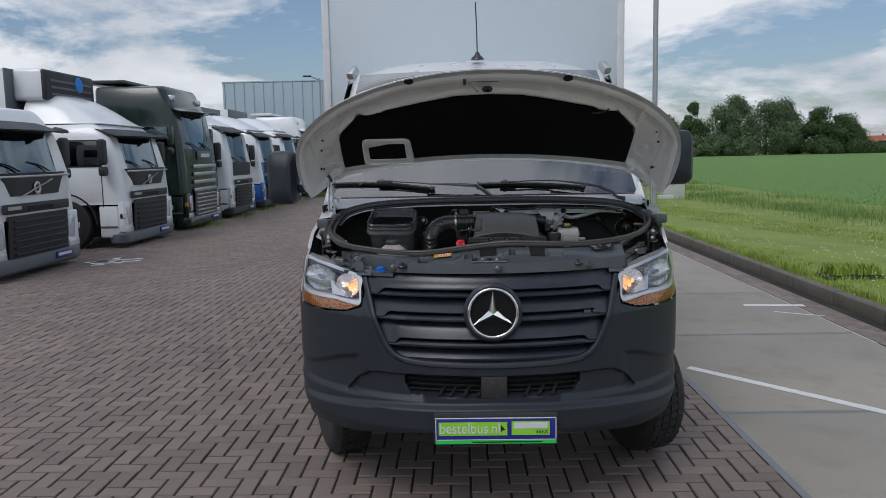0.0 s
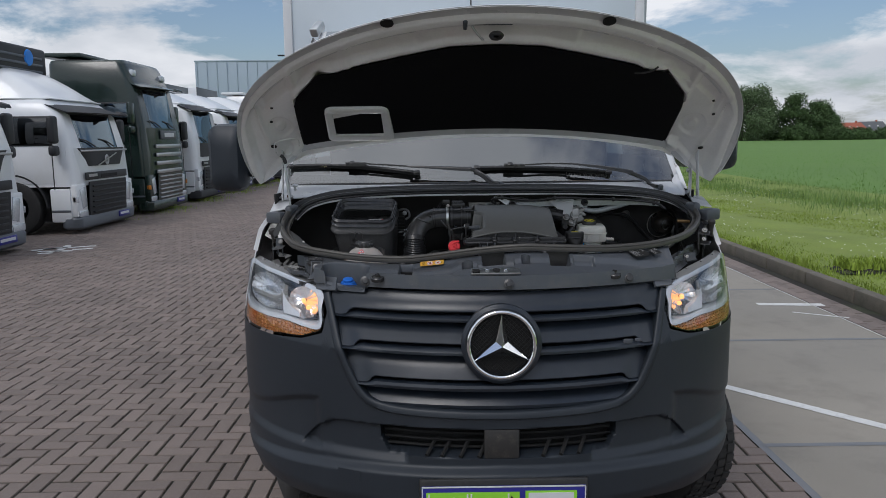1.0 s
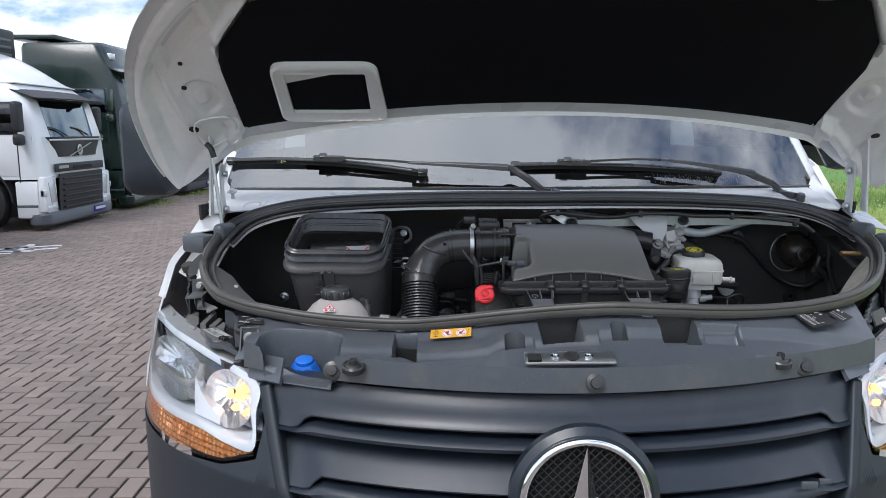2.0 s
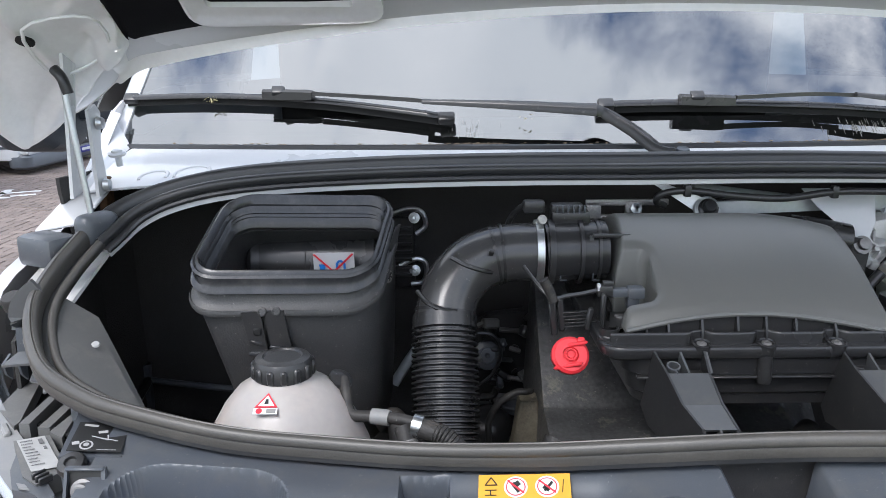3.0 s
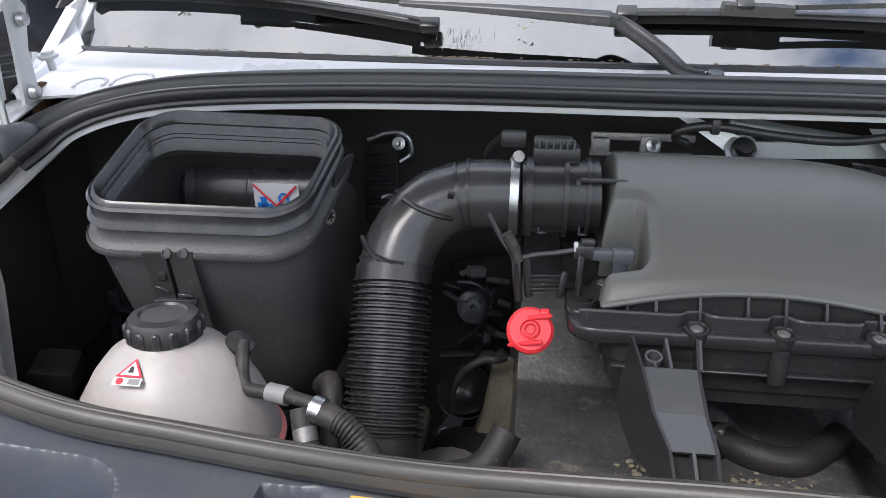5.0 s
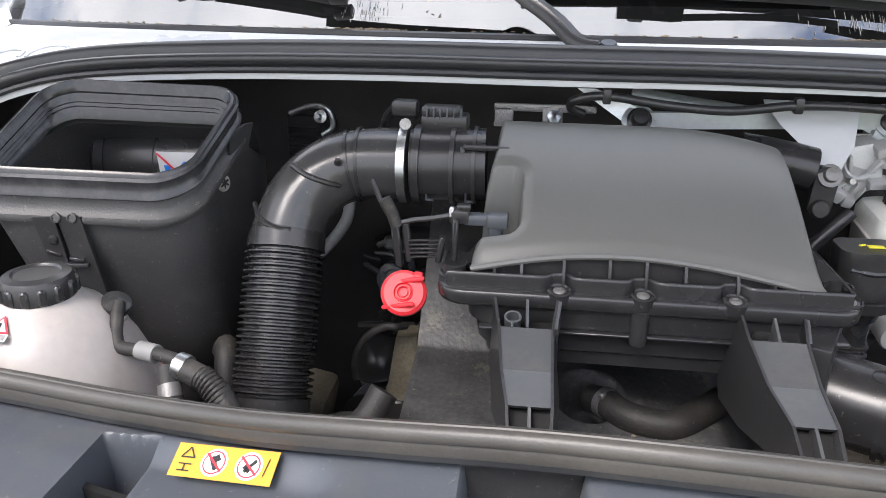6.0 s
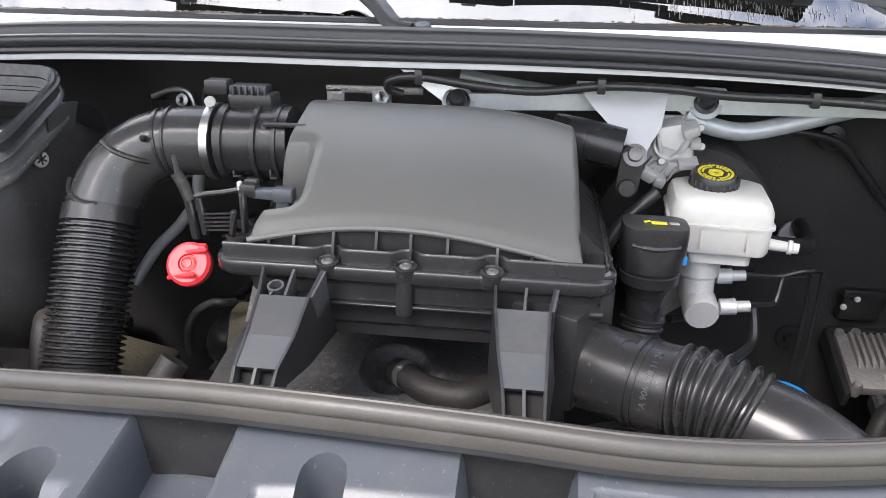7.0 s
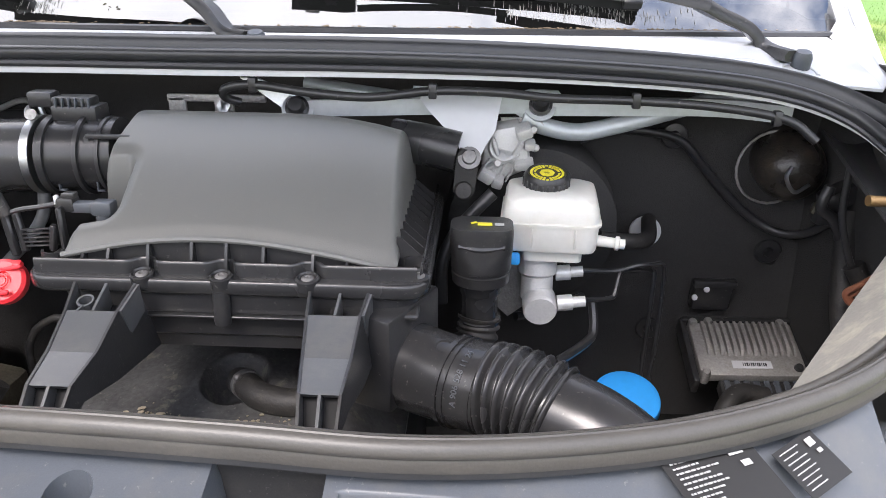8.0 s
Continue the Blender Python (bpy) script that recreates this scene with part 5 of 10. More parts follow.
part("lamp_head", box((-12.5, 60, 8.32), (0.7, 0.25, 0.12), 0.04), TR_DARK, lamp_post)
mast = thing("lamp_mast", "tall grey lamp mast on the grass verge", "lamp post", (5.78, 20, 0.05))
part("pole", tube(bmesh.new(), [(5.80, 20, 0), (5.78, 20, 4), (5.76, 20, 8.5)], 0.075, 14, steps=2), GALV, mast)
part("lamp_head", box((5.4, 20, 8.5), (0.9, 0.25, 0.1), 0.04), TR_DARK, mast)
CONC = mat("old_white_concrete", (0.50, 0.50, 0.47), 0.9, var=0.2, scale=4, fine=60, bump=0.4, dirt=(0.16, 0.18, 0.10), dirt_amt=0.6, dirt_scale=4)
mark = thing("marker_block", "weathered white concrete block among weeds", "block", (7.1, 22.5, 0))
part("block", box((7.05, 22.5, 0.55), (0.75, 0.35, 1.15), 0.04, 2), CONC, mark)
part("cap", box((7.15, 22.5, 1.16), (0.60, 0.42, 0.10), 0.03), CONC, mark)
part("foot", box((6.75, 22.2, 0.12), (0.5, 0.3, 0.16), 0.03), CONC, mark)

# ---------------------------------------------------------------- grass: many small blades
BLADE = mat("grass_blade", (0.215, 0.290, 0.045), 0.55, var=0.45, scale=0.7, fine=3, bump=0, isle=0.5, spec=0.25)
TALL = mat("tall_grass_blade", (0.150, 0.240, 0.065), 0.55, var=0.45, scale=0.5, fine=3, bump=0, isle=0.5, spec=0.25)
CROP = mat("crop_blade", (0.110, 0.215, 0.035), 0.6, var=0.30, scale=0.3, fine=3, bump=0, isle=0.4, spec=0.2)
DAISY = mat("daisy_white", (0.75, 0.76, 0.72), 0.7, bump=0)


def blades(name, n, place, height, width, material, seed, lean=0.45):
    r = np.random.RandomState(seed)
    x, y, z, hs = place(r, n)
    a = r.uniform(0, 2 * np.pi, n)
    h = height * (0.5 + 0.9 * r.rand(n)) * hs
    w = width * (0.6 + 0.8 * r.rand(n))
    lx, ly = np.cos(a) * h * lean * r.rand(n), np.sin(a) * h * lean * r.rand(n)
    dx, dy = -np.sin(a) * w / 2, np.cos(a) * w / 2
    v = np.empty((n, 5, 3))
    for k, (s, f) in enumerate(((-1, 0), (1, 0), (0.7, 0.55), (-0.7, 0.55), (0, 1))):
        v[:, k, 0], v[:, k, 1], v[:, k, 2] = x + dx * s + lx * f * f, y + dy * s + ly * f * f, z + h * f * (1 - 0.15 * f)
    q = np.arange(n)[:, None] * 5
    faces = np.concatenate([q + [0, 1, 2, 3]], 1).tolist() + np.concatenate([q + [3, 2, 4]], 1).tolist()
    me = bpy.data.meshes.new(name)
    me.from_pydata(v.reshape(-1, 3).tolist(), [], faces)
    me.materials.append(material)
    return tagged(new(name, me), kind="stuff")


def verge_z(x):
    return 0.10 - 0.10 * (x - 4.05) / 8


def on_verge(r, n):
    y = 1.5 + 24 * r.rand(n) ** 1.6
    x = 4.06 + 6.2 * r.rand(n)
    clump = 0.6 + 0.5 * np.sin(x * 2.1 + np.sin(y * 1.3)) * np.sin(y * 1.7) + 0.3 * np.sin(x * 5 + y * 4)
    return x, y, verge_z(x) - 0.01, np.clip(clump, 0.35, 1.4)


def in_strip(r, n):
    """Tufts of tall grass scattered along the edge of the field."""
    k = r.randint(0, 90, n)
    c = np.random.RandomState(77)
    cx, cy, cs = 9.4 + 1.1 * c.randn(90), 4 + 44 * c.rand(90), 0.5 + 0.7 * c.rand(90)
    x, y = cx[k] + 0.42 * r.randn(n), cy[k] + 0.75 * r.randn(n)
    return x, y, verge_z(x) - 0.02, cs[k]


def in_field(r, n):
    y = 4 + 150 * r.rand(n) ** 2.0
    x = 11.0 + 90 * r.rand(n) ** 1.6
    return x, y, np.full(n, -0.05), np.clip(1.1 - y / 170, 0.3, 1)


def along_kerb(r, n):
    y = 1 + 20 * r.rand(n)
    x = 4.07 + 0.09 * np.abs(r.randn(n))
    return x, y, np.full(n, 0.10), np.clip(0.8 + 0.8 * np.sin(y * 3.1) * np.sin(y * 1.3), 0.3, 1.6)


def by_trucks(r, n):
    y = 13.5 + 22 * r.rand(n)
    x = -6.9 + 1.0 * r.rand(n) - 1.4 * r.rand(n)
    return x, y, np.full(n, -0.01), np.clip(0.6 + 0.8 * np.sin(y * 2.1 + x), 0.2, 1.5)


tagged(blades("verge_grass", 80000, on_verge, 0.050, 0.009, BLADE, 1, 0.8), "short green verge grass", "grass")
tagged(blades("kerb_grass", 5000, along_kerb, 0.09, 0.008, BLADE, 2), "grass tufts leaning over the kerb", "grass")
tagged(blades("tall_grass", 24000, in_strip, 0.20, 0.010, TALL, 3, 0.9), "tall pale green grass at the field edge", "grass")
tagged(blades("field_grass", 60000, in_field, 0.075, 0.030, CROP, 4), "young green crop on the field", "crop")
tagged(blades("yard_weeds", 9000, by_trucks, 0.10, 0.012, BLADE, 5), "weeds along the edge of the paving", "weeds")
r = np.random.RandomState(9)
vs, fs = [], []
for k in range(1500):
    y = 2.5 + 18 * r.rand() ** 1.4
    x = 4.4 + 5 * r.rand()
    if math.sin(x * 2.3 + 1) * math.sin(y * 1.1) < -0.1:
        continue
    z = verge_z(x) + 0.06 + 0.03 * r.rand()
    n0 = len(vs)
    vs += [(x + 0.013 * math.cos(a), y + 0.013 * math.sin(a), z + 0.004 * (j % 2)) for j, a in enumerate([i * math.pi / 3 for i in range(6)])]
    fs.append(tuple(range(n0, n0 + 6)))
me = bpy.data.meshes.new("daisies")
me.from_pydata(vs, [], fs)
me.materials.append(DAISY)
tagged(new("daisies", me), "small white daisies in the verge", "flowers", kind="stuff")
soil = tagged(part("molehill", grid(bmesh.new(), lambda u, v: V((4.35 + 0.75 * u, 6.0 + 0.5 * v, verge_z(4.7) - 0.01 + 0.07 * math.sin(u * math.pi) * math.sin(v * math.pi) + 0.02 * math.sin(u * 19) * math.sin(v * 13))), 24, 16), JOINT), "dark bare soil patch in the grass", "soil patch")
tagged(blades("soil_weeds", 700, lambda r, n: (4.45 + 0.6 * r.rand(n), 6.05 + 0.4 * r.rand(n), np.full(n, verge_z(4.7) + 0.02), np.ones(n)), 0.12, 0.02, BLADE, 7), "weeds on the bare patch", "weeds")

# ---------------------------------------------------------------- far trees and houses
BARK = mat("bark", (0.06, 0.05, 0.04), 0.9, var=0.3, bump=0.3)
LEAF_A = mat("leaf_willow", (0.092, 0.135, 0.066), 0.7, var=0.5, scale=0.25, fine=1.5, bump=0, isle=0.6, spec=0.2)
LEAF_B = mat("leaf_dark", (0.055, 0.095, 0.034), 0.7, var=0.5, scale=0.25, fine=1.5, bump=0, isle=0.6, spec=0.2)


def tree(x, y, h, w, material, seed, label, low=0.15):
    r = random.Random(seed)
    t = thing("tree", label, "tree", (x, y, 0))
    bm = bmesh.new()
    tube(bm, [(x, y, -0.5), (x + 0.2, y, h * 0.3), (x, y, h * 0.7)], 0.035 * h, 8, radius=lambda s: 1 - 0.7 * s)
    for k in range(7):
        a = r.uniform(0, 6.28)
        z0 = h * r.uniform(0.2, 0.5)
        tube(bm, [(x, y, z0), (x + math.cos(a) * w * 0.25, y + math.sin(a) * w * 0.25, z0 + h * 0.16), (x + math.cos(a) * w * 0.42, y + math.sin(a) * w * 0.42, z0 + h * 0.28)], 0.012 * h, 6, radius=lambda s: 1 - 0.7 * s)
    part("trunk", bm, BARK, t)
    vs, fs = [], []
    clumps = []
    for k in range(46):
        a, u = r.uniform(0, 6.28), r.random()
        zz = low + (0.97 - low) * u
        rad = w * 0.5 * math.sin(math.pi * min(0.97, 0.12 + 0.86 * u) ** 0.85) ** 0.7 * r.uniform(0.45, 1.0)
        clumps.append((x + math.cos(a) * rad, y + math.sin(a) * rad, h * zz, w * r.uniform(0.13, 0.23)))
    for cx, cy, cz, cr in clumps:
        for j in range(230):
            d = V((r.gauss(0, 1), r.gauss(0, 1), r.gauss(0, 0.8)))
            d.normalize()
            p = V((cx, cy, cz)) + d * cr * r.uniform(0.55, 1.08)
            s = r.uniform(0.14, 0.34)
            a1 = V((r.gauss(0, 1), r.gauss(0, 1), r.gauss(0, 1))).normalized()
            a2 = a1.cross(d + V((0.01, 0, 0))).normalized()
            n0 = len(vs)
            vs += [tuple(p - a1 * s), tuple(p + a2 * s * 0.6), tuple(p + a1 * s), tuple(p - a2 * s * 0.6)]
            fs.append((n0, n0 + 1, n0 + 2, n0 + 3))
    me = bpy.data.meshes.new("crown")
    me.from_pydata(vs, [], fs)
    me.materials.append(material)
    c = new("crown", me)
    c.parent = t
    c.matrix_parent_inverse = t.matrix_world.inverted()
    return t


for k, (tx, ty, h, w, m_, lab) in enumerate(((58, 212, 10.5, 7, LEAF_B, "dark tree at the end of the wood"), (66, 214, 9.5, 8, LEAF_B, "dark round tree across the field"), (68.5, 222, 15.0, 5, LEAF_B, "tall dark poplar-like tree"),
                                             (72, 208, 13.0, 11, LEAF_A, "grey-green willow across the field"), (78, 214, 16.0, 9, LEAF_A, "tall grey-green willow at the field edge"), (84, 208, 13.5, 11, LEAF_A, "broad grey-green willow at the field edge"),
                                             (90, 212, 13.8, 10, LEAF_A, "broad willow with hanging branches"), (95, 218, 10.5, 8, LEAF_B, "dark tree in the wood"), (101, 212, 12.0, 8, LEAF_B, "dark tree with thin crown"), (108, 214, 10.5, 9, LEAF_B, "dark round tree near the house"), (113, 220, 7.5, 7, LEAF_B, "small dark tree near the house"))):
    tree(tx, ty, h, w * 1.28, m_, k + 1, lab, low=0.06)
for k, (tx, ty, h, w) in enumerate(((62, 200, 4.5, 7), (68, 199, 5.0, 8), (75, 200, 4.5, 7), (99, 206, 3.5, 8), (110, 208, 3.0, 9), (120, 214, 2.5, 8), (128, 214, 2.2, 8), (136, 214, 2.4, 9), (148, 216, 2.6, 9))):
    tagged(tree(tx, ty, h, w, LEAF_A if k < 3 else LEAF_B, 40 + k, "rounded green shrub along the field edge", low=0.05), category="shrub")
ROOF_RED = mat("roof_tiles_red", (0.32, 0.095, 0.06), 0.8, var=0.15, scale=0.6, fine=6, bump=0.2)
ROOF_GREY = mat("roof_slate", (0.10, 0.105, 0.115), 0.7, var=0.15, scale=0.6, fine=6, bump=0.2)
PLASTER = mat("house_plaster", (0.62, 0.61, 0.58), 0.85, var=0.06, bump=0.1)
for hx, hy, w, d, e, rz, roofm, lab in ((171, 312, 10, 8, 2.6, 6.2, ROOF_RED, "white house with a red tiled roof"), (203, 354, 13, 9, 3.0, 7.2, ROOF_GREY, "white house with a dark slate roof"), (227, 362, 10, 8, 3.0, 6.8, ROOF_RED, "white house with a red roof far off")):
    hs = thing("house", lab, "house", (hx, hy, 0))
    part("wall", box((hx, hy, e / 2), (w, d, e), 0.02), PLASTER, hs)
    part("roof", loft(bmesh.new(), [[V((hx - w / 2 - 0.4, hy - d / 2 - 0.5, e)), V((hx + w / 2 + 0.4, hy - d / 2 - 0.5, e)), V((hx + w / 2 + 0.4, hy + d / 2 + 0.5, e)), V((hx - w / 2 - 0.4, hy + d / 2 + 0.5, e))], [V((hx - w / 2 + 1.0, hy - 0.1, rz)), V((hx + w / 2 - 1.0, hy - 0.1, rz)), V((hx + w / 2 - 1.0, hy + 0.1, rz)), V((hx - w / 2 + 1.0, hy + 0.1, rz))]]), roofm, hs)
    for k in range(3):
        part("window", box((hx - w * 0.3 + w * 0.3 * k, hy - d / 2 - 0.02, e * 0.55), (1.1, 0.06, 1.1), 0.0), DARK, hs)
    for k in range(2):
        part("roof_window", box((hx - w * 0.15 + w * 0.3 * k, hy - d * 0.28, e + (rz - e) * 0.48), (0.7, 0.5, 0.5), 0.0, 1, turn(40, 0, 0)), PLASTER, hs)
    part("chimney", box((hx + w * 0.2, hy, rz + 0.2), (0.6, 0.6, 1.0), 0.0), ROOF_RED, hs)
# wooded horizon
FAR = mat("far_woods", (0.055, 0.085, 0.060), 0.95, var=0.25, scale=0.03, fine=0.4, bump=0)
rnd = random.Random(21)
bm = bmesh.new()
n = 160
vs = []
for k in range(n + 1):
    a = radians(-75 + 150 * k / n)
    h = 7 + 3 * math.sin(k * 0.7) + 2 * math.sin(k * 2.3) + rnd.uniform(-1, 1)
    vs.append((bm.verts.new((1100 * math.sin(a), 1100 * math.cos(a), -1)), bm.verts.new((1100 * math.sin(a), 1100 * math.cos(a), h))))
for a, b in zip(vs, vs[1:]):
    bm.faces.new((a[0], b[0], b[1], a[1]))
tagged(part("backdrop", bm, FAR), "low wooded horizon far away", "backdrop", kind="structure")


# ---------------------------------------------------------------- engine bay: tub, seal and front panel
bm = bmesh.new()


def bulkhead(u, v):
    x = (u - 0.5) * 1.73
    z = 0.62 + 0.80 * v
    y = 1.005 - 0.16 * step(0.835, 0.865, abs(x)) + 0.008 * math.sin(x * 9) * math.sin(z * 11) - 0.04 * step(1.30, 1.42, z)
    y += 0.02 * step(0.06, 0.0, math.hypot(x - 0.63, z - 1.30) - 0.02)
    return V((x, y, z))


tub = part("bay_lining", grid(bm, bulkhead, 70, 36, 0.006), FELT, van, "black felt lining of the engine bay")
for side in (-1, 1):
    part("bay_lining", grid(bmesh.new(), lambda u, v: V((side * (0.838 + 0.020 * u + 0.006 * math.sin(8 * u + 5 * v)), 0.58 + 0.30 * u, 0.62 + (seal_z(0.79, 0.58 + 0.30 * u) - 0.68) * v)), 20, 14, 0.005), FELT, van)
part("bay_floor", grid(bmesh.new(), lambda u, v: V(((u - 0.5) * 1.56, 0.46 + 0.56 * v, 0.80 + 0.05 * math.sin(u * 17) * math.sin(v * 9))), 40, 20, 0.01), GRIME, van, "grimy floor of the engine bay")
# near-black sheet added for the unlit depth behind the front panel
part("front_dark_sheet", grid(bmesh.new(), lambda u, v: V(((u - 0.5) * 1.56, 0.25 + 0.42 * ((u - 0.5) * 1.56) ** 2, 0.62 + 0.56 * v)), 30, 4, 0.006), DARK, van)
# shelf on the left-hand floor of the bay
tray_box = part("battery_tray", box((-0.64, 0.77, 0.935), (0.36, 0.40, 0.02), 0.006), PLASTIC, van, "black tray in the corner of the bay")
part("rim", tube(bmesh.new(), [(-0.792, 0.70, 1.02), (-0.832, 0.975, 1.02)], 0.009, 8, steps=1), PLASTIC, tray_box)
part("rim", tube(bmesh.new(), [(-0.835, 0.980, 1.02), (-0.70, 0.945, 1.02), (-0.56, 0.915, 1.02)], 0.006, 8, steps=2), PLASTIC_GREY, tray_box)
part("corner_post", tube(bmesh.new(), [(-0.838, 0.985, 0.95), (-0.836, 0.985, 1.05)], 0.010, 8, steps=1), PLASTIC_GREY, tray_box)
part("terminal_cover", box((-0.755, 0.70, 1.05), (0.06, 0.08, 0.05), 0.012, 2, turn(0, 10, 20)), PLASTIC, tray_box)
part("wall_stud", lathe(bmesh.new(), [(0.014, -0.01), (0.014, 0.0), (0.008, 0.002), (0.006, 0.012), (0.0, 0.013)], (-0.69, 0.995, 1.13), (0, -1, 0.1), 14), STEEL, van)

SEAL = [(0, .275, 1.262), (.1, .260, 1.270), (.2, .258, 1.267), (.3, .255, 1.264), (.4, .268, 1.262), (.5, .292, 1.265), (.6, .340, 1.271), (.69, .420, 1.280), (.765, .520, 1.295),
        (.815, .620, 1.322), (.825, .700, 1.347), (.795, .765, 1.375), (.720, .800, 1.402), (.6, .805, 1.420), (.4, .800, 1.432), (.2, .792, 1.437), (0, .790, 1.437), (-.2, .792, 1.437),
        (-.4, .800, 1.432), (-.58, .810, 1.420), (-.69, .805, 1.400), (-.755, .775, 1.375), (-.785, .720, 1.345), (-.790, .640, 1.318), (-.775, .550, 1.293), (-.725, .460, 1.262),
        (-.66, .410, 1.248), (-.6, .385, 1.240), (-.5, .362, 1.228), (-.4, .355, 1.220), (-.3, .340, 1.220), (-.2, .312, 1.234), (-.1, .290, 1.250)]
sec = [(-0.021, -0.016), (-0.026, -0.012), (-0.0275, -0.005), (-0.025, 0.001), (-0.020, 0.0035), (-0.0155, 0.002), (-0.0135, -0.003), (-0.013, -0.013), (-0.0065, -0.014), (-0.005, -0.006),
       (-0.004, 0.006), (-0.002, 0.0135), (0.002, 0.0175), (0.0055, 0.0185), (0.0072, 0.0165), (0.009, 0.0183), (0.0135, 0.0175), (0.018, 0.0135), (0.0205, 0.007), (0.0195, 0.0015), (0.0175, 0.0), (0.019, -0.004), (0.0175, -0.016)]


def seal_size(t):
    return 0.60 + 0.27 * step(0.20, 0.36, t % 1) * (1 - step(0.66, 0.82, t % 1))


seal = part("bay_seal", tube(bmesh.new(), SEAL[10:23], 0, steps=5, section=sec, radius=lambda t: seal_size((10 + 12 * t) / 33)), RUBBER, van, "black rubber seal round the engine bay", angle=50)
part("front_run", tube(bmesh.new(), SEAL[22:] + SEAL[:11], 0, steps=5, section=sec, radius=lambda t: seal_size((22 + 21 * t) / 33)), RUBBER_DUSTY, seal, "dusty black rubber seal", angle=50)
part("seal_lip", tube(bmesh.new(), SEAL, 0, closed=True, steps=5, section=[(-0.014, -0.014), (-0.014, -0.008), (-0.010, -0.004), (0.010, -0.006), (0.010, -0.014)]), RUBBER, seal)
# white flange under the rear of the seal
rear = SEAL[10:23]
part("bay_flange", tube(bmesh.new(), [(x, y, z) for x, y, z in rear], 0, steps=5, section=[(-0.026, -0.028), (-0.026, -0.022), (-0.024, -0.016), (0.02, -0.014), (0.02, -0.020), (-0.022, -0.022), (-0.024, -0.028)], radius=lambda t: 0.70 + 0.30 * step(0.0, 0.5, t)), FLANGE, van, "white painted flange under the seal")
part("lower_lip", tube(bmesh.new(), rear, 0, steps=5, section=[(-0.0295, -0.0205), (-0.0305, -0.017), (-0.029, -0.0135), (-0.020, -0.012), (-0.020, -0.0205)], radius=lambda t: 0.78 + 0.22 * step(0.0, 0.4, t)), RUBBER, seal)
for cx, cy, cz, rz in ((-0.782, 0.742, 1.354, 62), (0.826, 0.705, 1.352, -62)):
    bm = bmesh.new()
    rbox(bm, (cx, cy, cz), (0.034, 0.062, 0.052), 0.014, 3, turn(0, 0, rz - 90 if rz > 0 else rz + 90))
    rbox(bm, (cx + (0.055 if cx > 0 else -0.055), cy - 0.035, cz - 0.02), (0.075, 0.05, 0.045), 0.010, 2, turn(0, 0, rz - 90 if rz > 0 else rz + 90))
    part("seal_clip", bm, PLASTIC_GREY, van, "grey plastic clip over the seal")


def seal_front(x):
    return table(x, [(-.79, .62), (-.775, .55), (-.725, .46), (-.66, .41), (-.6, .385), (-.5, .362), (-.4, .355), (-.3, .34), (-.2, .312), (-.1, .29), (0, .275), (.1, .26), (.3, .255), (.4, .268), (.5, .292), (.6, .34), (.69, .42), (.765, .52), (.815, .62)])


def seal_front_z(x):
    return table(x, [(-.79, 1.31), (-.775, 1.293), (-.725, 1.262), (-.66, 1.248), (-.6, 1.24), (-.5, 1.228), (-.4, 1.22), (-.3, 1.22), (-.2, 1.234), (-.1, 1.25), (0, 1.262), (.1, 1.27), (.3, 1.264), (.5, 1.265), (.6, 1.271), (.69, 1.28), (.765, 1.295), (.815, 1.32)])


def panel_z(x, y):
    ye = 0.108 + 0.43 * x * x
    t = min(1.0, max(0.0, (y - ye) / max(0.02, seal_front(x) - ye)))
    return 1.200 + (seal_front_z(x) - 0.020 - 1.200) * t


def pit(x, y, x0, x1, y0, y1, e=0.006, slope=0.0):
    x0, x1 = x0 - slope * (y - y0), x1 + slope * (y - y0)
    return step(0, e, min(x - x0, x1 - x, y - y0, y1 - y))


HOLES = ((-0.097, 0.234, 0.018), (0.101, 0.233, 0.0135))


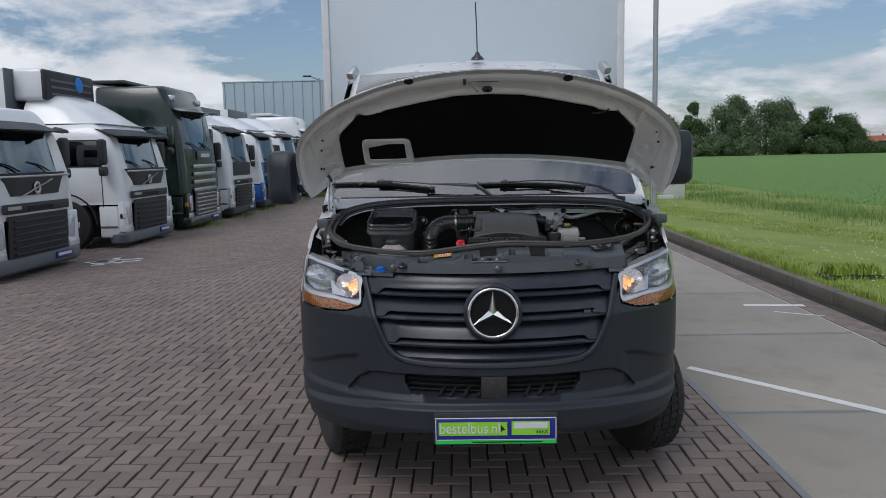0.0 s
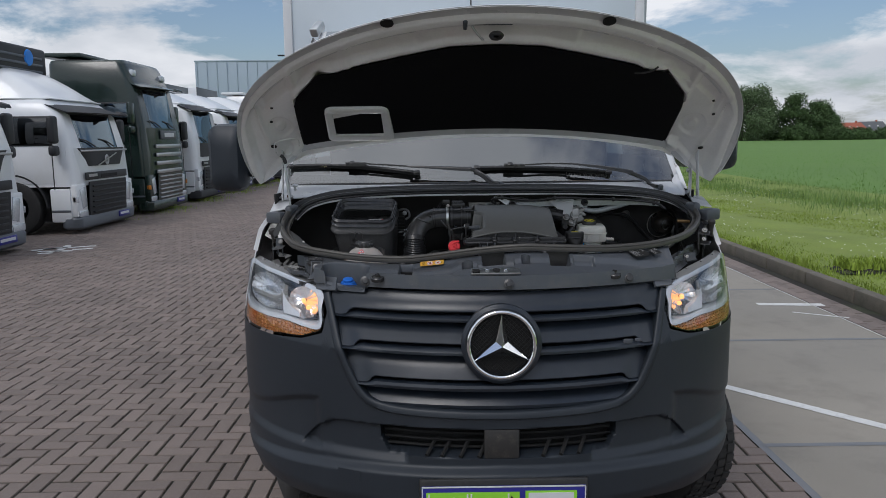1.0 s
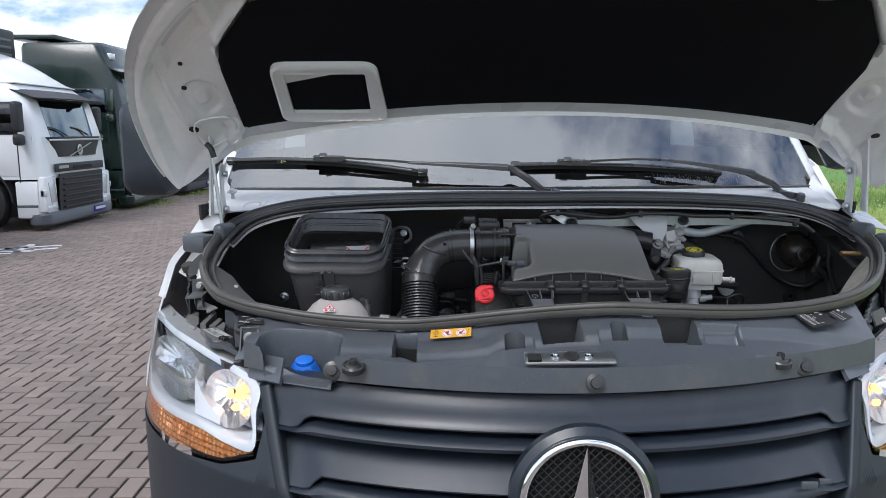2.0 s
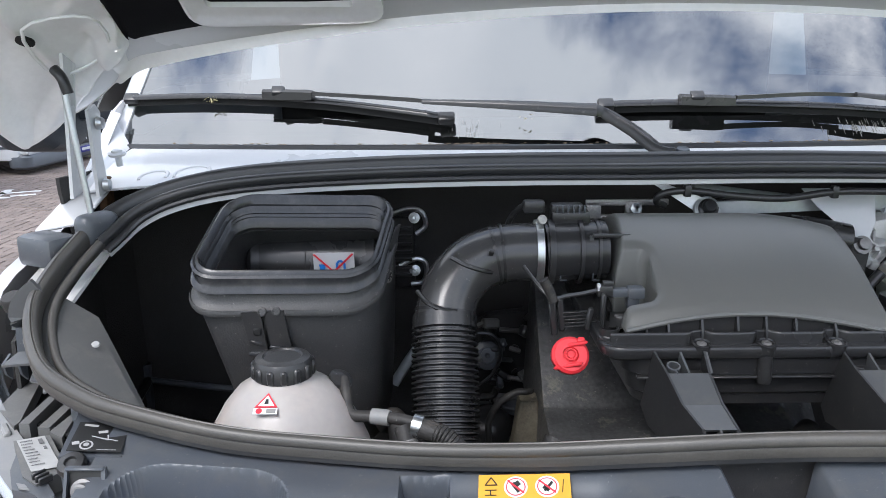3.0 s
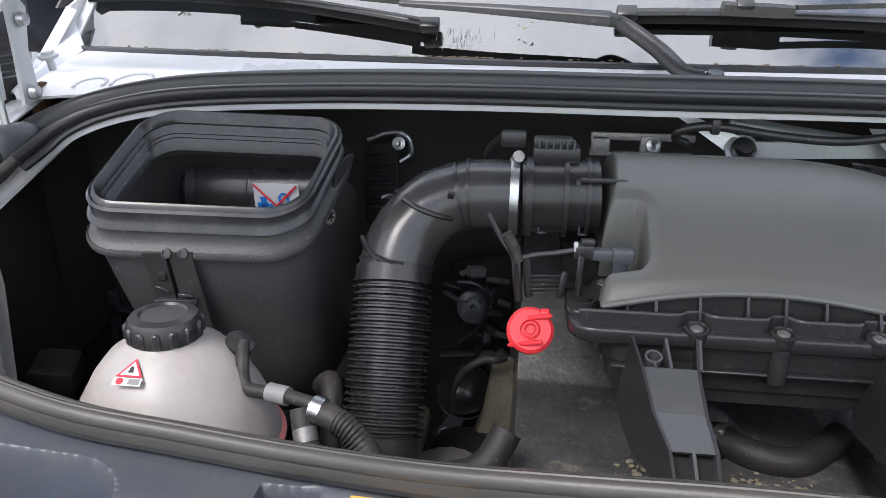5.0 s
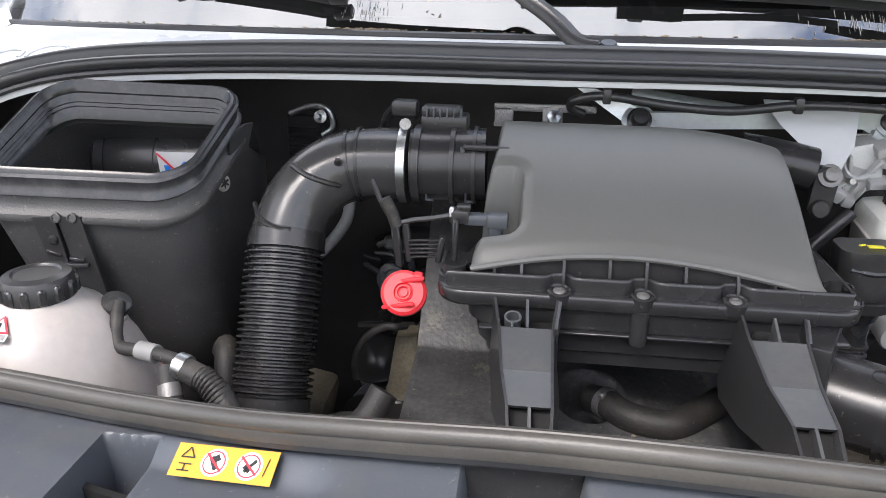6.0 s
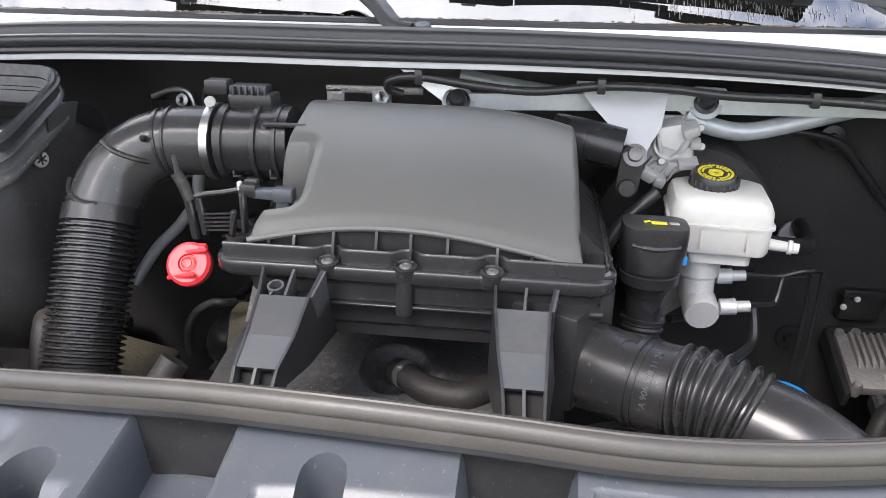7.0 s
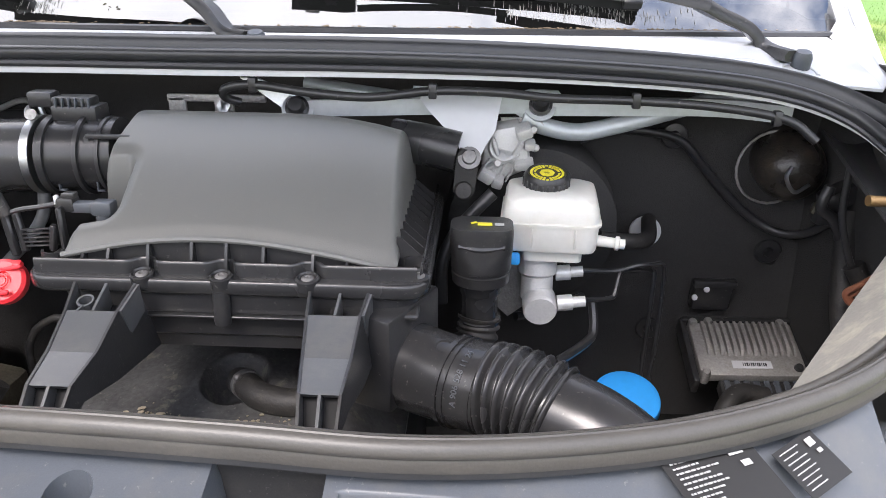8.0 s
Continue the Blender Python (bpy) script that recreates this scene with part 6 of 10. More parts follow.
def cross_at(u, v):
    x = -0.625 + 1.25 * u
    ye = 0.108 + 0.43 * x * x
    ys = seal_front(x) + 0.004
    if v < 0.16:
        k = v / 0.16
        cut_out = 0.045 * pit(x, 0.25, -0.592, -0.432, 0.2, 0.3, 0.02)
        return V((x, ye - 0.004 * (1 - k), 1.150 - 0.02 * (cut_out > 0.02) + (0.047 - cut_out) * k ** 0.8 + 0.001))
    y = ye + (ys - ye) * (v - 0.16) / 0.84
    # keep the round ends of the two openings clean
    for hx, hy, hr in HOLES:
        r = math.hypot(x - hx, y - hy)
        if y > hy and abs(r - hr) < 0.0034:
            q = (hr + (0.0012 if r >= hr else -0.0012)) / r
            x, y = hx + (x - hx) * q, hy + (y - hy) * q
    z = panel_z(x, y)
    back = seal_front(x) - y
    z -= 0.050 * pit(x, y, -0.046, 0.034, 0.200, 0.40, 0.008)
    z -= 0.050 * pit(x, y, 0.182, 0.253, 0.195, 0.40, 0.008)
    z -= 0.060 * pit(x, y, -0.330, -0.282, 0.205, 0.330, 0.008)
    for hx, hy, hr in HOLES:
        end = hr - (math.hypot(x - hx, y - hy) if y > hy else abs(x - hx))
        z -= 0.095 * step(-0.001, 0.001, end) * step(hy - 0.030, hy - 0.022, y)
    basin = 0.050 - math.hypot(max(abs(x + 0.514) - 0.034, 0.0), max(y - 0.288, 0.0))
    z -= 0.105 * step(0.0, 0.010, basin) * (1 if y > ye + 0.016 else 0.43)
    z -= 0.018 * pit(x, y, 0.262, 0.335, 0.20, 0.245, 0.006)
    z -= 0.030 * pit(x, y, -0.42, -0.36, 0.12, 0.18, 0.02) + 0.030 * pit(x, y, 0.345, 0.41, 0.12, 0.18, 0.02)
    # the panel falls away from the seal beside the yellow sticker
    z -= 0.0125 * step(0.003, 0.032, back) * step(-0.315, -0.275, x) * (1 - step(-0.155, -0.115, x))
    # the front half is a step lower than the back
    z -= 0.012 * (1 - step(0.0, 0.022, y - (0.205 + 0.10 * x * x if abs(x) > 0.06 else 0.19)))
    return V((x, y, z))


cross = part("front_panel", grid(bmesh.new(), cross_at, 420, 150), PLASTIC_GREY, van, "charcoal plastic panel over the radiator", angle=45)
for px_, py_, pw_ in ((-0.006, 0.279, 0.090), (0.217, 0.2585, 0.080)):
    part("pocket_wall", box((px_, py_ + 0.004, 1.200), (pw_, 0.004, 0.105), 0.001, 1), PLASTIC, cross)
# side supports behind the headlights, with ribs, bolts and stickers
for side in (1,):
    sup = part("lamp_support", grid(bmesh.new(), lambda u, v: V((side * (0.60 + 0.25 * u), 0.275 + 0.36 * u + 0.10 * v * (1 - u), 1.140 + 0.05 * v + 0.055 * u)), 14, 6, 0.008), PLASTIC, van, "black ribbed bracket behind the headlight")
    for k in range(7):
        part("rib", box((side * (0.640 + 0.019 * k), 0.352 + 0.026 * k, 1.186 + 0.006 * k), (0.007, 0.085, 0.022), 0.002, 1, turn(0, 0, side * -38)), PLASTIC if k % 2 else PLASTIC_GREY, sup)
    part("bolt_plate", box((side * 0.625, 0.336, 1.168), (0.046, 0.008, 0.056), 0.004, 2, turn(-25, 0, side * 12)), PLASTIC, sup)
    part("bolt_foot", box((side * 0.625, 0.328, 1.140), (0.052, 0.040, 0.008), 0.003, 1, turn(0, 0, side * 12)), PLASTIC, sup)
    part("upright", box((side * 0.832, 0.575, 1.255), (0.008, 0.06, 0.085), 0.003, 1, turn(12, 0, side * -25)), PLASTIC, sup)
    part("upright", box((side * 0.800, 0.545, 1.245), (0.008, 0.055, 0.075), 0.003, 1, turn(12, 0, side * -25)), PLASTIC, sup)
    part("shelf", box((side * 0.818, 0.553, 1.272), (0.050, 0.030, 0.008), 0.003, 1, turn(20, 0, side * -25)), PLASTIC, sup)
    part("shelf", box((side * 0.818, 0.545, 1.235), (0.050, 0.030, 0.007), 0.003, 1, turn(20, 0, side * -25)), PLASTIC, sup)
    part("lug", box((side * 0.872, 0.63, 1.275), (0.024, 0.06, 0.03), 0.008, 2, turn(25, 0, side * -20)), PLASTIC, sup)
    part("inner_web", box((side * 0.740, 0.46, 1.195), (0.07, 0.006, 0.035), 0.003, 1, turn(-20, 0, side * 40)), PLASTIC, sup)
    for bx, by, bz, br in ((0.626, 0.326, 1.178, 0.010), (0.818, 0.536, 1.286, 0.011), (0.812, 0.522, 1.254, 0.009), (0.70, 0.372, 1.212, 0.006)):
        part("bolt", lathe(bmesh.new(), [(br, -0.004), (br, 0.0), (br * 0.6, 0.001), (br * 0.55, 0.005), (0.0, 0.006)], (side * bx, by, bz), (0, -0.75, 0.66), 6), ALU, sup)
    part("rubber_buffer", lathe(bmesh.new(), [(0.010, -0.03), (0.010, 0.0), (0.014, 0.003), (0.014, 0.014), (0.010, 0.018), (0.0, 0.019)], (side * 0.860, 0.585, 1.302), (0, -0.3, 1), 16), RUBBER_MATT, sup)
for side in (-1, 1):
    # hood bump stops on the panel
    part("bump_stop", lathe(bmesh.new(), [(0.022, -0.012), (0.022, -0.002), (0.019, 0.001), (0.015, -0.001), (0.012, 0.001), (0.008, 0.002), (0.007, 0.010), (0.0, 0.010)], (-0.397 if side < 0 else 0.394, 0.165 if side < 0 else 0.182, 1.188), (0, -0.25, 1), 20), PLASTIC_SATIN, cross)
# left-hand corner behind the headlight
nook = part("lamp_support", prism(bmesh.new(), [(-0.833, 0.531, 1.160), (-0.880, 0.650, 1.165), (-0.850, 0.680, 1.165), (-0.770, 0.599, 1.160), (-0.660, 0.430, 1.160), (-0.640, 0.350, 1.150), (-0.625, 0.305, 1.140), (-0.676, 0.314, 1.145), (-0.774, 0.461, 1.160)], (0, 0, -0.012)), PLASTIC, van, "dusty grey plastic bracket behind the headlight")
for outline, tall in (([(-0.825, 0.522, 1.182), (-0.838, 0.616, 1.182), (-0.815, 0.604, 1.182), (-0.779, 0.487, 1.182), (-0.780, 0.476, 1.182)], 0.016), ([(-0.770, 0.469, 1.188), (-0.772, 0.581, 1.190), (-0.761, 0.565, 1.190), (-0.758, 0.469, 1.188)], 0.024),
                      ([(-0.751, 0.472, 1.182), (-0.750, 0.545, 1.182), (-0.738, 0.530, 1.182), (-0.737, 0.471, 1.182)], 0.018), ([(-0.732, 0.462, 1.182), (-0.728, 0.506, 1.182), (-0.719, 0.490, 1.182), (-0.711, 0.447, 1.182)], 0.018)):
    part("rib", prism(bmesh.new(), outline, (0, 0, -tall)), DUST_GREY, nook)
part("label_bed", prism(bmesh.new(), [(-0.762, 0.442, 1.181), (-0.729, 0.456, 1.181), (-0.674, 0.383, 1.181), (-0.690, 0.352, 1.181), (-0.712, 0.368, 1.181)], (0, 0, -0.02)), DUST_GREY, nook)
for outline in ([(-0.806, 0.563, 1.200), (-0.834, 0.648, 1.206), (-0.802, 0.607, 1.206), (-0.781, 0.556, 1.200)], [(-0.781, 0.556, 1.203), (-0.802, 0.607, 1.207), (-0.754, 0.552, 1.205), (-0.775, 0.534, 1.197)]):
    part("torn_lip", prism(bmesh.new(), outline, (0.001, 0.001, -0.003)), PLASTIC_LIGHT, nook)
low_arm = part("lower_arm", prism(bmesh.new(), [(-0.746, 0.420, 1.180), (-0.732, 0.381, 1.180), (-0.712, 0.348, 1.178), (-0.685, 0.339, 1.178), (-0.645, 0.303, 1.172), (-0.668, 0.342, 1.178), (-0.700, 0.380, 1.180)], (0, 0, -0.010)), PLASTIC_GREY, nook)
part("slot", prism(bmesh.new(), [(-0.711, 0.355, 1.1800), (-0.701, 0.352, 1.1800), (-0.692, 0.343, 1.1800), (-0.703, 0.345, 1.1800)], (0, 0, 0.0015)), PLASTIC_LIGHT, low_arm)
for k in range(3):
    part("tooth", box((-0.694 + 0.006 * k, 0.366 - 0.005 * k, 1.184), (0.003, 0.014, 0.008), 0.001, 1, turn(0, 0, -38)), PLASTIC, low_arm)
# end of the front panel with its bolted plate
end = part("panel_end", prism(bmesh.new(), [(-0.720, 0.490, 1.2145), (-0.694, 0.462, 1.2150), (-0.684, 0.436, 1.2150), (-0.662, 0.348, 1.2135), (-0.600, 0.345, 1.2140), (-0.600, 0.420, 1.2170), (-0.671, 0.464, 1.2150)], (0, 0, -0.045)), PLASTIC_GREY, cross)
part("ear", lathe(bmesh.new(), [(0.0, -0.008), (0.013, -0.008), (0.014, -0.002), (0.012, 0.002), (0.006, 0.003), (0.005, 0.0), (0.0, 0.0)], (-0.645, 0.338, 1.212), (0, -0.45, 0.9), 18), PLASTIC, end)
plate = part("bolt_plate", prism(bmesh.new(), [(-0.637, 0.3200, 1.216), (-0.607, 0.3200, 1.216), (-0.612, 0.3120, 1.184), (-0.639, 0.3120, 1.181)], (0, 0.004, 0)), PLASTIC, end)
part("cheek", prism(bmesh.new(), [(-0.607, 0.318, 1.218), (-0.607, 0.322, 1.218), (-0.600, 0.312, 1.170), (-0.604, 0.300, 1.174)], (0.004, 0, 0)), PLASTIC_GREY, plate)
part("cheek", prism(bmesh.new(), [(-0.641, 0.318, 1.218), (-0.641, 0.322, 1.218), (-0.643, 0.312, 1.170), (-0.641, 0.300, 1.174)], (0.003, 0, 0)), PLASTIC_GREY, plate)
part("top_edge", box((-0.622, 0.3185, 1.2175), (0.036, 0.007, 0.003), 0.001, 1), PLASTIC_GREY, plate)
part("foot", prism(bmesh.new(), [(-0.640, 0.312, 1.182), (-0.611, 0.312, 1.184), (-0.606, 0.290, 1.165), (-0.648, 0.286, 1.160)], (0, 0.003, -0.003)), PLASTIC_GREY, plate)
part("bolt", lathe(bmesh.new(), [(0.0115, -0.003), (0.0115, 0.0), (0.0085, 0.001), (0.0080, 0.006), (0.0062, 0.0075), (0.0040, 0.0075), (0.0034, 0.003), (0.0, 0.003)], (-0.6225, 0.3095, 1.199), (0, -0.95, 0.30), 18), SCREW, plate)
# bracket under the corner of the seal
sup = part("corner_bracket", prism(bmesh.new(), [(-0.812, 0.560, 1.270), (-0.788, 0.560, 1.270), (-0.788, 0.560, 1.236), (-0.814, 0.560, 1.233)], (0, 0.004, 0)), PLASTIC_GREY, van, "grey plastic bracket bolted under the seal")
part("arch", tube(bmesh.new(), [(-0.815, 0.575, 1.264), (-0.814, 0.575, 1.288), (-0.804, 0.576, 1.306), (-0.788, 0.578, 1.320)], 0, section=[(-0.004, -0.010), (-0.004, 0.010), (0.004, 0.010), (0.004, -0.010)]), PLASTIC_LEG, sup)
part("shelf", prism(bmesh.new(), [(-0.824, 0.540, 1.230), (-0.812, 0.560, 1.240), (-0.778, 0.560, 1.242), (-0.786, 0.540, 1.233)], (0, 0, -0.003)), PLASTIC_LEG, sup)
for x in (-0.824, -0.805, -0.788):
    part("web", prism(bmesh.new(), [(x, 0.541, 1.231), (x, 0.559, 1.238), (x, 0.556, 1.205), (x, 0.545, 1.216)], (0.003, 0, 0)), PLASTIC_GREY, sup)
part("bolt", lathe(bmesh.new(), [(0.0095, -0.003), (0.0095, 0.0), (0.0068, 0.001), (0.0060, 0.006), (0.0, 0.006)], (-0.794, 0.557, 1.256), (0, -0.95, 0.30), 14), SCREW, sup)
part("rubber_buffer", lathe(bmesh.new(), [(0.010, -0.05), (0.010, -0.012), (0.0145, -0.010), (0.0150, 0.004), (0.0125, 0.0075), (0.0, 0.008)], (-0.834, 0.602, 1.293), (-0.1, -0.35, 0.93), 20), RUBBER_MATT, sup)
for bx in (-0.439, 0.034, 0.443):
    by = 0.106 + 0.43 * bx * bx
    part("screw", lathe(bmesh.new(), [(0.017, -0.003), (0.017, 0.002), (0.010, 0.004), (0.009, 0.009), (0.0, 0.010)], (bx, by - 0.003, 1.170), (0, -1, 0.35), 16), PLASTIC, cross)
for side in (-1, 1):
    part("corner_cover", grid(bmesh.new(), lambda u, v: V((side * (0.545 + 0.075 * u), 0.215 + 0.06 * u + 0.05 * v, 1.135 + 0.035 * v - 0.005 * u)), 6, 4, 0.008), PLASTIC_GREY, cross)
# latch plate
lp = part("latch_plate", box((-0.008, 0.128, 1.208), (0.162, 0.034, 0.007), 0.003, 2, turn(22, 0, 0)), STEEL, van, "bare metal latch plate with keyhole")
for dx, r in ((-0.03, 0.007), (0.0, 0.013), (0.03, 0.007)):
    part("rivet", lathe(bmesh.new(), [(r, 0), (r, 0.003), (r * 0.6, 0.004), (r * 0.55, 0.002), (0, 0.002)], (-0.005 + dx, 0.126, 1.2115), (0, -0.37, 1), 16), CHROME if dx else PLASTIC, lp)
part("catch", box((-0.072, 0.120, 1.212), (0.024, 0.018, 0.006), 0.001, 1, turn(22, 0, 0)), DARK, lp)

# ---------------------------------------------------------------- stickers


def quad_sticker(name, c, du, dv, material, parent, label="", lift=0.0015, th=0.0004):
    c, du, dv = V(c), V(du), V(dv)
    n = du.cross(dv).normalized()
    return part(name, prism(bmesh.new(), [c - du + n * lift - dv, c + du - dv + n * lift, c + du + dv + n * lift, c - du + dv + n * lift], n * th), material, parent, label)


def sticker_shapes(parent, c, du, dv, shapes, lift=0.003):
    """Flat print: shapes of (material, outline in sticker units from -1 to 1)."""
    c, du, dv = V(c), V(du), V(dv)
    n = du.cross(dv).normalized()
    for m_, outline in shapes:
        part("print", prism(bmesh.new(), [c + du * a + dv * b + n * lift for a, b in outline], n * 0.0002), m_, parent)


def ring_shape(cx, cy, r, sx=1.0, n=20):
    return [(cx + r * math.cos(2 * math.pi * k / n) * sx, cy + r * math.sin(2 * math.pi * k / n)) for k in range(n)]


def bar(x0, y0, x1, y1, w, asp=1.0):
    d = V((x1 - x0, (y1 - y0) * asp))
    s = V((-d.y, d.x)).normalized() * w
    return [(x0 + s.x, y0 + s.y / asp), (x1 + s.x, y1 + s.y / asp), (x1 - s.x, y1 - s.y / asp), (x0 - s.x, y0 - s.y / asp)]


LC, LU, LV = V((-0.2158, 0.2929, 1.2074)), V((0.0405, -0.0067, 0.0045)), V((0.0008, 0.0114, 0.0058))
warn = quad_sticker("warning_sticker", LC, LU, LV, YELLOW, cross, "yellow warning sticker with two crossed-out signs", lift=0.004)
shapes = []
for cx in (-0.18, 0.5):
    shapes += [(PAPER, ring_shape(cx, 0, 0.84, 0.31))]
sticker_shapes(warn, LC, LU, LV, shapes, 0.0044)
sticker_shapes(warn, LC, LU, LV, [(INK_RED, ring_shape(cx, 0, 0.70, 0.31)) for cx in (-0.18, 0.5)], 0.0045)
sticker_shapes(warn, LC, LU, LV, [(PAPER, ring_shape(cx, 0, 0.62, 0.31)) for cx in (-0.18, 0.5)], 0.0046)
sticker_shapes(warn, LC, LU, LV, [(INK, bar(-0.25, 0.3, -0.10, -0.4, 0.05, 0.31)), (INK, bar(-0.10, 0.35, -0.22, 0.05, 0.06, 0.31)), (INK, bar(0.44, -0.35, 0.62, 0.35, 0.03, 0.31)), (INK, bar(0.42, 0.0, 0.55, -0.3, 0.05, 0.31))], 0.0048)
sticker_shapes(warn, LC, LU, LV, [(INK_RED, bar(-0.36, 0.5, 0.0, -0.5, 0.02, 0.31)), (INK_RED, bar(0.32, 0.5, 0.68, -0.5, 0.02, 0.31)), (INK, bar(-0.85, 0.15, -0.72, 0.75, 0.012, 0.31)), (INK, bar(-0.59, 0.15, -0.72, 0.75, 0.012, 0.31)), (INK, bar(-0.86, 0.15, -0.58, 0.15, 0.012, 0.31)),
               (INK, bar(-0.85, -0.25, -0.6, -0.25, 0.01, 0.31)), (INK, bar(-0.85, -0.65, -0.6, -0.65, 0.01, 0.31)), (INK, bar(-0.73, -0.25, -0.73, -0.65, 0.012, 0.31)), (INK, bar(0.82, -0.5, 0.86, 0.5, 0.008, 0.31))], 0.0050)


def text_label(c, du, dv, parent, rows, seed, material=INK, ink=INK_WHITE, label="black label with unreadable white print", fill=0.55):
    """A label with short rows of bars standing for small print; fill: how much of its width they take."""
    rnd = random.Random(seed)
    s = quad_sticker("data_label", c, du, dv, material, parent, label)
    bm = bmesh.new()
    c, du, dv = V(c), V(du), V(dv)
    n = du.cross(dv).normalized()
    for k in range(rows):
        y = 0.78 - 1.5 * k / max(1, rows - 1)
        x, end = -0.86, -0.86 + 1.7 * fill * rnd.uniform(0.55, 1.0)
        while x < end:
            w = rnd.uniform(0.03, 0.11)
            prism(bm, [c + du * a + dv * b + n * 0.003 for a, b in ((x, y - 0.022), (x + w, y - 0.022), (x + w, y + 0.022), (x, y + 0.022))], n * 0.0004)
            x += w + rnd.uniform(0.02, 0.04)
    for bx, by, bw, bh in ((0.55, 0.62, 0.16, 0.16), (0.62, 0.2, 0.10, 0.08)):
        prism(bm, [c + du * a + dv * b + n * 0.003 for a, b in ((bx - bw, by - bh), (bx + bw, by - bh), (bx + bw, by + bh), (bx - bw, by + bh))], n * 0.0004)
    part("print", bm, ink, s)
    return s


text_label((0.497, 0.268, 1.2415), (0.030, 0.012, 0.002), (-0.012, 0.022, 0.009), cross, 12, 1)
text_label((0.556, 0.285, 1.2425), (0.016, 0.012, 0.002), (-0.009, 0.014, 0.006), cross, 8, 2)
pict_c, pict_u, pict_v = V((-0.634, 0.3775, 1.2175)), V((0.0275, -0.0022, 0)), V((-0.0060, 0.0285, 0.0010))
pict = quad_sticker("picture_label", pict_c, pict_u, pict_v, INK, end, "black label with white outlines of filling the washer tank")
sticker_shapes(pict, pict_c, pict_u, pict_v, [(INK_WHITE, ring_shape(-0.35, -0.62, 0.30, 0.85)), (INK_WHITE, bar(-0.9, -0.55, -0.65, -0.45, 0.10)), (INK_WHITE, bar(-0.75, 0.78, -0.2, 0.70, 0.07)), (INK_WHITE, bar(-0.1, 0.25, 0.25, 0.35, 0.08)),
                                              (INK_WHITE, bar(-0.30, 0.0, 0.35, -0.22, 0.025)), (INK_WHITE, bar(0.30, 0.1, 0.38, -0.25, 0.025)), (INK_WHITE, bar(0.0, -0.1, 0.75, -0.28, 0.02)), (INK_WHITE, bar(0.1, -0.9, 0.8, -0.88, 0.012))], 0.0021)
sticker_shapes(pict, pict_c, pict_u, pict_v, [(INK, ring_shape(-0.35, -0.62, 0.22, 0.85))], 0.0024)
sticker_shapes(pict, pict_c, pict_u, pict_v, [(INK_WHITE, ring_shape(-0.35, -0.62, 0.12, 0.85))], 0.0027)
quad_sticker("torn_label", (0.470, 0.286, 1.246), (0.010, 0.006, 0.001), (-0.006, 0.009, 0.004), PAPER, cross, "torn white label remnant")
text_label((-0.7185, 0.4113, 1.1815), (0.0125, 0.0055, 0.0), (-0.0255, 0.0330, 0.0), nook, 9, 6, PAPER_GREY, INK_GREY, "white data label with unreadable black print")

# washer filler cap in its basin
cap = part("washer_cap", lathe(bmesh.new(), [(0.034, -0.035), (0.034, -0.012), (0.030, -0.006), (0.026, 0.004), (0.022, 0.010), (0.0, 0.011)], (-0.511, 0.302, 1.140), (0, -0.25, 1), 8), BLUE, van, "blue washer fluid cap")
part("grip", lathe(bmesh.new(), [(0.018, 0.0), (0.018, 0.006), (0.012, 0.009), (0.0, 0.009)], (-0.511, 0.2995, 1.151), (0, -0.25, 1), 20), BLUE, cap)
part("collar", lathe(bmesh.new(), [(0.045, -0.05), (0.047, -0.034), (0.030, -0.032)], (-0.511, 0.302, 1.140), (0, -0.25, 1), 24), PLASTIC, cap)

# flaps hanging inside the seal
part("side_flap", prism(bmesh.new(), [(-.772, .60, 1.290), (-.735, .605, 1.262), (-.70, .565, 1.235), (-.655, .50, 1.205), (-.60, .43, 1.185), (-.59, .400, 1.215), (-.66, .425, 1.238), (-.725, .475, 1.255), (-.765, .545, 1.280)], (0.004, 0.002, 0.006)), DUST_GREY, van, "grey plastic flap inside the seal")
part("flap_clip", lathe(bmesh.new(), [(0.0, -0.001), (0.0050, 0.0), (0.0035, 0.0018), (0.0, 0.002)], (-0.703, 0.534, 1.2585), (0.35, -0.45, 0.8), 14), PAPER_GREY, van)
part("side_flap", prism(bmesh.new(), [(.80, .62, 1.30), (.765, .612, 1.262), (.705, .550, 1.228), (.612, .440, 1.195), (.592, .395, 1.215), (.64, .400, 1.245), (.72, .475, 1.268), (.78, .56, 1.290)], (-0.004, 0.002, 0.006)), DUSTY, van, "dust-covered plastic flap inside the seal")

# ---------------------------------------------------------------- wipers


